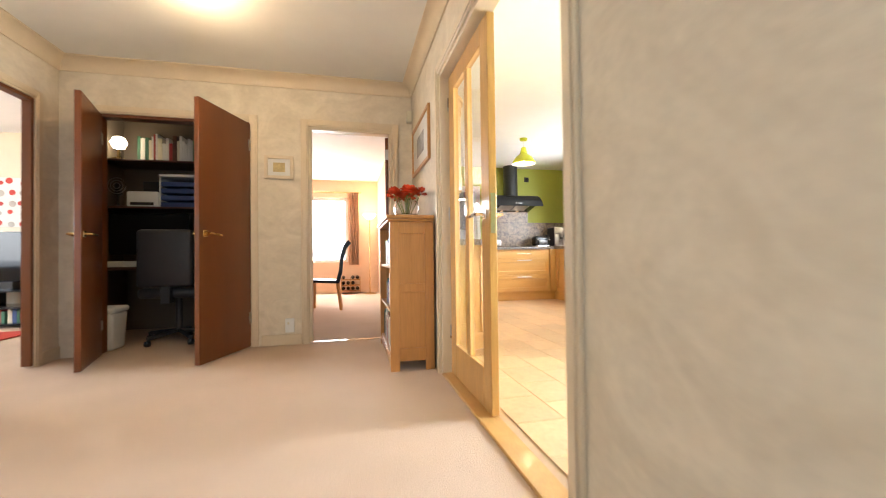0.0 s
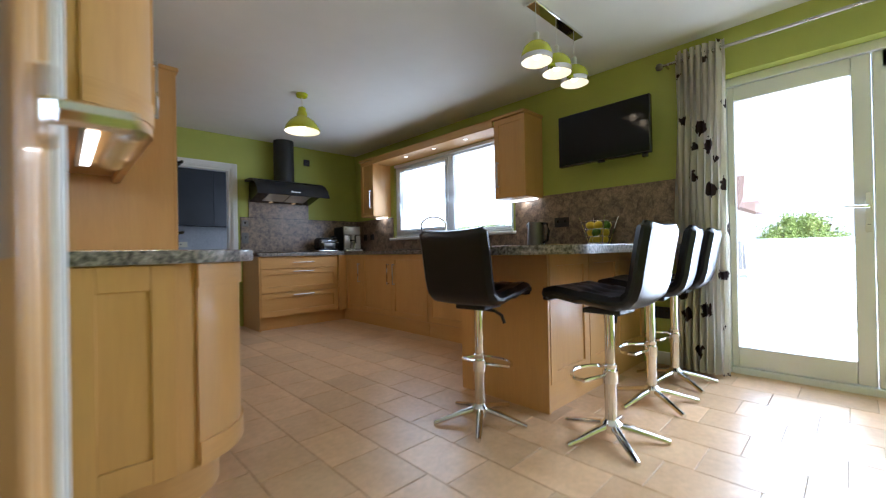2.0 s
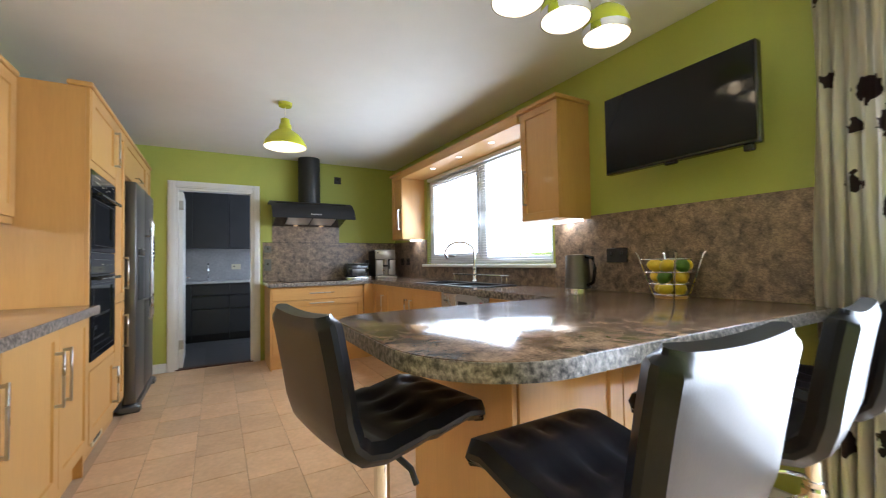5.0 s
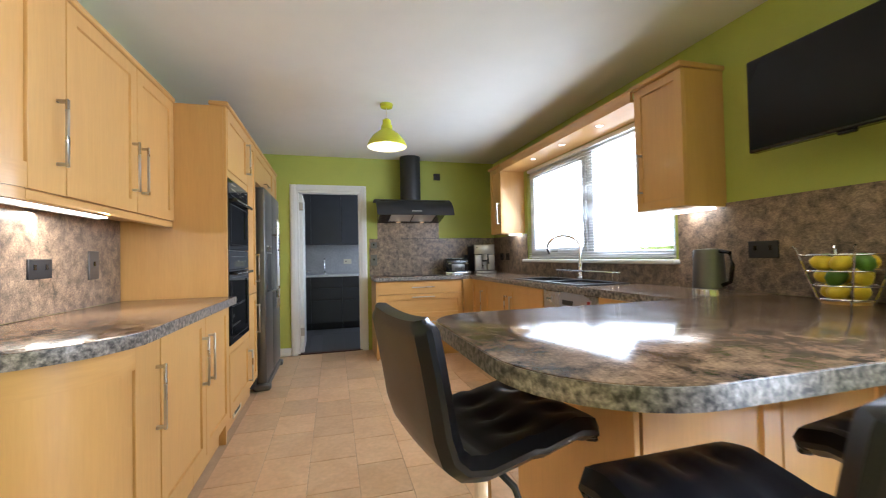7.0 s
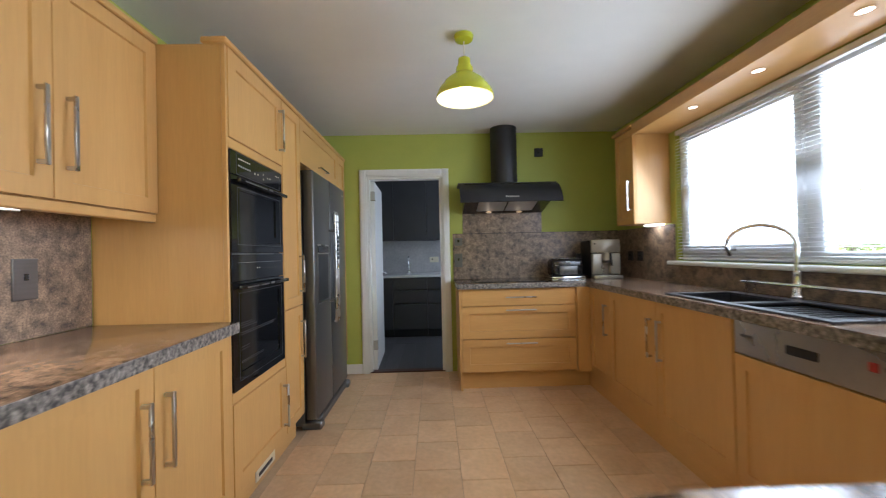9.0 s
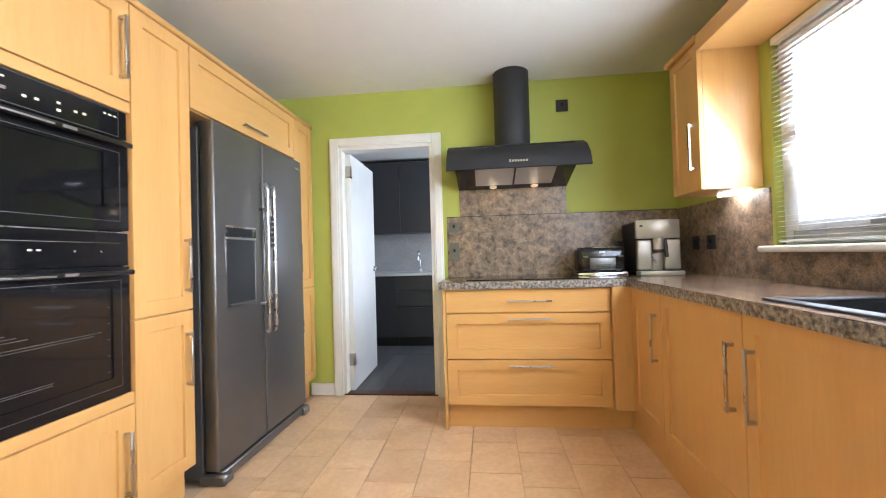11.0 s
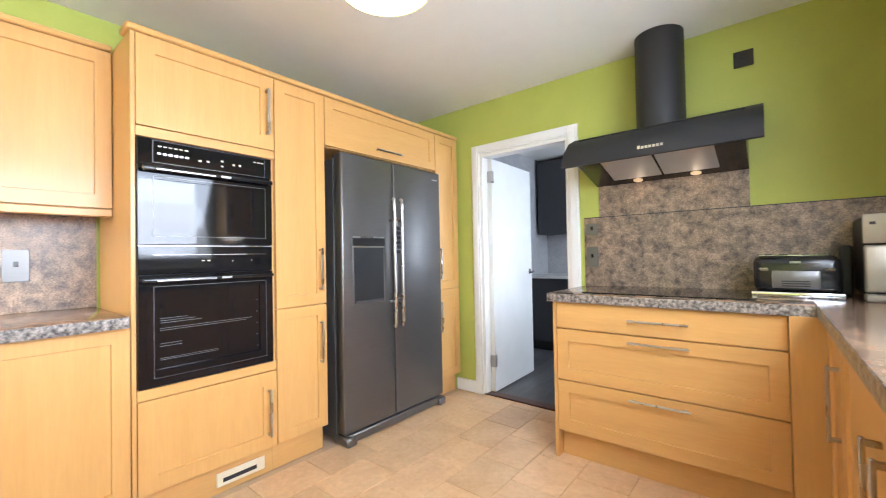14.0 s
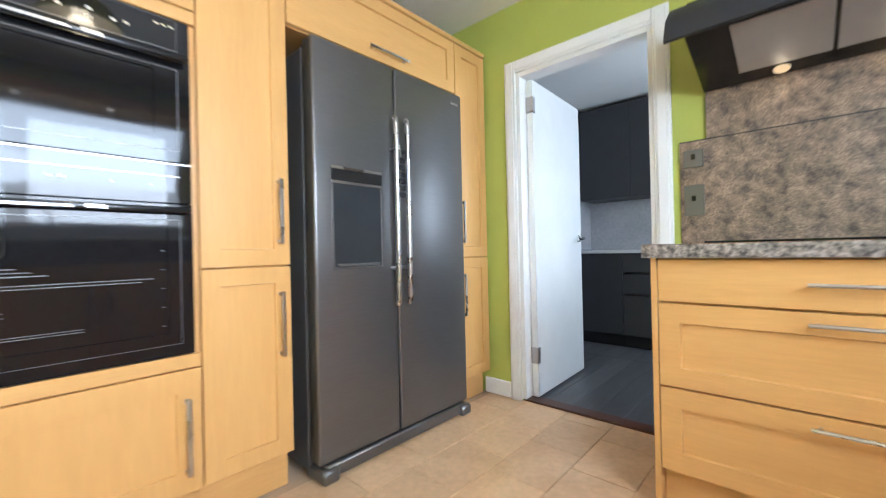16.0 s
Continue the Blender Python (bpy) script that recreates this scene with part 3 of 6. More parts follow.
solo("trim_splashback_east", box(4.268, 4.28, 2.47, 4.0, WT, 1.44, 0.001), "splash", "brown mottled splashback above the breakfast bar", "splashback", kind="structure")
solo("trim_splashback_west", box(0.86, 0.873, 3.19, 4.735, WT, 1.42, 0.001), "splash", "brown mottled splashback under the wall units", "splashback", kind="structure")

# ---- kitchen units ----
def cabinet(label, at, group="", category="cabinet"):
    return thing("kitchen_cabinet", at, label, category, group)


# worktops
o = [(0.873, 3.18)] + [(1.16, 3.18)] + arc(1.16, 3.52, 0.34, -78, 0, 9)[1:] + [(1.50, 4.733), (0.873, 4.733)]
w = thing("worktop", (1.1, 4.0, 0.893), "brown mottled laminate worktop with a curved end", "worktop")
part("top", prism(o, 0.897, WT, 0.004), "worktop", w)
oe = [(x, y) for x, y in o]


def band(name, outline, z0, z1, parent, out=0.002):
    """The speckled front edge strip along an open outline."""
    t = bmesh.new()
    pts = [Vector((x, y, 0)) for x, y in outline]
    rows = []
    for i, p in enumerate(pts):
        a, b = pts[max(i - 1, 0)], pts[min(i + 1, len(pts) - 1)]
        d = (b - a).normalized()
        nrm = Vector((d.y, -d.x, 0))
        rows.append([t.verts.new(p + nrm * s + Vector((0, 0, z))) for s, z in ((-0.012, z0), (out, z0), (out + 0.002, (z0 + z1) / 2), (out, z1 - 0.003), (-0.012, z1 - 0.003))])
    for a, b in zip(rows, rows[1:]):
        for k in range(5):
            t.faces.new((a[k], a[(k + 1) % 5], b[(k + 1) % 5], b[k]))
    t.faces.new(rows[0])
    t.faces.new(rows[-1])
    return part(name, t, "edge", parent, "grey speckled edge strip")


band("edge_strip", oe[:-1], 0.895, WT, w)

YP = 6.455
RX = 3.738  # carcass front of the units under the window
WX = 3.692  # front edge of the worktop under the window
u = thing("worktop", (3.6, 5.0, 0.893), "brown mottled laminate worktop running round to the breakfast bar", "worktop")
SX0, SX1, SY0, SY1 = 3.762, 4.16, 4.36, 5.335
tb = bmesh.new()
add(tb, prism([(2.545, YP), (WX, YP), (WX, 7.068), (2.545, 7.068)], 0.897, WT, 0.004))
for x0, x1, y0, y1 in ((WX, 4.268, SY1, 7.068), (WX, SX0, SY0, SY1), (SX1, 4.268, SY0, SY1), (WX, 4.268, 3.44, SY0)):
    box(x0, x1, y0, y1, 0.897, WT - 0.0001, 0, tb)
bar = arc(2.76, 2.765, 0.31, 180, 270, 10) + [(4.268, 2.455), (4.268, 3.44), (2.65, 3.44)] + arc(2.65, 3.24, 0.20, 90, 180, 7)[1:]
add(tb, prism(bar, 0.897, WT, 0.004))
part("top", tb, "worktop", u)
band("edge_strip", [(2.545, YP), (WX, YP)], 0.895, WT, u)
band("edge_strip", [(WX, YP), (WX, 3.445)], 0.895, WT, u)
band("edge_strip", [(WX - 0.005, 3.44)] + [(2.65, 3.44)] + arc(2.65, 3.24, 0.20, 90, 180, 7)[1:] + arc(2.76, 2.765, 0.31, 180, 270, 10) + [(4.265, 2.455)], 0.895, WT, u)

# sink with drainer, tap
s = thing("kitchen_sink", (4.0, 5.05, 0.75), "black composite sink with drainer set into the worktop", "sink")
sb = bmesh.new()
SM = 4.87  # bridge between bowl and drainer
for x0, x1, y0, y1 in ((SX0 - 0.02, SX0 + 0.03, SY0 - 0.02, SY1 + 0.02), (SX1 - 0.05, SX1 + 0.02, SY0 - 0.02, SY1 + 0.02), (SX0 + 0.03, SX1 - 0.05, SY0 - 0.02, SY0 + 0.04), (SX0 + 0.03, SX1 - 0.05, SY1 - 0.03, SY1 + 0.02), (SX0 + 0.03, SX1 - 0.05, SM - 0.025, SM + 0.025)):
    box(x0, x1, y0, y1, WT - 0.006, WT + 0.008, 0.003, sb)
part("rim", sb, "sink", s)
bw = bmesh.new()
BZ = WT - 0.19
for q in ((SX0 + 0.022, SX0 + 0.03, SM + 0.017, SY1 - 0.022), (SX1 - 0.05, SX1 - 0.042, SM + 0.017, SY1 - 0.022), (SX0 + 0.03, SX1 - 0.05, SM + 0.017, SM + 0.025), (SX0 + 0.03, SX1 - 0.05, SY1 - 0.03, SY1 - 0.022)):
    box(*q, BZ, WT - 0.004, 0, bw)
box(SX0 + 0.022, SX1 - 0.042, SM + 0.017, SY1 - 0.022, BZ - 0.01, BZ, 0, bw)
part("bowl", bw, "sink", s)
part("drainer", box(SX0 + 0.028, SX1 - 0.048, SY0 + 0.038, SM - 0.024, WT - 0.03, WT - 0.014), "sink", s)
for k in range(8):
    y = SY0 + 0.075 + 0.048 * k
    part("drainer_rib", box(SX0 + 0.055, SX1 - 0.075, y, y + 0.014, WT - 0.014, WT - 0.006, 0.003), "sink", s)
part("basin_strainer", lathe([(0.04, 0), (0.04, 0.006), (0.02, 0.004), (0.0, 0.004)], (3.95, 5.09, BZ), 16), "chrome", s, "chrome strainer")

TY = 4.94
t = thing("kitchen_tap", (4.18, TY, WT), "chrome swan-neck mixer tap behind the sink", "tap")
part("base", lathe([(0.028, 0), (0.028, 0.02), (0.02, 0.03), (0.018, 0.13), (0.014, 0.15)], (4.18, TY, WT), 18), "chrome", t)
part("spout", tube([(4.18, TY, WT + 0.14), (4.18, TY, WT + 0.28)] + [(4.18 - 0.03 + 0.03 * math.cos(radians(a)) - 0.06 * (1 - math.cos(radians(a))), TY + 0.12 * (1 - math.cos(radians(a))), WT + 0.28 + 0.11 * math.sin(radians(a))) for a in range(15, 181, 15)] + [(4.03, TY + 0.25, WT + 0.23)], 0.012, 10), "chrome", t)
part("lever", tube([(4.18, TY, WT + 0.12), (4.13, TY - 0.05, WT + 0.14)], 0.006, 8), "chrome", t)
r = thing("towel_rail", (4.2, 5.05, WT + 0.06), "thin chrome rack lying over the sink", "rack")
for dx in (0.0, 0.05):
    part("rail", tube([(4.10 + dx, 4.40, WT + 0.08), (4.10 + dx, 5.20, WT + 0.08)], 0.005, 8), "chrome", r)
for y in (4.43, 5.17):
    part("rack_leg", tube([(4.10, y, WT + 0.008), (4.10, y, WT + 0.08), (4.15, y, WT + 0.08), (4.15, y, WT + 0.008)], 0.004, 6), "chrome", r)

# left base units
c = cabinet("beech shaker base unit with a curved door", (1.1, 3.5, 0), "left base units")
plan = [(0.862, 3.23), (1.15, 3.23)] + arc(1.15, 3.51, 0.28, -80, 0, 9) + [(1.43, 3.714), (0.862, 3.714)]
part("body", prism(plan, 0.15, 0.895), "beech", c)
part("plinth", prism([(0.862, 3.28), (1.12, 3.28)] + arc(1.12, 3.52, 0.24, -80, 0, 8) + [(1.38, 3.71), (0.862, 3.71)], 0, 0.15), "beech_h", c)


def curved_front(z0, z1, cx, cy, r, a0, a1, t, n=12):
    b = bmesh.new()
    inner = arc(cx, cy, r, a0, a1, n)
    outer = arc(cx, cy, r + t, a0, a1, n)
    return add(b, prism(inner + outer[::-1], z0, z1))


cd = part("curved_door", curved_front(0.16, 0.891, 1.15, 3.51, 0.281, -74, 0, 0.012), "beech", c)
for z0, z1 in ((0.16, 0.245), (0.806, 0.891)):
    part("rail", curved_front(z0, z1, 1.15, 3.51, 0.293, -74, 0, 0.010), "beech_h", cd)
part("stile", box(1.43, 1.452, 3.512, 3.71, 0.16, 0.891, 0.002), "beech", cd)
hb = bar_handle(0.25)
hb.transform(facing("+x", (1.452, 3.675, 0.532)))
part("handle", hb, "steel", cd, "brushed steel bar handle")
e = part("end_panel", box(0.88, 1.16, 3.21, 3.232, 0.16, 0.891, 0.002), "beech", c)
for x0, x1, z0, z1 in ((0.88, 0.95, 0.16, 0.891), (1.09, 1.16, 0.16, 0.891), (0.95, 1.09, 0.16, 0.245), (0.95, 1.09, 0.806, 0.891)):
    part("rail", box(x0, x1, 3.201, 3.211, z0, z1, 0.002), "beech", e)
part("vent", box(0.93, 0.97, 3.265, 3.28, 0.02, 0.10, 0.002), "black", c, "black plinth vent")

for y0, y1, hu in ((3.715, 4.275, 0.505), (4.275, 4.748, 0.05)):
    c = cabinet("beech shaker base unit under the worktop", (1.1, (y0 + y1) / 2, 0), "left base units")
    part("body", box(0.862, 1.43, y0 + 0.001, y1 - 0.001, 0.15, 0.895), "beech", c)
    part("plinth", box(0.862, 1.39, y0 + 0.001, y1 - 0.001, 0, 0.149), "beech_h", c)
    door_on(c, "+x", (1.43, y0, 0.155), y1 - y0, 0.738, (hu, 0.377, True))

# left wall units
UZ0, UZ1 = 1.42, 2.165
c = cabinet("beech wall unit with a curved end", (1.0, 3.55, UZ0), "left wall units")
part("body", prism([(0.862, 3.27), (0.88, 3.27)] + arc(0.88, 3.52, 0.25, -85, 0, 10) + [(1.13, 3.714), (0.862, 3.714)], UZ0, UZ1), "beech", c)
cd = part("curved_door", curved_front(UZ0, UZ1, 0.88, 3.52, 0.251, -80, 0, 0.010), "beech", c)
for z0, z1 in ((UZ0, UZ0 + 0.085), (UZ1 - 0.085, UZ1)):
    part("rail", curved_front(z0, z1, 0.88, 3.52, 0.262, -80, 0, 0.008), "beech_h", cd)
part("stile", box(1.13, 1.152, 3.52, 3.713, UZ0, UZ1, 0.002), "beech", cd)
hb = bar_handle(0.25)
hb.transform(facing("+x", (1.152, 3.665, 1.52)))
part("handle", hb, "steel", cd, "brushed steel bar handle")
for y0, y1, hu in ((3.715, 4.27, 0.505), (4.27, 4.748, 0.05)):
    c = cabinet("beech shaker wall unit with steel handle", (1.0, (y0 + y1) / 2, UZ0), "left wall units")
    part("body", box(0.862, 1.13, y0 + 0.001, y1 - 0.001, UZ0, UZ1), "beech", c)
    door_on(c, "+x", (1.13, y0, UZ0), y1 - y0, UZ1 - UZ0, (hu, 0.10, True))
pm = box(1.105, 1.145, 3.52, 4.748, UZ0 - 0.038, UZ0 - 0.001, 0.004)
add(pm, curved_front(UZ0 - 0.038, UZ0 - 0.001, 0.88, 3.52, 0.228, -85, 0, 0.037))
solo("pelmet", pm, "beech_h", "beech light pelmet under the wall units", "pelmet")
cn = box(1.10, 1.165, 3.52, 4.748, UZ1 + 0.001, UZ1 + 0.03, 0.006)
add(cn, curved_front(UZ1 + 0.001, UZ1 + 0.03, 0.88, 3.52, 0.222, -85, 0, 0.063))
solo("cornice", cn, "beech_h", "beech cornice on top of the wall units", "cornice")
sl = thing("strip_light", (1.0, 4.1, UZ0 - 0.02), "lit white strip light under the wall units", "light")
part("tube", box(0.95, 0.99, 3.62, 4.35, UZ0 - 0.02, UZ0 - 0.001, 0.004), "strip", sl)
part("casing", box(0.93, 0.949, 3.60, 4.37, UZ0 - 0.024, UZ0 - 0.001, 0.003), "white", sl)
area("lamp_under_wall_units", (0.97, 4.0, UZ0 - 0.03), (0.93, 4.0, 0), 0.7, 0.05, 15.0, (1.0, 0.84, 0.62)).rotation_euler[2] += radians(90)

# tall housing: ovens, larder, over-fridge, end unit
TX, TZ = 1.43, 2.17
c = cabinet("tall beech oven housing", (1.15, 5.07, 0), "tall units")
for nm, q in (("side_panel", (0.862, TX, 4.75, 4.772, 0.0, TZ)), ("side_panel", (0.862, TX, 5.372, 5.39, 0.15, TZ)), ("back_panel", (0.862, 0.88, 4.773, 5.371, 0.15, TZ)), ("lower_box", (0.881, TX, 4.773, 5.371, 0.15, 0.61)), ("upper_box", (0.881, TX, 4.773, 5.371, 1.72, TZ))):
    part(nm, box(*q), "beech", c)
part("front_trim", box(TX, TX + 0.02, 4.75, 4.768, 0.15, TZ, 0.002), "beech", c)
part("front_trim", box(TX, TX + 0.02, 4.769, 5.39, 0.566, 0.612, 0.002), "beech_h", c)
part("front_trim", box(TX, TX + 0.02, 4.769, 5.39, 1.718, 1.762, 0.002), "beech_h", c)
door_on(c, "+x", (TX, 4.768, 1.764), 0.622, TZ - 1.764, (0.58, 0.078, True), rail=0.1)
door_on(c, "+x", (TX, 4.768, 0.155), 0.622, 0.409, (0.575, 0.066, True), rail=0.1)
pl = part("plinth", box(0.862, 1.39, 4.772, 5.39, 0, 0.149), "beech_h", c)
vt = bmesh.new()
box(1.39, 1.398, 5.10, 5.345, 0.03, 0.10, 0.004, vt)
part("vent_plate", vt, "ivory", pl, "cream plastic plinth heater grille")
part("vent_slot", box(1.398, 1.4, 5.13, 5.30, 0.05, 0.07, 0.0), "matt", pl, "dark slot")

c = cabinet("narrow tall beech larder unit", (1.15, 5.55, 0), "tall units")
part("body", box(0.862, TX, 5.391, 5.712, 0.15, TZ), "beech", c)
part("plinth", box(0.862, 1.39, 5.391, 5.712, 0, 0.149), "beech_h", c)
door_on(c, "+x", (TX, 5.391, 0.155), 0.321, 0.736, (0.275, 0.388, True))
door_on(c, "+x", (TX, 5.391, 0.893), 0.321, TZ - 0.893, (0.275, 0.085, True))
c = cabinet("beech cupboard above the fridge", (1.15, 6.22, 1.87), "tall units")
part("body", box(0.862, TX, 5.714, 6.755, 1.862, TZ), "beech", c)
door_on(c, "+x", (TX, 5.714, 1.864), 1.041, TZ - 1.864, (0.40, 0.05, False), mat="beech_h")
c = cabinet("narrow tall beech end unit beside the fridge", (1.15, 6.87, 0), "tall units")
part("body", box(0.862, TX, 6.757, 7.05, 0.15, TZ), "beech", c)
part("plinth", box(0.862, 1.39, 6.757, 7.05, 0, 0.149), "beech_h", c)
door_on(c, "+x", (TX, 6.757, 0.155), 0.293, 0.736, (0.03, 0.388, True))
door_on(c, "+x", (TX, 6.757, 0.893), 0.293, TZ - 0.893, (0.03, 0.085, True))
solo("cornice", box(1.35, TX + 0.035, 4.735, 7.05, TZ + 0.001, TZ + 0.03, 0.006), "beech_h", "beech cornice on top of the tall units", "cornice")

# double oven
o = thing("double_oven", (1.2, 5.07, 0.615), "black glass built-in double oven with steel rails", "oven")
OY0, OY1 = 4.774, 5.37
part("body", box(0.9, TX, OY0, OY1, 0.615, 1.715), "matt", o)
X = TX + 0.002
def outline_bars(parent, y0, y1, z0, z1, x):
    """Thin silver printed line round a glass front."""
    for q in ((y0, y1, z0, z0 + 0.002), (y0, y1, z1 - 0.002, z1), (y0, y0 + 0.002, z0, z1), (y1 - 0.002, y1, z0, z1)):
        part("printed_line", box(x, x + 0.0006, *q), "graphite", parent)


def dial(parent, y, z, r, mat="black"):
    k = part("knob", lathe([(r, 0), (r * 0.92, r), (0.0, r * 1.1)], (0, 0, 0), 18), mat, parent)
    k.matrix_local = Matrix.Translation(Vector((X + 0.022, y, z)) - ORIGIN[parent.name]) @ Matrix.Rotation(radians(90), 4, "Y")
    part("dial_mark", box(X + 0.022, X + 0.0235, y - r * 1.3, y - r * 1.1, z - 0.003, z + 0.003), "ivory", parent)


cp = part("control_panel", box(X - 0.002, X + 0.022, OY0, OY1, 1.602, 1.712, 0.002), "oven_glass", o)
for k in range(6):
    part("display_mark", box(X + 0.022, X + 0.0228, OY0 + 0.075 + 0.021 * k, OY0 + 0.089 + 0.021 * k, 1.680, 1.686), "ivory", cp)
    part("button", box(X + 0.022, X + 0.0235, OY0 + 0.072 + 0.022 * k, OY0 + 0.088 + 0.022 * k, 1.645, 1.655, 0.001), "steel", cp)
for dy, z in ((0.245, 1.645), (0.28, 1.648), (0.345, 1.66), (0.345, 1.635), (0.40, 1.65), (0.43, 1.652)):
    part("touch_mark", box(X + 0.022, X + 0.0228, OY0 + dy - 0.006, OY0 + dy + 0.006, z - 0.004, z + 0.004), "ivory", cp)
for k in range(3):
    part("display_mark", box(X + 0.022, X + 0.0228, OY0 + 0.50 + 0.02 * k, OY0 + 0.512 + 0.02 * k, 1.680, 1.686), "ivory", cp)
outline_bars(cp, OY0 + 0.055, OY1 - 0.035, 1.608, 1.708, X + 0.022)


def oven_door(z0, z1, wz0, wz1, wy0, wy1, racks):
    d = bmesh.new()
    for y0, y1, a, b in ((OY0, wy0, z0, z1), (wy1, OY1, z0, z1), (wy0, wy1, z0, wz0), (wy0, wy1, wz1, z1)):
        box(X - 0.002, X + 0.024, y0, y1, a, b, 0.0, d)
    bmesh.ops.remove_doubles(d, verts=d.verts[:], dist=1e-5)
    dd = part("oven_door", d, "oven_glass", o)
    part("inner_window", box(X, X + 0.018, wy0, wy1, wz0, wz1), "oven_glass", dd, "dark see-through oven window")
    outline_bars(dd, OY0 + 0.055, OY1 - 0.035, z0 + 0.035, z1 - 0.05, X + 0.024)
    part("handle", box(X + 0.045, X + 0.062, OY0 + 0.01, OY1 - 0.01, z1 - 0.032, z1 - 0.012, 0.006, None, 2), "black", dd, "black bar handle")
    for y in (OY0 + 0.06, OY1 - 0.06):
        part("handle_post", box(X + 0.024, X + 0.046, y - 0.008, y + 0.008, z1 - 0.03, z1 - 0.014, 0.002), "black", dd)
    # The glint along the bar, modelled as a short bright strip.
    part("handle_highlight_strip", box(X + 0.062, X + 0.0626, OY0 + 0.06, OY0 + 0.30, z1 - 0.027, z1 - 0.021), "steel", dd, "handle highlight drawn as a bright steel strip")
    part("badge", box(X + 0.062, X + 0.0628, OY0 + 0.325, OY0 + 0.37, z1 - 0.027, z1 - 0.017), "steel", dd, "plain silver badge")
    for z, y0, y1 in racks:
        part("rack_bar", box(X + 0.018, X + 0.0186, y0, y1, z, z + 0.0025), "graphite", dd, "dull wire of an oven rack")


oven_door(1.245, 1.598, 1.33, 1.535, OY0 + 0.075, OY1 - 0.10, ())
RY0, RY1 = OY0 + 0.08, OY1 - 0.10
oven_door(0.617, 1.107, 0.69, 1.035, OY0 + 0.07, OY1 - 0.07, [(0.912, RY0, RY0 + 0.11), (0.902, RY0, RY0 + 0.14), (0.892, RY0, RY0 + 0.17), (0.868, RY0, RY1 - 0.01), (0.859, RY0, RY1 - 0.04), (0.80, RY0, RY0 + 0.085), (0.788, RY0, RY0 + 0.085), (0.735, RY0, RY0 + 0.24), (0.728, RY0, RY0 + 0.24)] + [(0.715 + 0.06 * k, RY1 + 0.012, RY1 + 0.02) for k in range(5)])
cp = part("control_panel", box(X - 0.002, X + 0.022, OY0, OY1, 1.110, 1.242, 0.002), "oven_glass", o)
part("steel_line", box(X + 0.022, X + 0.0232, OY0, OY1, 1.236, 1.240), "steel", cp, "thin steel trim line")
part("steel_line", box(X + 0.022, X + 0.0228, OY0 + 0.055, OY1 - 0.035, 1.196, 1.198), "steel", cp, "thin printed line")
for dy in (0.41, 0.505):
    dial(cp, OY0 + dy, 1.165, 0.017)
for dy in (0.255, 0.28):
    part("touch_mark", box(X + 0.022, X + 0.0228, OY0 + dy - 0.006, OY0 + dy + 0.006, 1.165, 1.171), "ivory", cp)

# fridge freezer
f = thing("fridge_freezer", (1.2, 6.24, 0), "graphite steel two-door fridge freezer with ice dispenser", "fridge")
FY0, FY1, FM = 5.785, 6.735, 6.222
part("body", box(0.90, 1.43, FY0, FY1, 0.03, 1.80, 0.004), "fridge_side", f)
for y0, y1 in ((FY0, FM - 0.004), (FM + 0.004, FY1)):
    d = part("door", box(1.437, 1.515, y0, y1, 0.072, 1.828, 0.012, None, 3), "graphite", f)
    hy = FM - 0.036 if y0 == FY0 else FM + 0.036
    part("handle", tube([(1.552, hy, 0.69), (1.562, hy, 0.70), (1.565, hy, 0.72), (1.565, hy, 1.54), (1.562, hy, 1.56), (1.552, hy, 1.57)], 0.0125, 12), "steel", d, "long steel bar handle")
    for z in (0.86, 1.42):
        part("handle_post", tube([(1.51, hy, z), (1.565, hy, z)], 0.009, 8), "steel", d)
    if y0 == FY0:
        part("dispenser_frame", box(1.514, 1.519, 5.862, 6.128, 0.866, 1.302, 0.004), "graphite", d, "dark steel dispenser frame")
        part("dispenser_recess", box(1.518, 1.5205, 5.872, 6.118, 0.876, 1.230, 0.0), "dispenser", d, "dark blue-grey dispenser recess")
        part("dispenser_panel", box(1.518, 1.524, 5.862, 6.128, 1.244, 1.292, 0.003), "black", d, "black dispenser panel")
        part("dispenser_lip", box(1.518, 1.526, 5.862, 6.128, 1.293, 1.304, 0.002), "steel", d, "bright steel lip")
        part("dispenser_lip", box(1.518, 1.524, 5.862, 6.128, 1.232, 1.242, 0.002), "steel", d, "bright steel lip")
        part("dispenser_shelf", box(1.518, 1.53, 5.885, 6.105, 0.878, 0.89, 0.002), "fridge_side", d)
    else:
        part("nameplate", box(1.514, 1.517, 6.64, 6.70, 1.76, 1.77), "steel", d, "small plain steel nameplate")
part("kick_plate", box(1.38, 1.525, FY0 + 0.03, FY1 - 0.03, 0.012, 0.068, 0.008), "graphite", f)
for y0 in (FY0, FY1 - 0.08):
    part("foot", box(1.40, 1.545, y0, y0 + 0.08, 0.0, 0.06, 0.012), "graphite", f)
part("hinge_cover", box(1.39, 1.48, FY0 + 0.02, FY0 + 0.1, 1.80, 1.83, 0.006), "fridge_side", f)
part("hinge_cover", box(1.39, 1.48, FY1 - 0.1, FY1 - 0.02, 1.80, 1.83, 0.006), "fridge_side", f)
mg = thing("key_charm", (1.58, 6.205, 1.20), "small dark metal charm hanging from the fridge handle", "charm")
cb = bmesh.new()
for k in range(6):
    box(1.578, 1.586, 6.185 + 0.006 * (k % 2), 6.225, 1.19 + 0.032 * k, 1.213 + 0.032 * k, 0.003, cb)
part("plate", cb, "matt", mg)
part("hook", tube([(1.58, 6.20, 1.38), (1.578, 6.195, 1.43), (1.566, 6.19, 1.44)], 0.004, 6), "steel", mg)

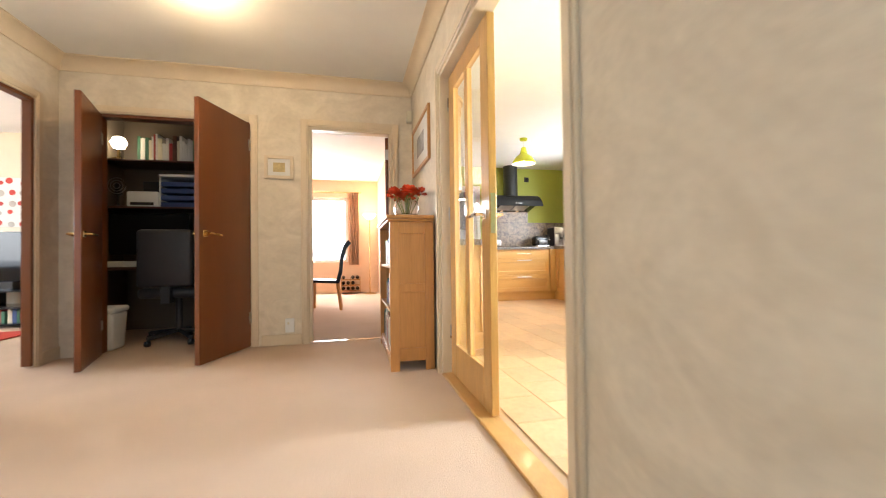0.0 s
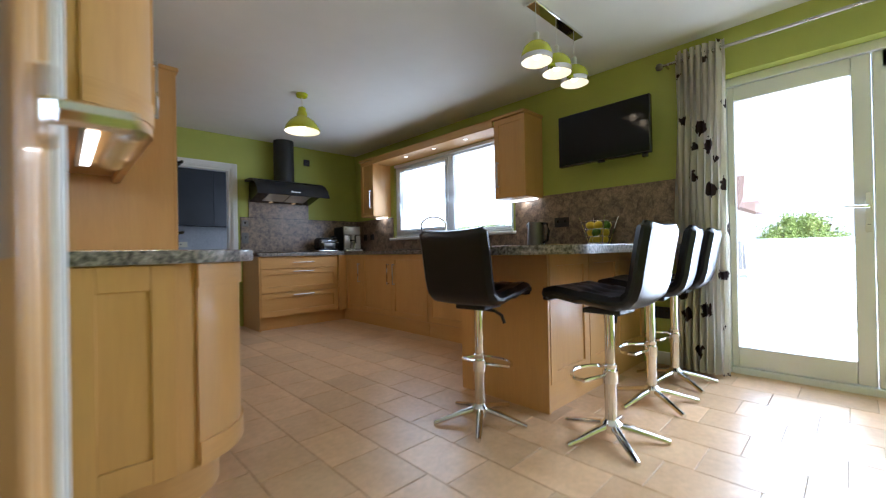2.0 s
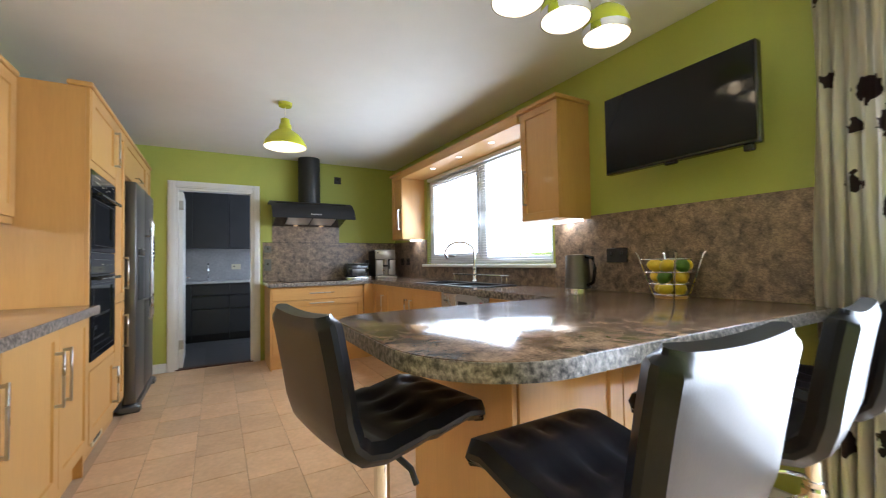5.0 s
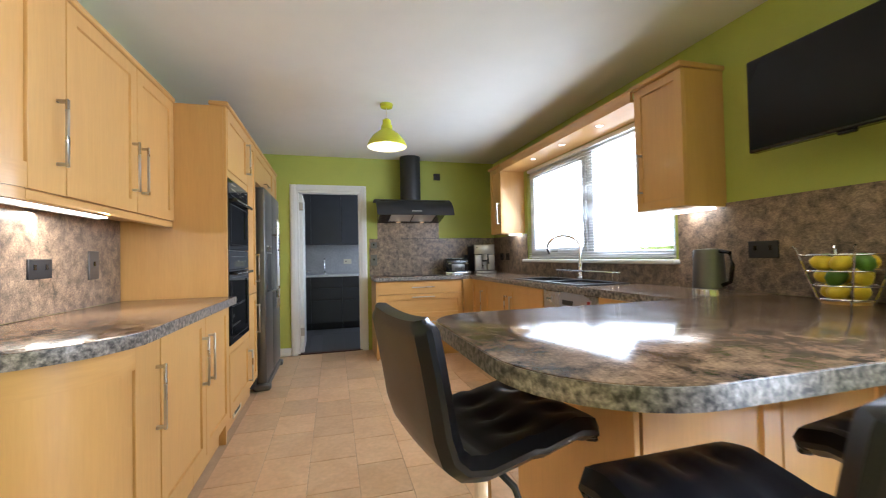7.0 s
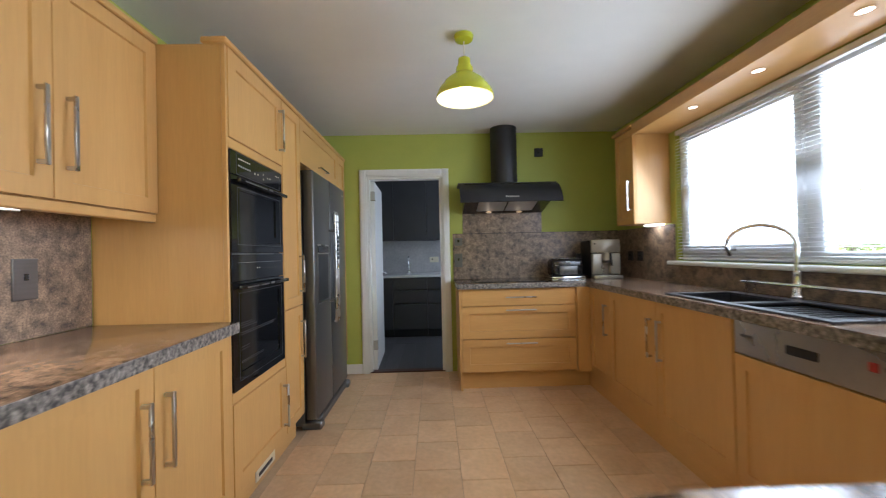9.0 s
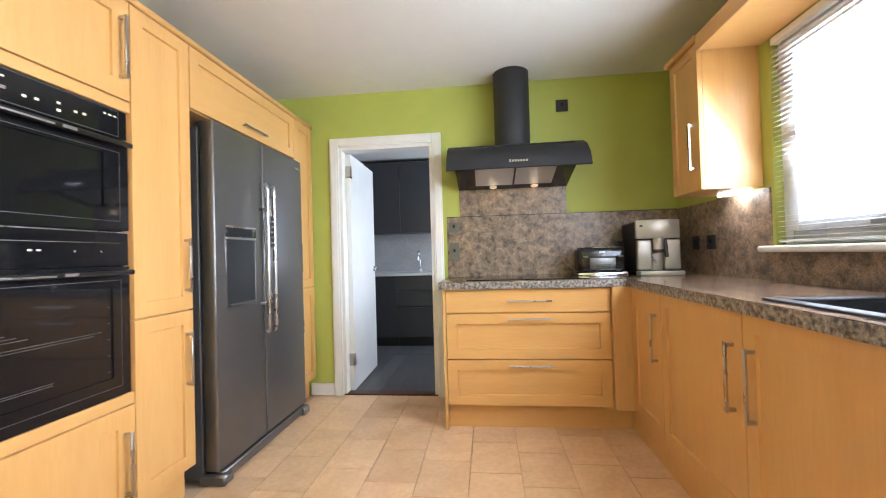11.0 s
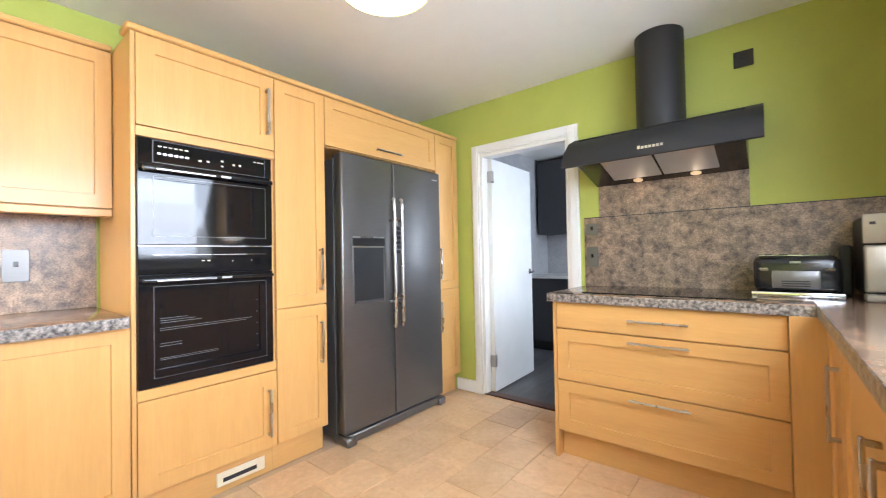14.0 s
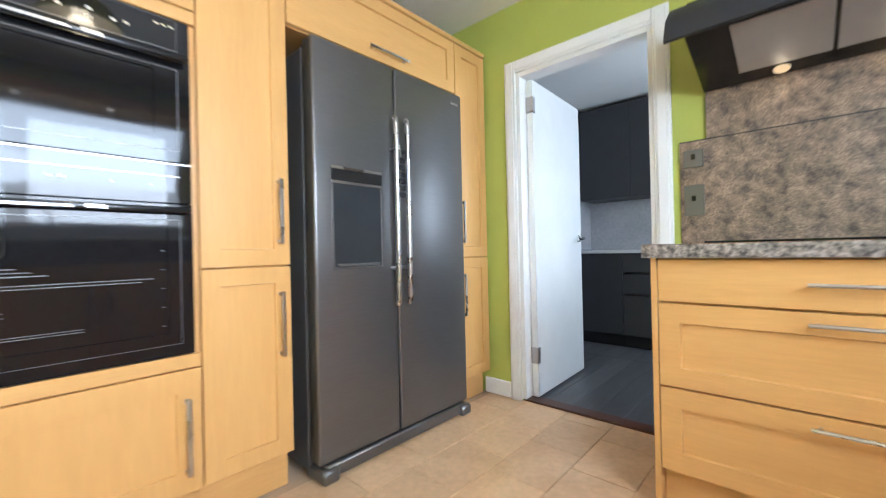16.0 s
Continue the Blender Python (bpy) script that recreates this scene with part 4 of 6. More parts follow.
# drawer unit under the hob
DX0, DX1, DY = 2.566, 3.602, 6.505
c = cabinet("beech drawer unit with three drawers under the hob", (3.1, 6.8, 0))
part("body", box(DX0 + 0.02, DX1, DY, 7.06, 0.15, 0.895), "beech", c)
part("end_panel", box(DX0, DX0 + 0.019, DY - 0.022, 7.06, 0.0, 0.895, 0.001), "beech", c)
part("plinth", box(DX0 + 0.02, DX1 + 0.13, DY + 0.04, DY + 0.06, 0.0, 0.149), "beech_h", c)
for z0, z1, plain in ((0.742, 0.891, True), (0.45, 0.739, False), (0.158, 0.447, False)):
    door_on(c, "-y", (DX0 + 0.02, DY, z0), DX1 - DX0 - 0.02, z1 - z0, (0.39, (z1 - z0) / 2 if plain else z1 - z0 - 0.035, False), "beech_h", 0.09, "drawer", plain, 0.27)
solo("corner_plinth", box(RX - 0.004, RX + 0.02, 6.4505, DY + 0.06, 0, 0.149), "beech_h", "beech plinth piece in the corner", "plinth")
solo("corner_post", box(DX1 + 0.001, RX, 6.452, DY + 0.02, 0.15, 0.895, 0.002), "beech", "beech corner post between the units", "filler")

# right hand base units
for y0, y1, hu, kind in ((6.055, 6.45, 0.34, "d"), (5.41, 6.055, 0.59, "d"), (4.775, 5.41, 0.055, "d"), (3.43, 4.085, 0.0, "drawers")):
    c = cabinet("beech shaker base unit under the window" if kind == "d" else "beech drawer unit beside the dishwasher", (4.0, (y0 + y1) / 2, 0), "right base units")
    part("body", box(RX, 4.276, y0 + 0.001, y1 - 0.001, 0.15, 0.895 if kind != "d" or y1 < 5 else 0.72), "beech", c)
    part("plinth", box(RX - 0.004, 4.276, y0 + 0.001, y1 - 0.001, 0, 0.149), "beech_h", c)
    if kind == "d":
        door_on(c, "-x", (RX, y1, 0.155), y1 - y0, 0.738, (hu, 0.377, True))
    else:
        for z0, z1 in ((0.70, 0.891), (0.43, 0.697), (0.158, 0.427)):
            door_on(c, "-x", (RX, y1, z0), y1 - y0, z1 - z0, (0.15, (z1 - z0) - 0.04, False), "beech_h", 0.06, "drawer", z0 > 0.6, 0.25)
d = thing("dishwasher", (4.0, 4.43, 0), "integrated dishwasher with a steel control strip above a beech door", "dishwasher")
part("body", box(RX + 0.002, 4.266, 4.09, 4.77, 0.15, 0.72), "fridge_side", d)
part("plinth", box(RX - 0.004, 4.266, 4.09, 4.77, 0, 0.149), "beech_h", d)
cpn = part("control_strip", box(RX - 0.02, RX + 0.002, 4.092, 4.768, 0.742, 0.89, 0.003), "steel", d, "brushed steel control strip")
part("grip", box(RX - 0.022, RX - 0.019, 4.37, 4.50, 0.80, 0.835, 0.004), "matt", cpn, "dark recessed grip")
part("button", box(RX - 0.023, RX - 0.019, 4.175, 4.205, 0.82, 0.85, 0.003), "book_red", cpn, "small red light")
part("selector_dial", lathe([(0.022, 0), (0.02, 0.012), (0, 0.013)], (0, 0, 0), 20), "steel", cpn).matrix_local = Matrix.Translation(Vector((RX - 0.02, 4.27, 0.825)) - ORIGIN[cpn.name]) @ Matrix.Rotation(radians(-90), 4, "Y")
part("maker_plate", box(RX - 0.021, RX - 0.019, 4.66, 4.73, 0.82, 0.832), "graphite", cpn, "plain grey maker plate")
door_on(d, "-x", (RX, 4.768, 0.155), 0.676, 0.583)

# breakfast bar base
c = thing("breakfast_bar_base", (3.5, 3.1, 0), "beech panelled base of the breakfast bar", "cabinet")
part("body", box(2.84, 3.70, 2.78, 3.40, 0.0, 0.895), "beech", c)
part("end_panel", box(2.82, 2.839, 2.757, 3.42, 0, 0.895, 0.002), "beech", c)
for k in range(3):
    door_on(c, "-y", (2.845 + 0.475 * k, 2.78, 0.155), 0.472, 0.738, None, rail=0.09, name="back_panel")
part("body_wall_end", box(3.70, 4.276, 2.781, 3.40, 0.0, 0.871), "beech", c)
part("plinth", box(2.84, 4.27, 2.768, 2.779, 0, 0.15), "beech_h", c)
so = thing("wall_socket", (4.275, 2.62, 0.4), "black double wall socket near the floor", "socket")
part("plate", box(4.268, 4.28, 2.55, 2.69, 0.36, 0.45, 0.003), "matt", so)
part("switch", box(4.264, 4.268, 2.58, 2.60, 0.41, 0.43, 0.001), "black", so)

# right wall units and window pelmet
for y0, y1, hu, lab in ((3.67, 4.03, 0.05, "beech wall unit beside the window"), (6.15, 6.46, 0.26, "beech wall unit in the corner by the hob")):
    c = cabinet(lab, (4.2, (y0 + y1) / 2, UZ0), "window wall units")
    part("body", box(4.002, 4.278, y0, y1, UZ0, 2.195, 0.001), "beech", c)
    door_on(c, "-x", (4.002, y1, UZ0), y1 - y0, 2.195 - UZ0, (hu, 0.11, True), rail=0.07, hl=0.25)
    part("cornice", box(3.955, 4.278, y0 - 0.015, y1 + 0.015, 2.196, 2.226, 0.005), "beech_h", c)
    part("light_strip", box(4.2, 4.25, y0 + 0.04, y1 - 0.04, UZ0 - 0.012, UZ0 - 0.0005, 0.003), "strip", c, "lit strip light")
    area("lamp_under_unit", (4.225, (y0 + y1) / 2, UZ0 - 0.02), (4.25, (y0 + y1) / 2, 0), 0.05, 0.22, 1.2, (1.0, 0.9, 0.75))
wp = thing("window_pelmet", (4.2, 5.07, 2.11), "beech pelmet board with spotlights over the window", "pelmet")
part("soffit_board", box(3.99, 4.276, 4.046, 6.134, 2.142, 2.16, 0.002), "beech_h", wp)
part("fascia", box(3.965, 3.989, 4.046, 6.134, 2.135, 2.222, 0.003), "beech_h", wp)
for y in (4.50, 5.015, 5.54):
    sp = thing("spotlight", (4.075, y, 2.136), "small lit recessed spotlight", "light", "pelmet spotlights")
    part("ring", lathe([(0.036, 0), (0.036, 0.006), (0.026, 0.006), (0.026, 0.0)], (4.075, y, 2.1365), 20, None, False), "chrome", sp)
    part("lamp", lathe([(0.0, 0.002), (0.025, 0.002), (0.025, 0.005), (0.0, 0.005)], (4.075, y, 2.1365), 16), "spot", sp)

# ---- window, patio door ----
def window(name, label, x0, x1, y0, y1, z0, z1, mull, fw=0.06):
    """An upright window in a wall that runs along y."""
    w = thing(name, ((x0 + x1) / 2, (y0 + y1) / 2, z0), label, "window", kind="structure")
    b = bmesh.new()
    box(x0, x1, y0, y0 + fw, z0, z1, 0.004, b)
    box(x0, x1, y1 - fw, y1, z0, z1, 0.004, b)
    box(x0, x1, y0 + fw, y1 - fw, z0, z0 + fw, 0.004, b)
    box(x0, x1, y0 + fw, y1 - fw, z1 - fw, z1, 0.004, b)
    for m in mull:
        box(x0, x1, m - 0.045, m + 0.045, z0 + fw, z1 - fw, 0.004, b)
    part("window_frame", b, "upvc", w)
    cuts = [y0 + fw] + [v for m in mull for v in (m - 0.045, m + 0.045)] + [y1 - fw]
    for p, q in zip(cuts[::2], cuts[1::2]):
        g = part("pane", box((x0 + x1) / 2 - 0.003, (x0 + x1) / 2 + 0.003, p - 0.004, q + 0.004, z0 + fw - 0.004, z1 - fw + 0.004), "glass", w, "clear glass pane", smooth=False)
        g.visible_shadow = False
    return w


w1 = window("window_1", "white uPVC kitchen window over the sink", 4.32, 4.39, 4.03, 6.08, 1.12, 2.14, (4.982,))
sb = bmesh.new()
op = bmesh.new()
for y0, y1, z0, z1 in ((5.027, 5.077, 1.18, 2.08), (5.97, 6.02, 1.18, 2.08), (5.077, 5.97, 1.18, 1.23), (5.077, 5.97, 2.03, 2.08)):
    box(4.308, 4.38, y0, y1, z0, z1, 0.004, op)
part("sash", op, "upvc", w1)
part("window_handle", box(4.30, 4.308, 5.5, 5.62, 1.19, 1.215, 0.005), "steel", w1)
solo("window_sill_board", box(4.21, 4.32, 3.99, 6.115, 1.086, 1.118, 0.01, None, 3), "white", "white window sill board", "window sill", kind="structure")
bl = thing("venetian_blind", (4.29, 5.05, 1.13), "white venetian blind hanging open in the window", "blind")
part("head_rail", box(4.272, 4.306, 4.05, 6.06, 2.10, 2.135, 0.003), "upvc", bl)
slat = box(-0.0125, 0.0125, -1.005, 1.005, -0.0006, 0.0006)
slat_me = mesh_of("slat", slat, "slat")
for k in range(38):
    ob = new("slat", slat_me)
    ob.parent = bl
    ob.matrix_local = Matrix.Translation((-0.005, 0.005, 0.03 + k * 0.0245)) @ Matrix.Rotation(radians(-10), 4, "Y")
part("bottom_rail", box(4.275, 4.305, 4.05, 6.06, 1.132, 1.145, 0.003), "upvc", bl)
for y in (4.3, 4.75, 5.35, 5.8):
    part("cord", tube([(4.288, y, 1.14), (4.288, y, 2.11)], 0.001, 5), "upvc", bl)

w2 = thing("door_1", (4.5, 1.47, 0), "white uPVC glazed patio door to the garden", "door", kind="structure")
pf = bmesh.new()
for y0, y1, z0, z1 in ((0.75, 0.80, 0, 2.13), (2.20, 2.25, 0, 2.13), (0.80, 2.20, 2.07, 2.13), (0.80, 2.20, -0.02, 0.045)):
    box(4.375, 4.46, y0, y1, z0, z1, 0.004, pf)
part("door_frame", pf, "upvc", w2)
for y0, y1 in ((0.802, 1.478), (1.482, 2.198)):
    lf = bmesh.new()
    for a, b, c0, c1 in ((y0, y0 + 0.085, 0.05, 2.065), (y1 - 0.085 if y1 < 2 else y1 - 0.04, y1, 0.05, 2.065), (y0 + 0.085, y1 - 0.04, 0.05, 0.19), (y0 + 0.085, y1 - 0.04, 1.96, 2.065)):
        box(4.39, 4.45, a, b, c0, c1, 0.005, lf)
    leaf = part("leaf", lf, "upvc", w2)
    g = part("pane", box(4.417, 4.423, y0 + 0.08, y1 - 0.035, 0.185, 1.965), "glass", leaf, "clear glass pane", smooth=False)
    g.visible_shadow = False
    if y0 > 1:
        part("handle_plate", box(4.378, 4.39, 1.49, 1.52, 0.985, 1.225, 0.004), "white", leaf)
        part("handle", tube([(4.378, 1.505, 1.14), (4.345, 1.505, 1.14), (4.34, 1.515, 1.14), (4.34, 1.62, 1.145)], 0.008, 8), "chrome", leaf, "chrome lever handle")
        part("keyhole", lathe([(0.008, 0), (0.008, 0.003), (0, 0.003)], (4.376, 1.505, 1.03), 10), "matt", leaf)
part("threshold", box(4.37, 4.66, 0.75, 2.25, -0.03, -0.002, 0.004), "upvc", w2)

cu = thing("curtain", (4.3, 2.35, 0.01), "cream curtain with dark plum leaf print on a pole", "curtain")
ct = bmesh.new()
rows = []
nz, ny = 14, 90
for i in range(nz + 1):
    z = 0.015 + 2.345 * i / nz
    rows.append([ct.verts.new((4.20 + (0.030 + 0.008 * math.sin(3 * z)) * math.sin(2 * math.pi * 7.5 * j / ny + 0.35 * math.sin(1.7 * z)), 2.175 + (0.335 - 0.04 * z / 2.3) * j / ny + 0.01 * math.sin(5 * z + j), z)) for j in range(ny + 1)])
for a, b in zip(rows, rows[1:]):
    for j in range(ny):
        ct.faces.new((a[j], a[j + 1], b[j + 1], b[j]))
bmesh.ops.solidify(ct, geom=ct.faces[:], thickness=0.003)
part("cloth", ct, "curtain", cu)
for k in range(7):
    y = 2.19 + 0.046 * k
    part("eyelet", tube([(4.20 + 0.028 * math.cos(a), y, 2.30 + 0.028 * math.sin(a)) for a in (2 * math.pi * q / 14 for q in range(14))], 0.004, 6, None, True), "chrome", cu)
pr = thing("curtain_pole", (4.20, 1.5, 2.3), "brushed steel curtain pole above the patio door", "curtain pole")
part("pole", tube([(4.20, 0.55, 2.30), (4.20, 2.56, 2.30)], 0.011, 12), "steel", pr)
part("finial", lathe([(0.0, -0.03), (0.02, -0.02), (0.028, 0.0), (0.02, 0.02), (0.0, 0.03)], (4.20, 2.585, 2.30), 16), "graphite", pr)
for y in (0.75, 2.545):
    part("bracket", tube([(4.28, y, 2.30), (4.20, y, 2.30)], 0.008, 8), "steel", pr)

# television
tv = thing("television", (4.1, 2.98, 1.63), "large black flat television on a wall arm", "television")
part("casing", box(4.038, 4.085, 2.606, 3.36, 1.63, 2.07, 0.006), "black", tv)
part("screen", box(4.034, 4.039, 2.616, 3.35, 1.645, 2.06), "screen", tv)
part("wall_arm", box(4.085, 4.28, 2.93, 3.03, 1.80, 1.90, 0.01), "matt", tv)
part("receiver", box(4.045, 4.07, 2.96, 3.02, 1.617, 1.631, 0.004), "black", tv)
part("side_clip", box(4.04, 4.07, 2.63, 2.67, 1.60, 1.631, 0.005), "black", tv)

# ---- pendants ----
p = thing("pendant_light", (2.552, 5.215, 2.09), "lime green dome pendant lamp, lit", "ceiling light")
at = (2.552, 5.215, 2.09)
part("shade", lathe([(0.162, 0), (0.163, 0.012), (0.15, 0.045), (0.115, 0.095), (0.07, 0.13), (0.05, 0.145), (0.047, 0.175), (0.036, 0.195), (0.034, 0.225), (0.02, 0.235), (0.0, 0.236)], at, 40, None, False), "lime", p)
part("shade_lining", lathe([(0.159, 0.001), (0.146, 0.042), (0.111, 0.09), (0.06, 0.122), (0.0, 0.126)], at, 40, None, False), "shade_in", p, "white enamel inside")
part("bulb", lathe([(0.0, 0.02), (0.026, 0.032), (0.034, 0.055), (0.026, 0.085), (0.014, 0.115), (0.0, 0.12)], at, 20), "bulb", p, "lit bulb")
part("cable", tube([(2.552, 5.215, 2.325), (2.552, 5.215, 2.42)], 0.003, 6), "ivory", p)
part("ceiling_rose", lathe([(0.02, 0), (0.05, 0.008), (0.055, 0.03), (0.055, 0.035)], (2.552, 5.215, 2.414), 24), "lime", p)
bulb("lamp_pendant", (2.552, 5.215, 2.085), 2.4, (1.0, 0.74, 0.44), 0.05)
tr = thing("ceiling_track_light", (3.26, 2.92, 2.05), "chrome bar with three lime green pendant shades, lit", "ceiling light")
part("bar", box(2.965, 3.575, 2.885, 2.955, 2.425, 2.449, 0.004), "chrome", tr)
for x in (3.02, 3.26, 3.50):
    at = (x, 2.92, 2.085)
    sh = part("shade", lathe([(0.096, 0.03), (0.094, 0.055), (0.08, 0.09), (0.055, 0.115), (0.025, 0.125), (0.0, 0.126)], at, 32, None, False), "lime", tr)
    part("rim", lathe([(0.097, 0.0), (0.098, 0.03), (0.094, 0.03), (0.094, 0.0)], at, 32, None, False), "chrome", sh, "chrome rim")
    part("shade_lining", lathe([(0.093, 0.001), (0.09, 0.05), (0.075, 0.085), (0.04, 0.11), (0.0, 0.115)], at, 32, None, False), "shade_in", sh, "white enamel inside")
    part("bulb", lathe([(0.0, 0.015), (0.02, 0.024), (0.025, 0.042), (0.018, 0.07), (0.0, 0.095)], at, 16), "bulb", sh, "lit bulb")
    part("holder", lathe([(0.014, 0.124), (0.018, 0.13), (0.018, 0.18), (0.006, 0.19)], at, 14), "white", tr)
    part("cable", tube([(x, 2.92, 2.27), (x, 2.92, 2.427)], 0.002, 6), "white", tr)
    bulb("lamp_track", (x, 2.92, 2.08), 0.45, (1.0, 0.68, 0.36), 0.03)

# ---- cooker hood, hob ----
h = thing("cooker_hood", (3.08, 6.85, 1.6), "black curved chimney cooker hood", "cooker hood")
HX0, HX1 = 2.605, 3.545
prof = [(7.06, 1.90), (6.90, 1.90), (6.78, 1.885), (6.68, 1.84), (6.60, 1.765), (6.56, 1.675), (6.575, 1.672), (6.615, 1.755), (6.69, 1.82), (6.78, 1.862), (6.90, 1.876), (7.06, 1.876)]
t = bmesh.new()
ends = [[t.verts.new((x, y, z)) for y, z in prof] for x in (HX0, HX1)]
n = len(prof)
for k in range(n):
    t.faces.new((ends[0][k], ends[0][(k + 1) % n], ends[1][(k + 1) % n], ends[1][k]))
t.faces.new(ends[0])
t.faces.new(ends[1])
part("canopy", t, "matt", h)
part("chimney", lathe([(0.13, 1.88), (0.13, 2.449)], (3.07, 6.93, 0), 40), "matt", h)
t = bmesh.new()
side = [(6.64, 1.715), (7.05, 1.615), (7.05, 1.87), (6.72, 1.865)]
ends = [[t.verts.new((x, y, z)) for y, z in side] for x in (2.655, 3.475)]
for k in range(4):
    t.faces.new((ends[0][k], ends[0][(k + 1) % 4], ends[1][(k + 1) % 4], ends[1][k]))
t.faces.new(ends[0])
t.faces.new(ends[1])
part("filter_box", t, "black", h)
slope = Matrix.Rotation(math.atan2(-0.10, 0.41), 4, "X")
for x0 in (2.79, 3.075):
    b = box(0, 0.272, 0.03, 0.335, -0.006, -0.001, 0.001)
    b.transform(Matrix.Translation((x0, 6.64, 1.715)) @ slope)
    part("filter", b, "filter", h, "steel grease filter")
for x in (2.92, 3.23):
    b = lathe([(0.0, -0.006), (0.026, -0.006), (0.028, -0.001), (0.0, -0.001)], (x, 0, 0), 16)
    b.transform(Matrix.Translation((0, 6.64, 1.715)) @ slope @ Matrix.Translation((0, 0.38, 0)))
    part("lamp", b, "hood_lamp", h, "lit hood lamp")
    bulb("lamp_hood", (x, 7.025, 1.56), 0.06, (1.0, 0.72, 0.42), 0.02)
for k in range(7):
    part("badge", box(3.02 + 0.018 * k, 3.033 + 0.018 * k, 6.5835, 6.586, 1.715, 1.728 + 0.004 * (k == 0)), "steel", h, "plain silver badge strokes").matrix_local = Matrix.Translation((0, -0.008, 0.0))
solo("induction_hob", box(2.72, 3.50, 6.53, 7.04, WT + 0.0005, WT + 0.007, 0.002), "oven_glass", "black glass induction hob in the worktop", "hob")

# ---- small things on the worktops ----
to = thing("toaster", (3.66, 6.86, WT), "black and chrome four-slice toaster", "toaster")
tb = box(3.485, 3.795, 6.765, 6.955, WT + 0.025, WT + 0.195, 0.035, None, 4)
part("body", tb, "black", to, "glossy black shell")
part("base", box(3.475, 3.805, 6.755, 6.965, WT, WT + 0.026, 0.008, None, 2), "chrome", to, "chrome base rim")
part("top_band", box(3.505, 3.775, 6.785, 6.935, WT + 0.193, WT + 0.2, 0.003), "chrome", to)
for x in (3.545, 3.60, 3.68, 3.735):
    part("slot", box(x - 0.014, x + 0.014, 6.80, 6.92, WT + 0.198, WT + 0.2035), "matt", to)
part("front_plate", box(3.555, 3.725, 6.757, 6.766, WT + 0.045, WT + 0.125, 0.004, None, 2), "graphite", to, "dark metal front plate")
for k in range(3):
    part("plate_slot", box(3.59, 3.69, 6.7555, 6.757, WT + 0.052 + 0.011 * k, WT + 0.057 + 0.011 * k), "matt", to)
for x in (3.525, 3.755):
    part("lever", box(x - 0.018, x + 0.018, 6.738, 6.764, WT + 0.125, WT + 0.14, 0.004), "chrome", to)
    part("dial", lathe([(0.014, 0), (0.014, 0.012), (0, 0.013)], (0, 0, 0), 14), "brass", to).matrix_local = Matrix.Translation(Vector((x, 6.766, WT + 0.165)) - ORIGIN[to.name]) @ Matrix.Rotation(radians(90), 4, "X")
part("badge", box(3.62, 3.66, 6.762, 6.7655, WT + 0.16, WT + 0.17, 0.001), "steel", to, "plain oval badge")

cm = thing("coffee_machine", (4.02, 6.8, WT), "silver and black bean-to-cup coffee machine", "coffee machine")
CX0, CX1 = 3.86, 4.135
part("body", box(CX0 + 0.004, CX1 - 0.004, 6.775, 7.05, WT + 0.02, WT + 0.365, 0.012), "matt", cm)
bow = [(CX0 + (CX1 - CX0) * k / 10, 6.745 - 0.03 * math.sin(math.pi * k / 10)) for k in range(11)]
part("control_fascia", prism(bow + [(CX1, 6.775), (CX0, 6.775)], WT + 0.245, WT + 0.37, 0.006), "silver_plastic", cm, "bowed champagne silver control fascia")
for x0, x1 in ((CX0, CX0 + 0.095), (CX1 - 0.105, CX1)):
    part("front_panel", box(x0, x1, 6.735, 6.774, WT + 0.035, WT + 0.238, 0.012, None, 3), "silver_plastic", cm)
part("recess", box(CX0 + 0.096, CX1 - 0.106, 6.762, 6.774, WT + 0.035, WT + 0.238), "steel", cm, "brushed steel back of the cup bay")
part("drip_tray", prism([(x, y - 0.055) for x, y in bow] + [(CX1, 6.774), (CX0, 6.774)], WT, WT + 0.03, 0.006), "silver_plastic", cm)
part("drip_grid", box(CX0 + 0.03, CX1 - 0.03, 6.69, 6.735, WT + 0.03, WT + 0.033), "matt", cm)
part("spout", lathe([(0.026, 0.0), (0.03, 0.02), (0.034, 0.10), (0.0, 0.102)], (CX0 + 0.128, 6.725, WT + 0.145), 18), "silver_plastic", cm)
part("spout_ring", lathe([(0.0, 0), (0.031, 0.0), (0.033, 0.022), (0.0, 0.022)], (CX0 + 0.128, 6.725, WT + 0.15), 18), "matt", cm)
part("milk_wand", tube([(CX1 - 0.10, 6.73, WT + 0.24), (CX1 - 0.10, 6.72, WT + 0.17), (CX1 - 0.098, 6.715, WT + 0.12)], 0.012, 8), "matt", cm)
for x, rad in ((CX0 + 0.085, 0.012), (CX0 + 0.13, 0.012), (CX1 - 0.045, 0.022)):
    k = part("knob", lathe([(rad, 0), (rad * 0.9, 0.016), (0, 0.018)], (0, 0, 0), 18), "chrome", cm)
    k.matrix_local = Matrix.Translation(Vector((x, 6.728, WT + 0.305)) - ORIGIN[cm.name]) @ Matrix.Rotation(radians(90), 4, "X")
part("badge", box(CX0 + 0.018, CX0 + 0.045, 6.733, 6.737, WT + 0.325, WT + 0.337), "matt", cm, "plain dark badge")

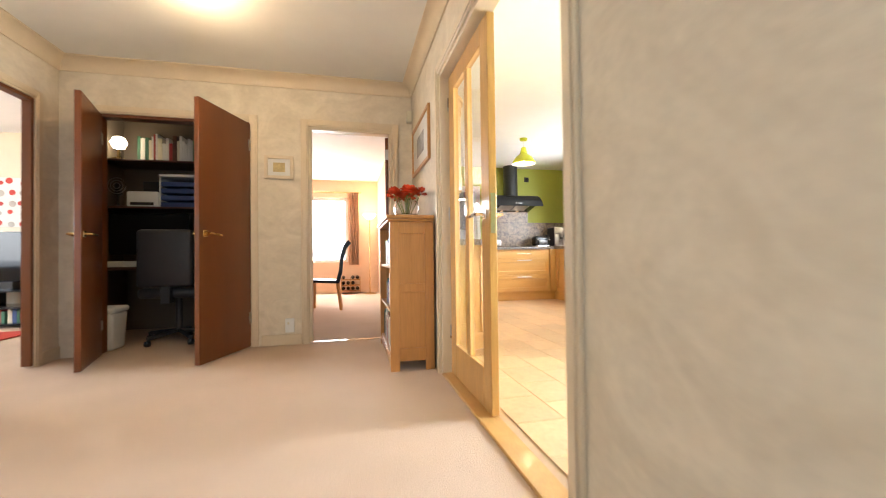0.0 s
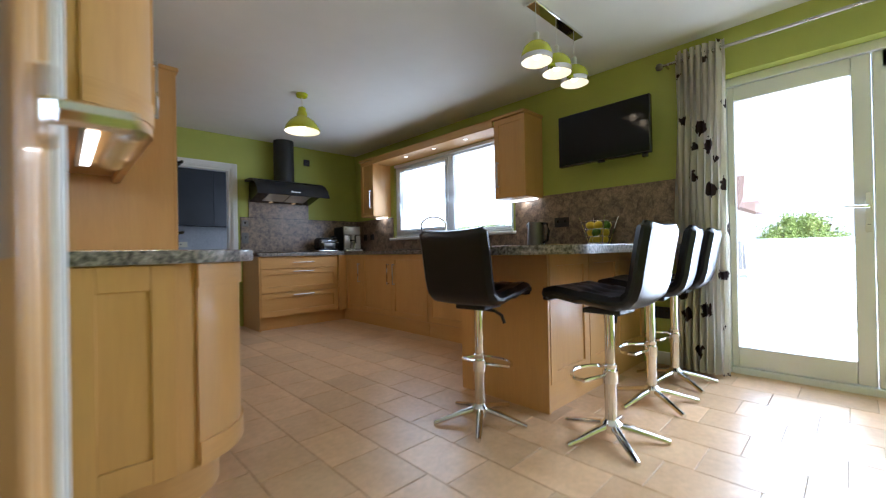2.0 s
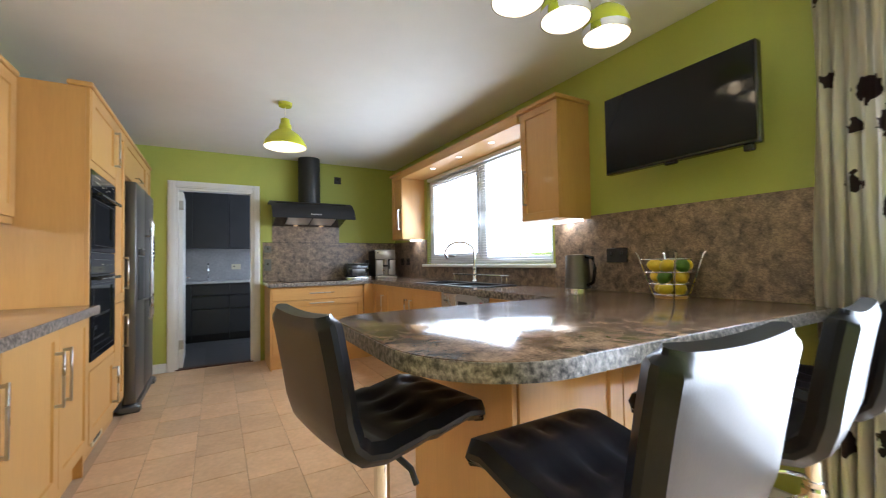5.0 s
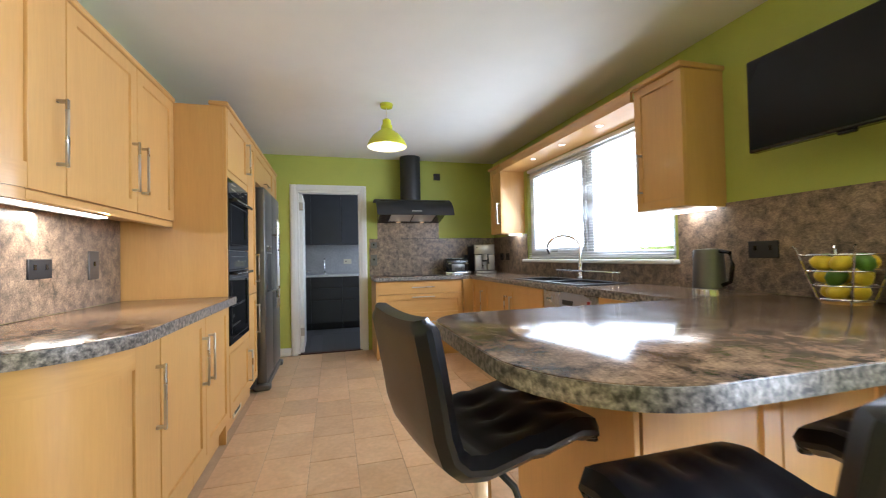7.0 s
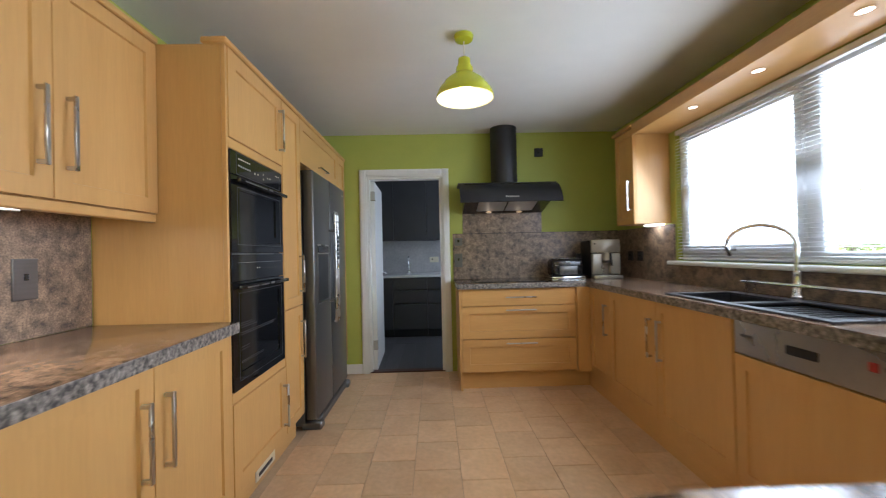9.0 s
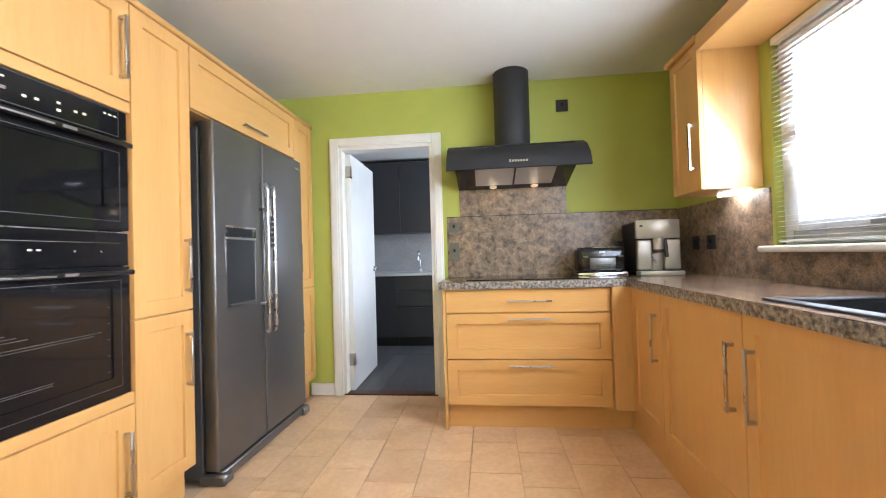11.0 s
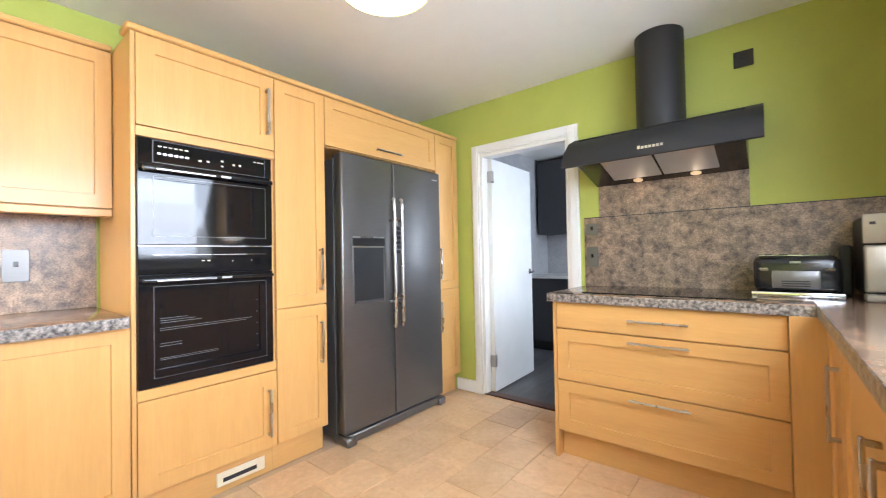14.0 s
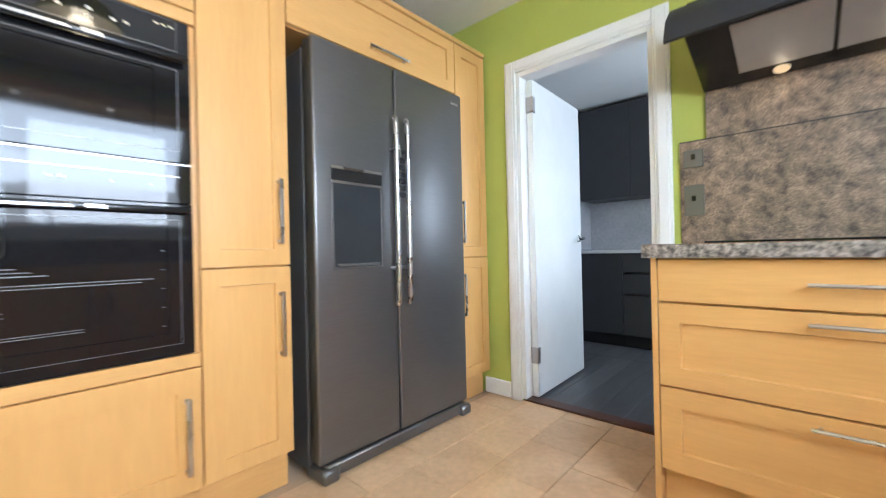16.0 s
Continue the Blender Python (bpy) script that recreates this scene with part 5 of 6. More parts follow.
bx = solo("grinder_box", box(3.81, 3.855, 6.98, 7.05, WT, WT + 0.24, 0.01), "matt", "narrow black canister behind the toaster", "canister")
kt = thing("kettle", (4.13, 3.67, WT), "dark grey jug kettle", "kettle")
at = (4.13, 3.67, WT)
part("base", lathe([(0.085, 0), (0.085, 0.018), (0.07, 0.022)], at, 28), "chrome", kt)
part("body", lathe([(0.083, 0.022), (0.08, 0.05), (0.074, 0.20), (0.07, 0.235), (0.0, 0.24)], at, 28), "graphite", kt)
part("handle", tube([(4.13, 3.61, WT + 0.225), (4.13, 3.545, WT + 0.215), (4.13, 3.53, WT + 0.15), (4.13, 3.545, WT + 0.06), (4.13, 3.59, WT + 0.04)], 0.011, 8), "black", kt)
part("spout", box(4.11, 4.15, 3.73, 3.765, WT + 0.185, WT + 0.23, 0.008), "graphite", kt)
fb = thing("fruit_basket", (4.12, 3.05, WT), "wire fruit basket full of lemons and limes", "basket")
at = (4.12, 3.05, WT)
for z, rr in ((0.02, 0.085), (0.075, 0.105), (0.135, 0.124), (0.20, 0.145)):
    part("ring", tube([(at[0] + rr * math.cos(a), at[1] + rr * math.sin(a), WT + z) for a in (2 * math.pi * q / 28 for q in range(28))], 0.003, 6, None, True), "chrome", fb)
for k in range(4):
    ca, sa = math.cos(radians(40 + 90 * k)), math.sin(radians(40 + 90 * k))
    part("upright", tube([(at[0] + rr * ca, at[1] + rr * sa, WT + z) for rr, z in ((0.076, 0.002), (0.09, 0.03), (0.152, 0.225), (0.162, 0.238))], 0.005, 6), "chrome", fb)
part("base", lathe([(0.075, 0), (0.075, 0.012), (0.0, 0.012)], at, 26), "pine", fb, "wooden base")
lem = lathe([(0.0, -0.043), (0.012, -0.038), (0.028, -0.024), (0.034, 0), (0.028, 0.024), (0.012, 0.038), (0.0, 0.043)], (0, 0, 0), 14)
lem_y, lem_g = mesh_of("lemon", lem.copy(), "lemon", True), mesh_of("lime", lem, "limefruit", True)
rnd = random.Random(4)
for layer, (z, count, rr) in enumerate(((0.05, 4, 0.045), (0.112, 5, 0.058), (0.168, 6, 0.07))):
    for k in range(count):
        a = 2 * math.pi * k / count + layer * 0.7
        green = (layer, k) in ((1, 2), (2, 0), (2, 3))
        ob = new("lime" if green else "lemon", lem_g if green else lem_y)
        ob.matrix_world = Matrix.Translation((at[0] + rr * math.cos(a), at[1] + rr * math.sin(a), WT + z)) @ Euler((rnd.uniform(0, 3), rnd.uniform(0, 3), 0)).to_matrix().to_4x4()
        tagged(ob, "ripe green lime in the wire basket" if green else "ripe yellow lemon in the wire basket", "fruit", "fruit in the basket")


def socket(at, side, w=0.146, h=0.086, mat="matt", label="dark double socket on the splashback"):
    f = facing(side, at)
    s = thing("wall_socket", at, label, "socket", "kitchen sockets")
    b = box(-w / 2, w / 2, -h / 2, h / 2, 0, 0.009, 0.002)
    b.transform(f)
    part("plate", b, mat, s)
    for du in ((-w / 4, w / 4) if w > 0.1 else (0,)):
        b = box(du - 0.008, du + 0.008, -0.004, 0.02, 0.009, 0.012, 0.001)
        b.transform(f)
        part("switch", b, "black", s)
    return s


socket((0.872, 4.05, 1.15), "+x")
socket((0.872, 4.45, 1.16), "+x", 0.09, 0.15, "graphite", "dark switch plate on the splashback")
socket((4.268, 3.47, 1.17), "-x", 0.15, 0.09)
socket((4.268, 6.62, 1.15), "-x", 0.09, 0.09)
socket((4.268, 6.80, 1.15), "-x", 0.09, 0.09)
socket((2.605, 7.068, 1.33), "-y", 0.08, 0.08, "graphite", "steel switch plate beside the hob")
socket((2.605, 7.068, 1.14), "-y", 0.08, 0.14, "graphite", "steel cooker switch beside the hob")
socket((3.463, 7.08, 2.24), "-y", 0.09, 0.09, "matt", "dark switch plate high on the green wall")

# ---- bar stools ----
def bar_stool(at, turn):
    s = thing("bar_stool", (0, 0, 0), "black tufted faux leather bar stool on a chrome star base", "bar stool", "bar stools")
    # side line of the upholstered shell: forward distance, height
    line = [(0.24, 0.672), (0.228, 0.699), (0.18, 0.709), (0.10, 0.695), (0.0, 0.675), (-0.09, 0.661), (-0.145, 0.671), (-0.178, 0.702), (-0.195, 0.757), (-0.208, 0.837), (-0.222, 0.917), (-0.236, 0.988), (-0.243, 1.02)]
    pts = []
    for (a, b), (c, d) in zip(line, line[1:]):
        pts += [(a + (c - a) * q / 3, b + (d - b) * q / 3) for q in range(3)]
    pts.append(line[-1])
    nu = 18
    t = bmesh.new()
    front, back = [], []
    for i, (p, z) in enumerate(pts):
        p0, z0 = pts[max(i - 1, 0)]
        p1, z1 = pts[min(i + 1, len(pts) - 1)]
        d = Vector((p1 - p0, 0, z1 - z0)).normalized()
        nrm = Vector((d.z, 0, -d.x))
        rf, rb = [], []
        s_len = i / (len(pts) - 1)
        for j in range(nu + 1):
            v = -1 + 2 * j / nu
            half = 0.205 - 0.018 * (s_len > 0.95) - 0.012 * (s_len < 0.05)
            edge = max(0.0, abs(v) - 0.85) / 0.15
            dip = 0.0
            for cs in (0.16, 0.30, 0.62, 0.76, 0.90):
                for cv in (-0.5, 0.0, 0.5):
                    dip += 0.022 * math.exp(-(((s_len - cs) / 0.034) ** 2 + ((v - cv) / 0.13) ** 2))
            thick = 0.035 * math.sqrt(max(0.05, 1 - edge ** 2)) * (0.55 + 0.45 * min(1, 12 * s_len, 12 * (1 - s_len)))
            y = v * half
            base = Vector((p, y, z + 0.012 * v * v * (0.3 < s_len < 2)))
            rf.append(t.verts.new(base + nrm * (thick - dip)))
            rb.append(t.verts.new(base - nrm * thick * 0.8))
        front.append(rf)
        back.append(rb)
    for i in range(len(pts) - 1):
        for j in range(nu):
            t.faces.new((front[i][j], front[i][j + 1], front[i + 1][j + 1], front[i + 1][j]))
            t.faces.new((back[i][j], back[i + 1][j], back[i + 1][j + 1], back[i][j + 1]))
        t.faces.new((front[i][0], front[i + 1][0], back[i + 1][0], back[i][0]))
        t.faces.new((front[i][nu], back[i][nu], back[i + 1][nu], front[i + 1][nu]))
    for i in (0, len(pts) - 1):
        for j in range(nu):
            t.faces.new((front[i][j], back[i][j], back[i][j + 1], front[i][j + 1]))
    part("seat_shell", t, "leather", s)
    part("column", lathe([(0.028, 0.03), (0.028, 0.34), (0.031, 0.345), (0.031, 0.36), (0.024, 0.362), (0.024, 0.615)], (0, 0, 0), 20), "chrome", s, "chrome gas column")
    part("seat_plate", box(-0.09, 0.09, -0.09, 0.09, 0.61, 0.634, 0.004), "matt", s)
    part("lever", tube([(0.0, -0.02, 0.605), (0.0, -0.10, 0.60), (0.02, -0.13, 0.575), (0.03, -0.14, 0.535)], 0.009, 8), "matt", s, "black height lever")
    fr = [(0.02, 0.0, 0.30)] + [(0.06 + 0.12 * math.sin(radians(a)) , -0.15 * math.cos(radians(a)), 0.30) for a in range(0, 181, 15)] + [(0.02, 0.0, 0.30)]
    part("footrest", tube(fr, 0.009, 8), "chrome", s, "chrome loop footrest")
    part("clamp", lathe([(0.036, 0.27), (0.036, 0.33), (0.03, 0.332)], (0, 0, 0), 18), "chrome", s)
    part("hub", lathe([(0.045, 0.045), (0.05, 0.05), (0.05, 0.075), (0.03, 0.095), (0.0, 0.096)], (0, 0, 0), 20), "chrome", s)
    for k in range(5):
        t = bmesh.new()
        sec = [(0.02, 0.022, 0.050, 0.084), (0.10, 0.020, 0.034, 0.066), (0.20, 0.017, 0.012, 0.038), (0.255, 0.014, 0.0, 0.022)]
        rr = []
        for d, w, z0, z1 in sec:
            rr.append([t.verts.new((d, w * math.cos(a), (z0 + z1) / 2 + (z1 - z0) / 2 * math.sin(a))) for a in (2 * math.pi * q / 10 for q in range(10))])
        for a, b in zip(rr, rr[1:]):
            for q in range(10):
                t.faces.new((a[q], a[(q + 1) % 10], b[(q + 1) % 10], b[q]))
        t.faces.new(rr[0])
        t.faces.new(rr[-1])
        t.transform(Matrix.Rotation(radians(72 * k - 7), 4, "Z"))
        part("foot", t, "chrome", s, "chrome star foot")
    s.matrix_basis = pose(*at, 0, 0, turn)
    return s


st = bar_stool((2.505, 2.99, 0), 9)
copy_thing(st, pose(2.785, 2.40, 0, 0, 0, 90))
copy_thing(st, pose(3.42, 2.425, 0, 0, 0, 98))
copy_thing(st, pose(3.90, 2.435, 0, 0, 0, 95))

# ---- doors ----
def leaf_pose(hinge, free):
    d = Vector((free[0] - hinge[0], free[1] - hinge[1], 0))
    return Matrix.Translation((hinge[0], hinge[1], 0)) @ Matrix.Rotation(math.atan2(d.y, d.x), 4, "Z"), d.length


def lever_handle(door, m, at, side, mat="chrome"):
    b = bmesh.new()
    box(at[0] - 0.025, at[0] + 0.025, side * 0.02 if side > 0 else -0.03, 0.03 if side > 0 else -0.02, at[1] - 0.025, at[1] + 0.025, 0.004, b)
    tube([(at[0], side * 0.02, at[1]), (at[0], side * 0.07, at[1]), (at[0] - 0.03, side * 0.075, at[1]), (at[0] - 0.12, side * 0.07, at[1] - 0.008)], 0.009, 8, b)
    b.transform(m)
    part("door_handle", b, mat, door, "chrome lever handle" if mat == "chrome" else "brass lever handle")


def glazed_door(name, hinge, free):
    m, w = leaf_pose(hinge, free)
    d = thing(name, (hinge[0], hinge[1], 0.016), "light oak glazed internal door with three bevelled panes", "door", kind="structure")
    z0, z1 = 0.018, 2.03
    b = bmesh.new()
    rail = 0.115
    box(0, rail, -0.02, 0.02, z0, z1, 0.003, b)
    box(w - rail, w, -0.02, 0.02, z0, z1, 0.003, b)
    box(rail, w - rail, -0.02, 0.02, z0, z0 + 0.21, 0.003, b)
    box(rail, w - rail, -0.02, 0.02, z1 - rail, z1, 0.003, b)
    b.transform(m)
    part("door_leaf", b, "pine", d)
    pw = (w - 2 * rail)
    b = bmesh.new()
    for q in (0.5,):
        x = rail + pw * q
        box(x - 0.03, x + 0.03, -0.018, 0.018, z0 + 0.21, z1 - rail, 0.004, b)
    b.transform(m)
    part("glazing_bar", b, "pine", d)
    for a0, a1 in ((rail, rail + pw * 0.5 - 0.03), (rail + pw * 0.5 + 0.03, w - rail)):
        b = box(a0 - 0.004, a1 + 0.004, -0.003, 0.003, z0 + 0.205, z1 - rail + 0.005)
        b.transform(m)
        part("pane", b, "glass", d, "clear glass pane", smooth=False).visible_shadow = False
    for sd in (-1, 1):
        lever_handle(d, m, (w - 0.055, 1.02), sd)
    b = box(w, w + 0.002, -0.012, 0.012, 0.92, 1.12)
    b.transform(m)
    part("latch_plate", b, "steel", d)
    for z in (0.25, 1.05, 1.8):
        b = tube([(0.0, -0.024, z), (0.0, -0.024, z + 0.09)], 0.006, 8)
        b.transform(m)
        part("hinge", b, "steel", d)
    return d


glazed_door("door_2", (0.838, 2.658), (0.842, 1.885))
glazed_door("door_3", (0.845, 1.085), (1.61, 1.165))


def flush_door(name, hinge, free, mat, label, top=2.0, handle="brass", sides=(-1, 1), groove=False):
    m, w = leaf_pose(hinge, free)
    d = thing(name, (hinge[0], hinge[1], 0.01), label, "door", kind="structure")
    b = box(0, w, -0.02, 0.02, 0.014, top, 0.002)
    b.transform(m)
    part("door_leaf", b, mat, d)
    for sd in sides:
        lever_handle(d, m, (w - 0.06, 1.0), sd, "chrome" if handle == "chrome" else "steel" if handle == "steel" else M["brass"])
    for z in (0.22, 1.78):
        b = box(-0.006, 0.03, -0.024, 0.024, z, z + 0.1, 0.002)
        b.transform(m)
        part("hinge", b, "steel", d)
    if groove:
        for x0, x1, z0, z1 in ((0.1, 0.11, 0.15, 1.85), (w - 0.11, w - 0.1, 0.15, 1.85), (0.11, w - 0.11, 0.15, 0.16), (0.11, w - 0.11, 1.84, 1.85), (0.11, w - 0.11, 0.9, 0.91)):
            b = box(x0, x1, -0.0215, 0.0215, z0, z1, 0.001)
            b.transform(m)
            part("moulding", b, mat, d)
    return d


flush_door("door_4", (1.722, 7.155), (1.70, 7.895), "white", "white painted door standing open into the utility room", 1.985, "chrome")
flush_door("door_5", (-1.90, 3.925), (-1.74, 3.37), "mahogany", "dark mahogany cupboard door standing open", 2.03)
flush_door("door_6", (-0.745, 3.925), (-0.965, 3.33), "mahogany", "dark mahogany cupboard door standing open", 2.03)
flush_door("door_7", (0.52, 4.03), (0.60, 4.78), "mahogany", "dark mahogany door open into the dining room", 2.0)

# ---- utility room ----
UY = 8.75
for k in range(4):
    x0 = 1.24 + 0.5 * k
    c = thing("utility_base_unit", (x0 + 0.25, 9.0, 0), "anthracite handleless base unit", "cabinet", "utility base units")
    part("body", box(x0 + 0.001, x0 + 0.499, UY + 0.02, 9.398, 0.12, 0.87), "grey_unit", c)
    part("plinth", box(x0 + 0.001, x0 + 0.499, UY + 0.07, UY + 0.09, 0, 0.119), "matt", c)
    if k == 0:
        part("door", box(x0 + 0.002, x0 + 0.498, UY, UY + 0.019, 0.12, 0.865, 0.002), "grey_unit", c)
    else:
        for z0, z1 in ((0.12, 0.48), (0.50, 0.68), (0.70, 0.865)):
            part("drawer", box(x0 + 0.002, x0 + 0.498, UY, UY + 0.019, z0, z1, 0.002), "grey_unit", c)
    c = thing("utility_wall_unit", (x0 + 0.25, 9.2, 1.42), "anthracite handleless wall unit", "cabinet", "utility wall units")
    part("body", box(x0 + 0.001, x0 + 0.499, 9.07, 9.398, 1.42, 2.35), "grey_unit", c)
    part("door", box(x0 + 0.002, x0 + 0.498, 9.05, 9.069, 1.42, 2.35, 0.002), "grey_unit", c)
uw = thing("utility_worktop", (2.2, 9.0, 0.87), "pale quartz worktop in the utility room", "worktop")
part("top", box(1.21, 3.55, UY - 0.02, 9.397, 0.871, 0.905, 0.004), "grey_top", uw)
ut = thing("utility_tap", (1.95, 9.25, 0.905), "chrome tap in the utility room", "tap")
part("spout", tube([(1.95, 9.28, 0.905), (1.95, 9.28, 1.12)] + [(1.95, 9.22 + 0.06 * math.cos(radians(a)), 1.12 + 0.06 * math.sin(radians(a))) for a in range(30, 181, 30)] + [(1.95, 9.16, 1.06)], 0.011, 8), "chrome", ut)
part("base", lathe([(0.025, 0), (0.025, 0.04), (0.014, 0.05)], (1.95, 9.28, 0.905), 14), "chrome", ut)
us = thing("wall_socket", (2.35, 9.39, 1.1), "cream double socket in the utility room", "socket")
part("plate", box(2.28, 2.42, 9.388, 9.4, 1.07, 1.16, 0.002), "ivory", us)
part("switch", box(2.31, 2.33, 9.385, 9.388, 1.11, 1.13), "matt", us)

# ---- hall ----
b = thing("bookcase", (0.58, 3.3, 0), "golden oak bookcase against the hall wall", "bookcase")
BX0, BX1, BY0, BY1, BT = 0.42, 0.735, 2.82, 3.78, 1.10
part("top", box(BX0 - 0.025, BX1, BY0 - 0.03, BY1 + 0.03, BT - 0.025, BT, 0.005), "oak", b)
part("top_moulding", box(BX0 - 0.012, BX1, BY0 - 0.015, BY1 + 0.015, BT - 0.045, BT - 0.026, 0.006), "oak", b)
for y0 in (BY0, BY1 - 0.03):
    sd = part("side_panel", box(BX0 + 0.05, BX1 - 0.05, y0 + 0.008, y0 + 0.022, 0.08, BT - 0.046), "oak", b)
    for x0, x1, z0, z1 in ((BX0, BX0 + 0.065, 0, BT - 0.046), (BX1 - 0.065, BX1, 0, BT - 0.046), (BX0 + 0.065, BX1 - 0.065, 0.07, 0.16), (BX0 + 0.065, BX1 - 0.065, 0.555, 0.615), (BX0 + 0.065, BX1 - 0.065, BT - 0.13, BT - 0.047)):
        part("rail", box(x0, x1, y0, y0 + 0.03, z0, z1, 0.003), "oak", sd)
part("back_panel", box(BX1 - 0.02, BX1 - 0.01, BY0 + 0.03, BY1 - 0.03, 0.1, BT - 0.05), "oak", b)
for z in (0.10, 0.42, 0.74):
    part("shelf", box(BX0 + 0.01, BX1 - 0.021, BY0 + 0.031, BY1 - 0.031, z - 0.02, z, 0.002), "oak", b)
part("apron", box(BX0 + 0.004, BX0 + 0.024, BY0 + 0.031, BY1 - 0.031, 0.03, 0.079, 0.002), "oak", b)


def book_row(x, y, z, length, depth, axis, group, hmin=0.17, hmax=0.26, seed=1, mats=("book_red", "book_blue", "book_white", "book_green", "walnut", "ivory")):
    r = random.Random(seed)
    p = 0.0
    while p < length - 0.02:
        w, hh, dd = r.uniform(0.016, 0.045), r.uniform(hmin, hmax), depth * r.uniform(0.8, 1.0)
        bm = box(x, x + dd, y + p, y + p + w, z, z + hh, 0.002) if axis == "y" else box(x + p, x + p + w, y, y + dd, z, z + hh, 0.002)
        mt = r.choice(mats)
        colour = {"book_red": "red", "book_blue": "blue", "book_white": "white", "book_green": "green", "walnut": "dark brown", "ivory": "cream"}[mt]
        solo("book", bm, mt, f"{colour} bound book standing on a shelf", "book", group, smooth=False)
        p += w + 0.001 + (0.03 if r.random() < 0.08 else 0)


for z, sd, ln in ((0.101, 3, 0.85), (0.421, 5, 0.6), (0.741, 7, 0.7)):
    book_row(BX0 + 0.03, BY0 + 0.04, z, ln, 0.2, "y", "books in the bookcase", seed=sd)
v = thing("flower_bowl", (0.57, 3.02, BT), "round glass bowl with orange-red flowers", "vase")
part("bowl", lathe([(0.05, 0.0), (0.085, 0.02), (0.10, 0.065), (0.085, 0.115), (0.07, 0.13), (0.067, 0.128), (0.082, 0.112), (0.096, 0.065), (0.082, 0.024), (0.05, 0.006), (0.0, 0.006)], (0.57, 3.02, BT + 0.0005), 30), "glass", v)
rnd = random.Random(9)
for k in range(16):
    a, rr = rnd.uniform(0, 6.28), 0.11 * math.sqrt(rnd.random())
    cx, cy, cz = 0.57 + rr * math.cos(a), 3.02 + rr * math.sin(a), BT + 0.175 + rnd.uniform(0, 0.045) - rr * 0.25
    t = bmesh.new()
    for q in range(34):
        b2, el = rnd.uniform(0, 6.28), rnd.uniform(-0.3, 1.4)
        d = Vector((math.cos(b2) * math.cos(el), math.sin(b2) * math.cos(el), math.sin(el)))
        u = d.cross(Vector((0.3, 0.2, 1))).normalized()
        w = d.cross(u)
        c0 = Vector((cx, cy, cz)) + d * 0.012
        vs = [t.verts.new(c0), t.verts.new(c0 + d * 0.026 + u * 0.022), t.verts.new(c0 + d * 0.042 + w * 0.006), t.verts.new(c0 + d * 0.026 - u * 0.022)]
        t.faces.new(vs)
    fl = part("flower", t, "red_flower", v, smooth=False)
    part("stem", tube([(cx, cy, cz), (0.57 + 0.3 * rr * math.cos(a), 3.02 + 0.3 * rr * math.sin(a), BT + 0.03)], 0.003, 5), "leaf", v)


def picture(at, side, w, h, art, label, fm="oak"):
    p = thing("framed_picture", at, label, "picture")
    f = facing(side, at)
    fr = bmesh.new()
    for u0, u1, v0, v1 in ((-w / 2, -w / 2 + 0.03, -h / 2, h / 2), (w / 2 - 0.03, w / 2, -h / 2, h / 2), (-w / 2 + 0.03, w / 2 - 0.03, -h / 2, -h / 2 + 0.03), (-w / 2 + 0.03, w / 2 - 0.03, h / 2 - 0.03, h / 2)):
        box(u0, u1, v0, v1, 0, 0.022, 0.003, fr)
    fr.transform(f)
    part("picture_frame", fr, fm, p)
    b = box(-w / 2 + 0.03, w / 2 - 0.03, -h / 2 + 0.03, h / 2 - 0.03, 0.002, 0.01)
    b.transform(f)
    part("mount", b, "book_white", p)
    b = box(-w / 5, w / 5, -h / 5, h / 5, 0.01, 0.012)
    b.transform(f)
    part("print", b, art, p)
    return p


M["art_gold"] = material("pale_gold_print", (0.62, 0.48, 0.22), 0.7, vary=0.2, scale=14)
M["art_grey"] = material("soft_grey_print", (0.45, 0.42, 0.38), 0.6, vary=0.3, scale=9)
picture((-0.485, 3.95, 1.645), "-y", 0.255, 0.215, "art_gold", "small cream framed print on the hall wall", "cream")
picture((0.76, 3.41, 1.775), "-x", 0.80, 0.43, "art_grey", "framed print on the hall wall above the bookcase", "oak")
a1 = thing("alarm_sensor", (0.72, 3.9, 2.2), "small white alarm sensor in the corner", "sensor")
part("housing", box(0.70, 0.755, 3.88, 3.945, 2.13, 2.24, 0.01), "ivory", a1)
hs = thing("wall_socket", (-0.40, 3.94, 0.15), "white double socket above the skirting", "socket")
part("plate", box(-0.44, -0.36, 3.938, 3.95, 0.115, 0.245, 0.003), "white", hs)
part("switch", box(-0.42, -0.405, 3.935, 3.938, 0.19, 0.21), "ivory", hs)
hl = thing("hall_ceiling_light", (-0.78, 2.72, 2.4), "round lit ceiling light in the hall", "ceiling light")
part("base", lathe([(0.14, 0), (0.14, 0.03)], (-0.78, 2.72, 2.47), 28), "white", hl)
part("diffuser", lathe([(0.0, -0.05), (0.07, -0.04), (0.115, -0.015), (0.13, 0.0), (0.0, 0.0)], (-0.78, 2.72, 2.47), 28), "bulb", hl, "lit glass diffuser")
bulb("lamp_hall", (-0.78, 2.72, 2.33), 11, (1.0, 0.68, 0.36), 0.1)

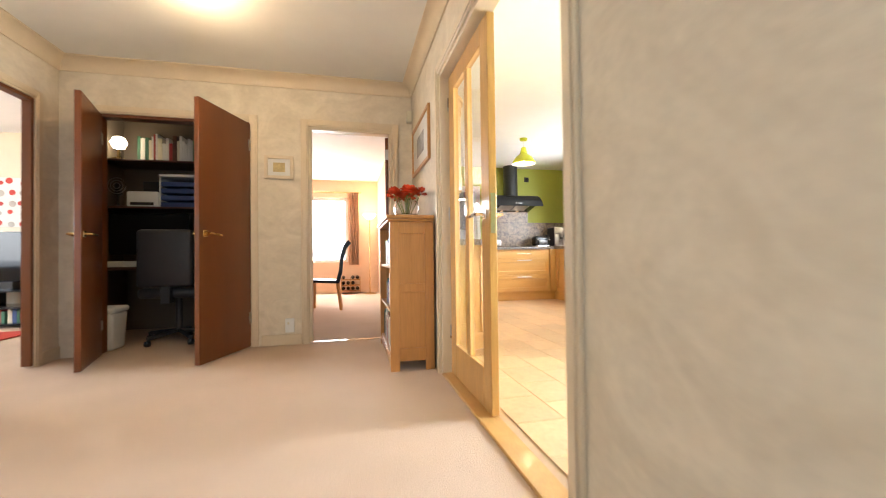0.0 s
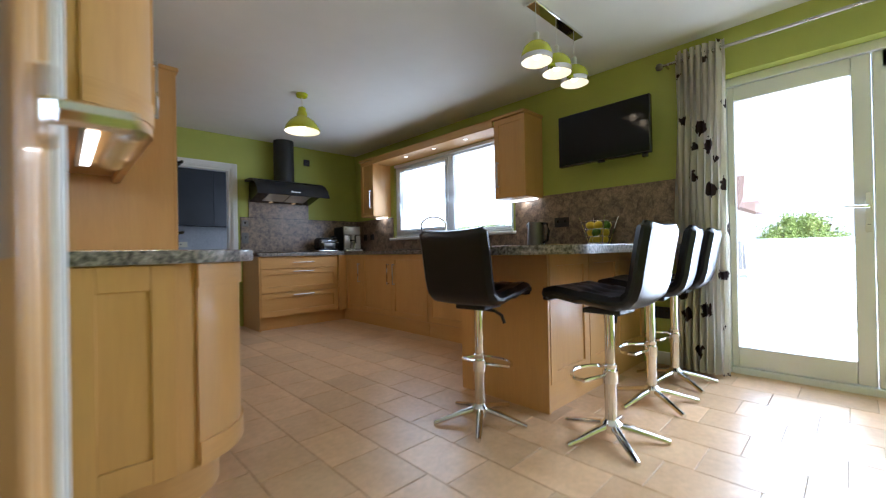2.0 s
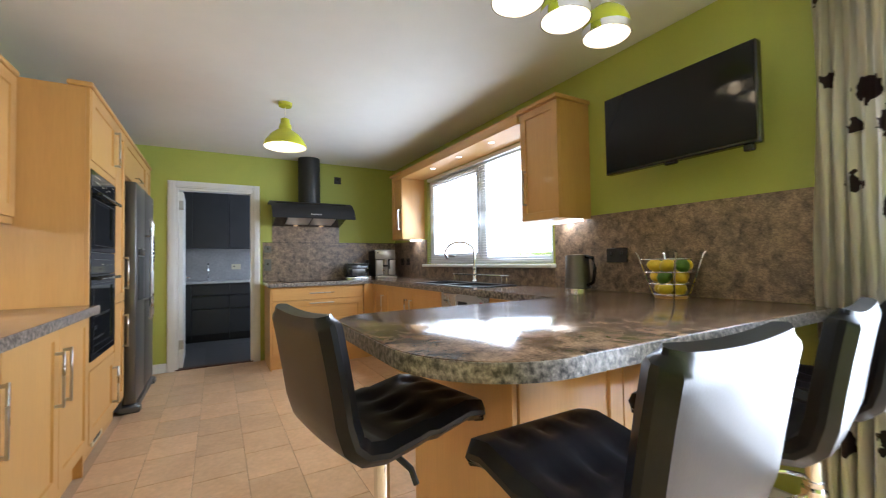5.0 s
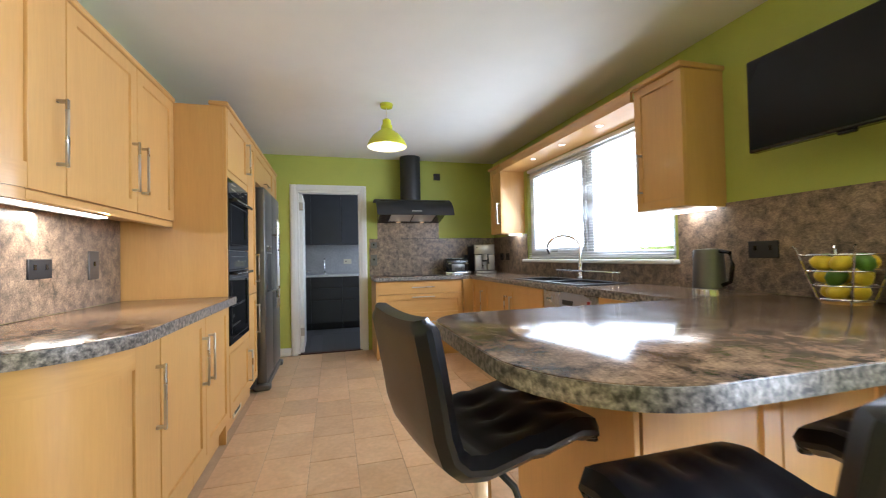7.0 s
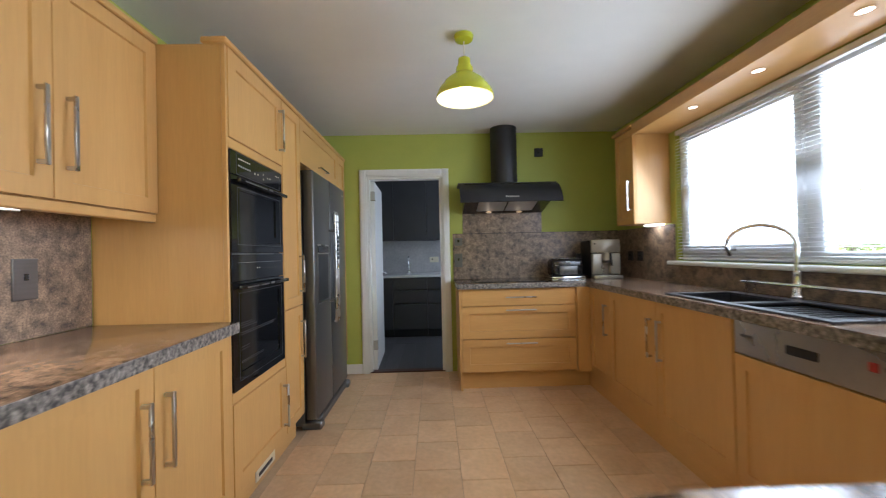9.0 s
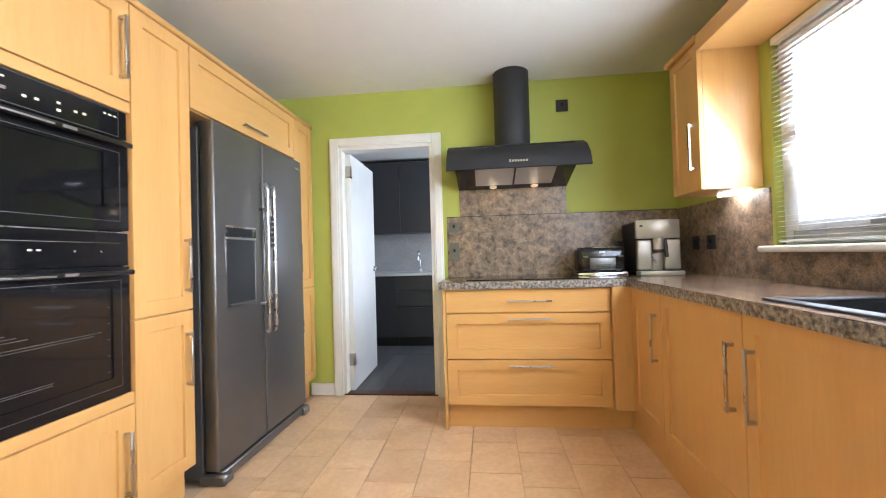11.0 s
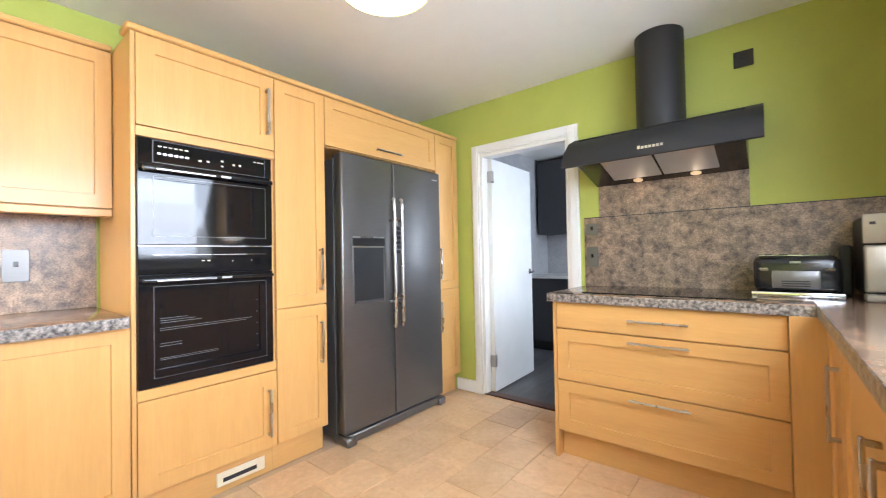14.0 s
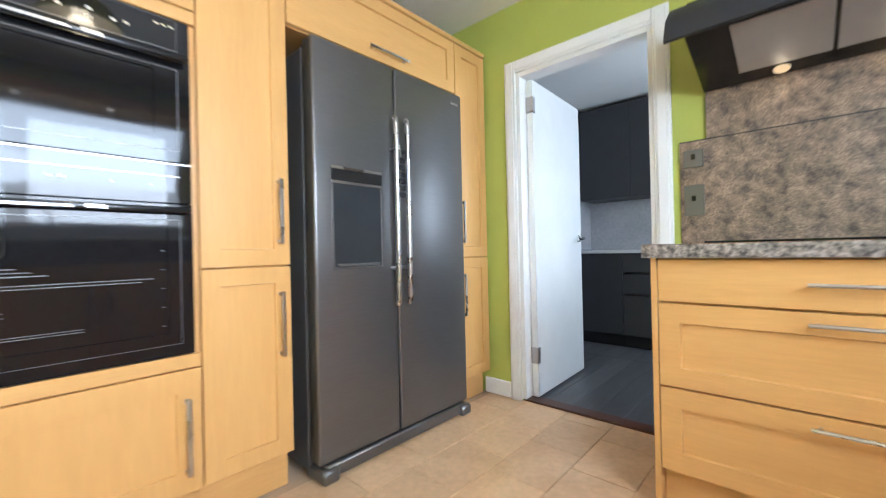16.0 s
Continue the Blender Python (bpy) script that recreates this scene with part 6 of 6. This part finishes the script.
# ---- cupboard office ----
for z in (1.87, 1.37):
    solo("wall_shelf", box(-2.376, -0.704, 4.85, 5.296, z - 0.02, z, 0.002), "walnut", "dark wood shelf in the cupboard", "shelf")
dk = thing("desk", (-1.45, 4.9, 0), "dark built-in desk in the cupboard", "desk")
part("desktop", box(-2.376, -0.704, 4.65, 5.296, 0.70, 0.73, 0.003), "walnut", dk)
for x in (-2.37, -0.74):
    part("desk_leg", box(x, x + 0.03, 4.7, 5.28, 0, 0.699), "walnut", dk)
book_row(-2.12, 5.02, 1.871, 1.35, 0.2, "x", "files on the top shelf", 0.22, 0.33, 12, ("book_white", "book_green", "walnut", "book_white", "ivory", "book_red"))
mo = thing("computer_monitor", (-1.98, 5.0, 0.73), "large black computer monitor, off", "monitor")
part("screen", box(-2.36, -1.60, 4.96, 5.0, 0.86, 1.30, 0.006), "screen", mo)
part("monitor_stand", box(-2.06, -1.90, 5.0, 5.04, 0.731, 1.0, 0.004), "matt", mo)
part("monitor_foot", box(-2.14, -1.82, 4.92, 5.1, 0.7305, 0.742, 0.004), "matt", mo)
prn = thing("printer", (-2.1, 5.05, 1.37), "white inkjet printer on the shelf", "printer")
part("body", box(-2.17, -1.87, 4.90, 5.22, 1.371, 1.54, 0.02, None, 2), "white", prn)
part("paper_slot", box(-2.13, -1.91, 4.894, 4.901, 1.39, 1.42), "matt", prn)
part("feeder", box(-2.10, -1.94, 5.10, 5.16, 1.54, 1.68, 0.006), "matt", prn)
lt = thing("letter_tray", (-1.65, 5.05, 1.37), "stacked letter trays on the shelf", "letter tray")
part("tray_frame", box(-1.86, -1.845, 4.9, 5.2, 1.371, 1.70, 0.003), "white", lt)
part("tray_frame", box(-1.455, -1.44, 4.9, 5.2, 1.371, 1.70, 0.003), "white", lt)
for k in range(4):
    part("tray", box(-1.844, -1.456, 4.9, 5.2, 1.373 + 0.075 * k, 1.425 + 0.075 * k, 0.004), "book_blue", lt)
part("tray_lid", box(-1.86, -1.44, 4.89, 5.2, 1.701, 1.73, 0.006), "white", lt)
fan = thing("desk_fan", (-2.28, 4.98, 1.37), "small dark desk fan on the shelf", "fan")
part("stand", lathe([(0.06, 0), (0.06, 0.012), (0.012, 0.02), (0.012, 0.14)], (-2.28, 4.98, 1.371), 18), "matt", fan)
for rr in (0.03, 0.058, 0.085):
    part("guard_ring", tube([(-2.28 + rr * math.cos(a), 4.95, 1.60 + rr * math.sin(a)) for a in (2 * math.pi * q / 22 for q in range(22))], 0.003, 6, None, True), "steel", fan)
part("motor", box(-2.305, -2.255, 4.95, 5.02, 1.50, 1.63, 0.012), "matt", fan)
dl = thing("desk_lamp", (-2.25, 4.95, 1.87), "lit round lamp at the top of the cupboard", "lamp")
part("globe", lathe([(0.0, -0.075), (0.05, -0.055), (0.075, 0), (0.05, 0.055), (0.0, 0.075)], (-2.25, 4.93, 2.055), 22), "bulb", dl, "lit globe")
part("lamp_base", lathe([(0.06, 0), (0.06, 0.02), (0.015, 0.03), (0.015, 0.115)], (-2.25, 4.93, 1.871), 18), "brass", dl)
bulb("lamp_cupboard", (-2.25, 4.82, 2.055), 0.3, (1.0, 0.7, 0.4), 0.06)
kb = solo("paper_stack", box(-2.35, -1.72, 4.7, 4.93, 0.731, 0.79, 0.004), "book_white", "stack of white papers on the desk", "papers")
oc = thing("office_chair", (-1.50, 4.45, 0), "black swivel office chair on castors", "office chair")
at = (-1.50, 4.45, 0)
part("seat", box(-1.76, -1.24, 4.2, 4.70, 0.44, 0.54, 0.04, None, 3), "matt", oc)
part("backrest", box(-1.73, -1.27, 4.12, 4.20, 0.55, 1.08, 0.035, None, 3), "matt", oc)
part("spine", box(-1.54, -1.46, 4.14, 4.24, 0.40, 0.6, 0.006), "matt", oc)
part("column", lathe([(0.03, 0.10), (0.03, 0.44)], at, 14), "matt", oc)
for k in range(5):
    a = radians(72 * k + 20)
    part("foot", tube([(at[0], at[1], 0.11), (at[0] + 0.3 * math.cos(a), at[1] + 0.3 * math.sin(a), 0.075)], 0.02, 8), "matt", oc)
    part("castor", lathe([(0.0, -0.03), (0.025, -0.022), (0.03, 0), (0.025, 0.022), (0, 0.03)], (at[0] + 0.3 * math.cos(a), at[1] + 0.3 * math.sin(a), 0.03), 12), "black", oc)
bn = thing("waste_bin", (-2.0, 4.22, 0), "white plastic swing-top bin", "bin")
tub = prism([(-2.12, 4.11), (-1.89, 4.11), (-1.89, 4.35), (-2.12, 4.35)], 0.0, 0.33)
for v in tub.verts:
    if v.co.z < 0.1:
        v.co.x = -2.005 + (v.co.x + 2.005) * 0.86
        v.co.y = 4.23 + (v.co.y - 4.23) * 0.86
bmesh.ops.bevel(tub, geom=tub.edges[:], offset=0.02, segments=3, profile=0.5, affect="EDGES")
part("tub", tub, "white", bn)
part("lid", box(-2.13, -1.88, 4.10, 4.36, 0.331, 0.385, 0.02, None, 3), "white", bn)

# ---- dining room ----
def dining_chair(at, turn):
    c = thing("dining_chair", (0, 0, 0), "black leather high-back dining chair with oak legs", "dining chair", "chairs round the table")
    line = [(0.22, 0.47), (-0.16, 0.45), (-0.2, 0.6), (-0.22, 0.8), (-0.27, 0.98), (-0.34, 1.06)]
    ring = line + [(p - 0.045, z - 0.045) for p, z in line[::-1]]
    t = bmesh.new()
    ends = [[t.verts.new((p, y, z)) for p, z in ring] for y in (-0.22, 0.22)]
    for k in range(len(ring)):
        q = (k + 1) % len(ring)
        t.faces.new((ends[0][k], ends[0][q], ends[1][q], ends[1][k]))
    t.faces.new(ends[0])
    t.faces.new(ends[1])
    part("seat_shell", t, "leather", c)
    for x, y in ((0.18, 0.18), (0.18, -0.18), (-0.17, 0.18), (-0.17, -0.18)):
        part("leg", tube([(x, y, 0.46), (x * 1.05 - (0.05 if x < 0 else 0), y, 0.0)], 0.022, 8), "oak", c)
    c.matrix_basis = pose(*at, 0, 0, turn)
    return c


dc = dining_chair((-0.22, 6.42, 0), 180)
copy_thing(dc, pose(-1.15, 7.65, 0, 0, 0, -90))
copy_thing(dc, pose(-1.9, 6.5, 0, 0, 0, 0))
dt = thing("dining_table", (-1.05, 6.6, 0), "oak dining table laid with plates", "dining table")
part("tabletop", box(-1.55, -0.45, 5.85, 7.3, 0.72, 0.76, 0.006), "oak", dt)
for x in (-1.47, -0.60):
    for y in (5.95, 7.13):
        part("leg", box(x, x + 0.08, y, y + 0.08, 0, 0.719, 0.005), "oak", dt)
for k, (x, y) in enumerate(((-0.72, 6.3), (-0.75, 6.9), (-1.2, 6.2), (-1.25, 6.8))):
    solo("dinner_plate", lathe([(0.06, 0), (0.08, 0.006), (0.13, 0.02), (0.128, 0.024), (0.07, 0.01), (0.0, 0.01)], (x, y, 0.7605), 24), "white", "white dinner plate on the dining table", "plate", "plates on the table")
w3 = thing("window_2", (-0.95, 9.27, 0.68), "white dining room window", "window", kind="structure")
b = bmesh.new()
for x0, x1, z0, z1 in ((-2.0, -1.94, 0.68, 2.12), (0.04, 0.1, 0.68, 2.12), (-1.94, 0.04, 0.68, 0.74), (-1.94, 0.04, 2.06, 2.12), (-1.0, -0.93, 0.74, 2.06)):
    box(x0, x1, 9.25, 9.32, z0, z1, 0.004, b)
part("window_frame", b, "upvc", w3)
for x0, x1 in ((-1.945, -0.995), (-0.935, 0.045)):
    part("pane", box(x0, x1, 9.282, 9.288, 0.735, 2.065), "glass", w3, "clear glass pane", smooth=False).visible_shadow = False
dcu = thing("curtain", (0.22, 9.1, 0.6), "peach dining room curtain beside the window", "curtain")
t = bmesh.new()
rows = [[t.verts.new((0.12 + 0.22 * j / 30, 9.10 + 0.025 * math.sin(j * 1.26), z)) for j in range(31)] for z in (0.62, 1.4, 2.22)]
for a, b2 in zip(rows, rows[1:]):
    for j in range(30):
        t.faces.new((a[j], a[j + 1], b2[j + 1], b2[j]))
bmesh.ops.solidify(t, geom=t.faces[:], thickness=0.004)
part("cloth", t, "peach_cloth", dcu)
part("pole", tube([(-2.1, 9.1, 2.23), (0.4, 9.1, 2.23)], 0.012, 8), "brass", dcu)
fl = thing("floor_lamp", (0.56, 8.75, 0), "brass uplighter floor lamp, lit", "floor lamp")
part("lamp_base", lathe([(0.14, 0), (0.14, 0.015), (0.02, 0.03)], (0.56, 8.75, 0), 24), "brass", fl)
part("stem", tube([(0.56, 8.75, 0.03), (0.56, 8.75, 1.62)], 0.01, 8), "brass", fl)
part("shade", lathe([(0.03, 0), (0.09, 0.03), (0.14, 0.1), (0.135, 0.1), (0.08, 0.035), (0.0, 0.012)], (0.56, 8.75, 1.61), 24), "bulb", fl, "lit bowl shade")
bulb("lamp_floor_lamp", (0.56, 8.7, 1.78), 7, (1.0, 0.72, 0.4), 0.06)
wr = thing("wine_rack", (0.12, 8.95, 0), "small wooden wine rack with dark bottles", "wine rack")
for z in (0.05, 0.17, 0.29):
    for y in (8.87, 9.02):
        part("rack_rail", box(-0.05, 0.36, y, y + 0.02, z, z + 0.02, 0.002), "oak", wr)
for x in (-0.05, 0.15, 0.345):
    part("rack_post", box(x, x + 0.015, 8.86, 9.05, 0, 0.36, 0.002), "oak", wr)
for r0 in range(3):
    for k in range(4):
        if (r0, k) in ((2, 1), (1, 3)):
            continue
        x, z = 0.0 + 0.1 * k, 0.11 + 0.12 * r0
        bt = lathe([(0.0, 0), (0.037, 0.003), (0.037, 0.19), (0.015, 0.24), (0.014, 0.3), (0.0, 0.3)], (0, 0, 0), 12)
        bt.transform(Matrix.Translation((x, 9.09, z)) @ Matrix.Rotation(radians(90), 4, "X"))
        solo("wine_bottle", bt, "black", "dark wine bottle lying in the rack", "bottle", "bottles in the rack")

# ---- living room ----
tvu = thing("tv_stand", (-4.2, 6.1, 0), "black television stand with discs on its shelves", "tv stand")
for z in (0.05, 0.25, 0.45):
    part("shelf", box(-4.95, -3.4, 5.85, 6.35, z - 0.02, z, 0.003), "black", tvu)
for x in (-4.93, -4.2, -3.44):
    part("upright", box(x, x + 0.03, 5.9, 6.3, 0.0, 0.43, 0.002), "black", tvu)
book_row(-4.8, 5.95, 0.051, 1.2, 0.16, "x", "disc cases in the stand", 0.14, 0.18, 21)
ltv = thing("television", (-4.1, 6.1, 0.45), "black television on a stand", "television")
part("screen", box(-4.7, -3.5, 6.08, 6.13, 0.55, 1.17, 0.006), "screen", ltv)
part("foot", box(-4.3, -3.9, 6.0, 6.25, 0.451, 0.55, 0.006), "black", ltv)
cv = thing("wall_canvas", (-4.05, 6.39, 1.2), "white canvas with red and grey dots on the wall", "picture")
part("canvas", box(-5.2, -4.0, 6.37, 6.40, 1.25, 1.90, 0.003), "book_white", cv)
rnd = random.Random(3)
M["dot_red"] = material("red_dot_print", (0.55, 0.05, 0.03), 0.7, vary=0.1)
M["dot_grey"] = material("grey_dot_print", (0.45, 0.4, 0.34), 0.7, vary=0.1)
for i in range(10):
    for j in range(5):
        dm = lathe([(0.0, 0), (rnd.uniform(0.022, 0.045), 0), (0.02, 0.002), (0.0, 0.002)], (0, 0, 0), 16)
        dm.transform(Matrix.Translation((-5.12 + 0.118 * i + rnd.uniform(-0.02, 0.02), 6.369, 1.30 + 0.135 * j + rnd.uniform(-0.02, 0.02))) @ Matrix.Rotation(radians(90), 4, "X"))
        part("dot", dm, rnd.choice(("dot_red", "dot_red", "dot_grey")), cv)
solo("rug", box(-4.9, -3.3, 4.4, 5.5, 0.0, 0.014, 0.004), "dot_red", "red patterned rug on the carpet", "rug")

# ---- garden ----
slab("ground", -400, 400, -400, 400, -0.5, -0.13, "paving", "pale ground outside the house", "ground")
slab("pavement_patio", 4.66, 13.0, -6.0, 12.0, -0.13, -0.06, "paving", "pale concrete patio outside the kitchen", "patio")


def bush(name, at, rx, ry, rz, count, seed, label):
    r = random.Random(seed)
    b = thing(name, at, label, "bush")
    t = bmesh.new()
    for k in range(7):
        a, e = r.uniform(0, 6.28), r.uniform(0.5, 0.95)
        tube([(at[0], at[1], at[2]), (at[0] + 0.3 * rx * math.cos(a), at[1] + 0.3 * ry * math.sin(a), at[2] + rz * 0.5), (at[0] + e * 0.6 * rx * math.cos(a), at[1] + e * 0.6 * ry * math.sin(a), at[2] + rz * e)], 0.035, 6, t)
    part("branches", t, "bark", b)
    vs, fs = [], []
    clumps = [(r.uniform(0, 6.28), r.uniform(-0.95, 1.0), r.uniform(0.6, 1.0)) for _ in range(140)]
    for _ in range(count):
        a, u, q = r.choice(clumps)
        cz = max(0.03, min(1.0, 0.5 + 0.5 * u))
        rad = math.sqrt(max(0.1, 1 - (2 * cz - 0.9) ** 2)) * q
        c0 = Vector((at[0] + rx * rad * math.cos(a) + r.gauss(0, 0.09 * rx), at[1] + ry * rad * math.sin(a) + r.gauss(0, 0.09 * ry), at[2] + max(0.02, rz * cz * (0.75 + 0.25 * q) + r.gauss(0, 0.07 * rz))))
        d = Vector((r.gauss(0, 1), r.gauss(0, 1), r.gauss(0.4, 1))).normalized()
        w = d.cross(Vector((r.random(), r.random(), r.random()))).normalized()
        L = r.uniform(0.05, 0.11)
        n0 = len(vs)
        vs += [c0, c0 + d * L * 0.5 + w * L * 0.3, c0 + d * L, c0 + d * L * 0.5 - w * L * 0.3]
        fs.append((n0, n0 + 1, n0 + 2, n0 + 3))
    me = bpy.data.meshes.new("leaves")
    me.from_pydata([tuple(Vector(v) - Vector(at)) for v in vs], [], fs)
    me.materials.append(M["leaf"])
    lv = new("leaves", me)
    lv.parent = b
    lv["kind"] = "stuff"
    return b


bush("garden_bush", (17.5, 2.7, -0.13), 1.3, 1.2, 1.8, 16000, 5, "leafy yellow-green garden bush beyond the patio")
bush("garden_shrub", (12.0, 11.3, -0.13), 1.9, 1.6, 2.3, 14000, 6, "leafy garden shrub beyond the kitchen window")
bush("garden_bush", (19.5, -1.0, -0.13), 0.8, 0.8, 3.2, 3000, 8, "tall slim yellow-green garden shrub")
fe = thing("garden_fence", (22, 5, -0.13), "weathered timber garden fence", "fence")
fb2 = mesh_of("board", box(-0.012, 0.012, -0.07, 0.07, 0, 1.25, 0.003), "timber")
for k in range(150):
    ob = new("board", fb2)
    ob.parent = fe
    ob.location = (0, -11 + 0.155 * k, 0.02)
for k in range(10):
    part("post", box(22.02, 22.12, -6 + 2.4 * k, -5.9 + 2.4 * k, -0.13, 1.2), "timber", fe)
ho = thing("neighbour_house", (27, 10.0, -0.13), "pale rendered house with a brown tiled roof beyond the fence", "house")
part("wall", box(26, 33, 6.0, 14.5, -0.13, 2.9), "render", ho)
t = bmesh.new()
pts = [(25.6, 5.6, 2.9), (33.4, 5.6, 2.9), (33.4, 14.9, 2.9), (25.6, 14.9, 2.9), (29.5, 5.6, 5.0), (29.5, 14.9, 5.0)]
vv = [t.verts.new(p) for p in pts]
for q in ((0, 1, 4), (2, 3, 5), (0, 4, 5, 3), (1, 2, 5, 4), (0, 3, 2, 1)):
    t.faces.new([vv[k] for k in q])
part("roof", t, "roof_tile", ho, smooth=False)
for y in (7.2, 9.6, 12.2):
    wn2 = part("window", box(25.95, 26.02, y, y + 1.3, 1.0, 2.1, 0.01), "upvc", ho)
    part("pane", box(25.93, 25.96, y + 0.1, y + 1.2, 1.1, 2.0), "screen", wn2)

# ---- floor pieces ----
TW, TL = 0.26, 0.33
tile_me = mesh_of("tile", box(-TW / 2 + 0.0016, TW / 2 - 0.0016, -TL / 2 + 0.0016, TL / 2 - 0.0016, -0.0045, 0.0, 0.0012), "tile")
x, col = 2.48 - 6 * TW, 0
fo = ORIGIN[floor.name]
while x < 4.62:
    y = 0.5 - (0.11 * (col % 3))
    while y < 7.1:
        if x + TW > 0.86 and not (x < 1.36 and y > 3.75) and not (x > 3.75 and y > 3.5):
            ob = new("tile", tile_me)
            ob.parent = floor
            cut = min(TL, 7.12 - y)  # the last row is cut at the wall
            ob.location = Vector((x + TW / 2, y + cut / 2, 0)) - fo
            ob.scale = (1, cut / TL, 1)
        y += TL
    x += TW
    col += 1
plank_me = mesh_of("plank", box(-0.073, 0.073, -0.6, 0.6, -0.006, 0.0, 0.001), "grey_floor")
fo = ORIGIN[floor_u.name]
for i in range(16):
    for j in range(2):
        ob = new("plank", plank_me)
        ob.parent = floor_u
        ob.location = Vector((1.27 + 0.148 * i, 7.785 + 1.204 * j - 0.002 * (i % 2), 0)) - fo
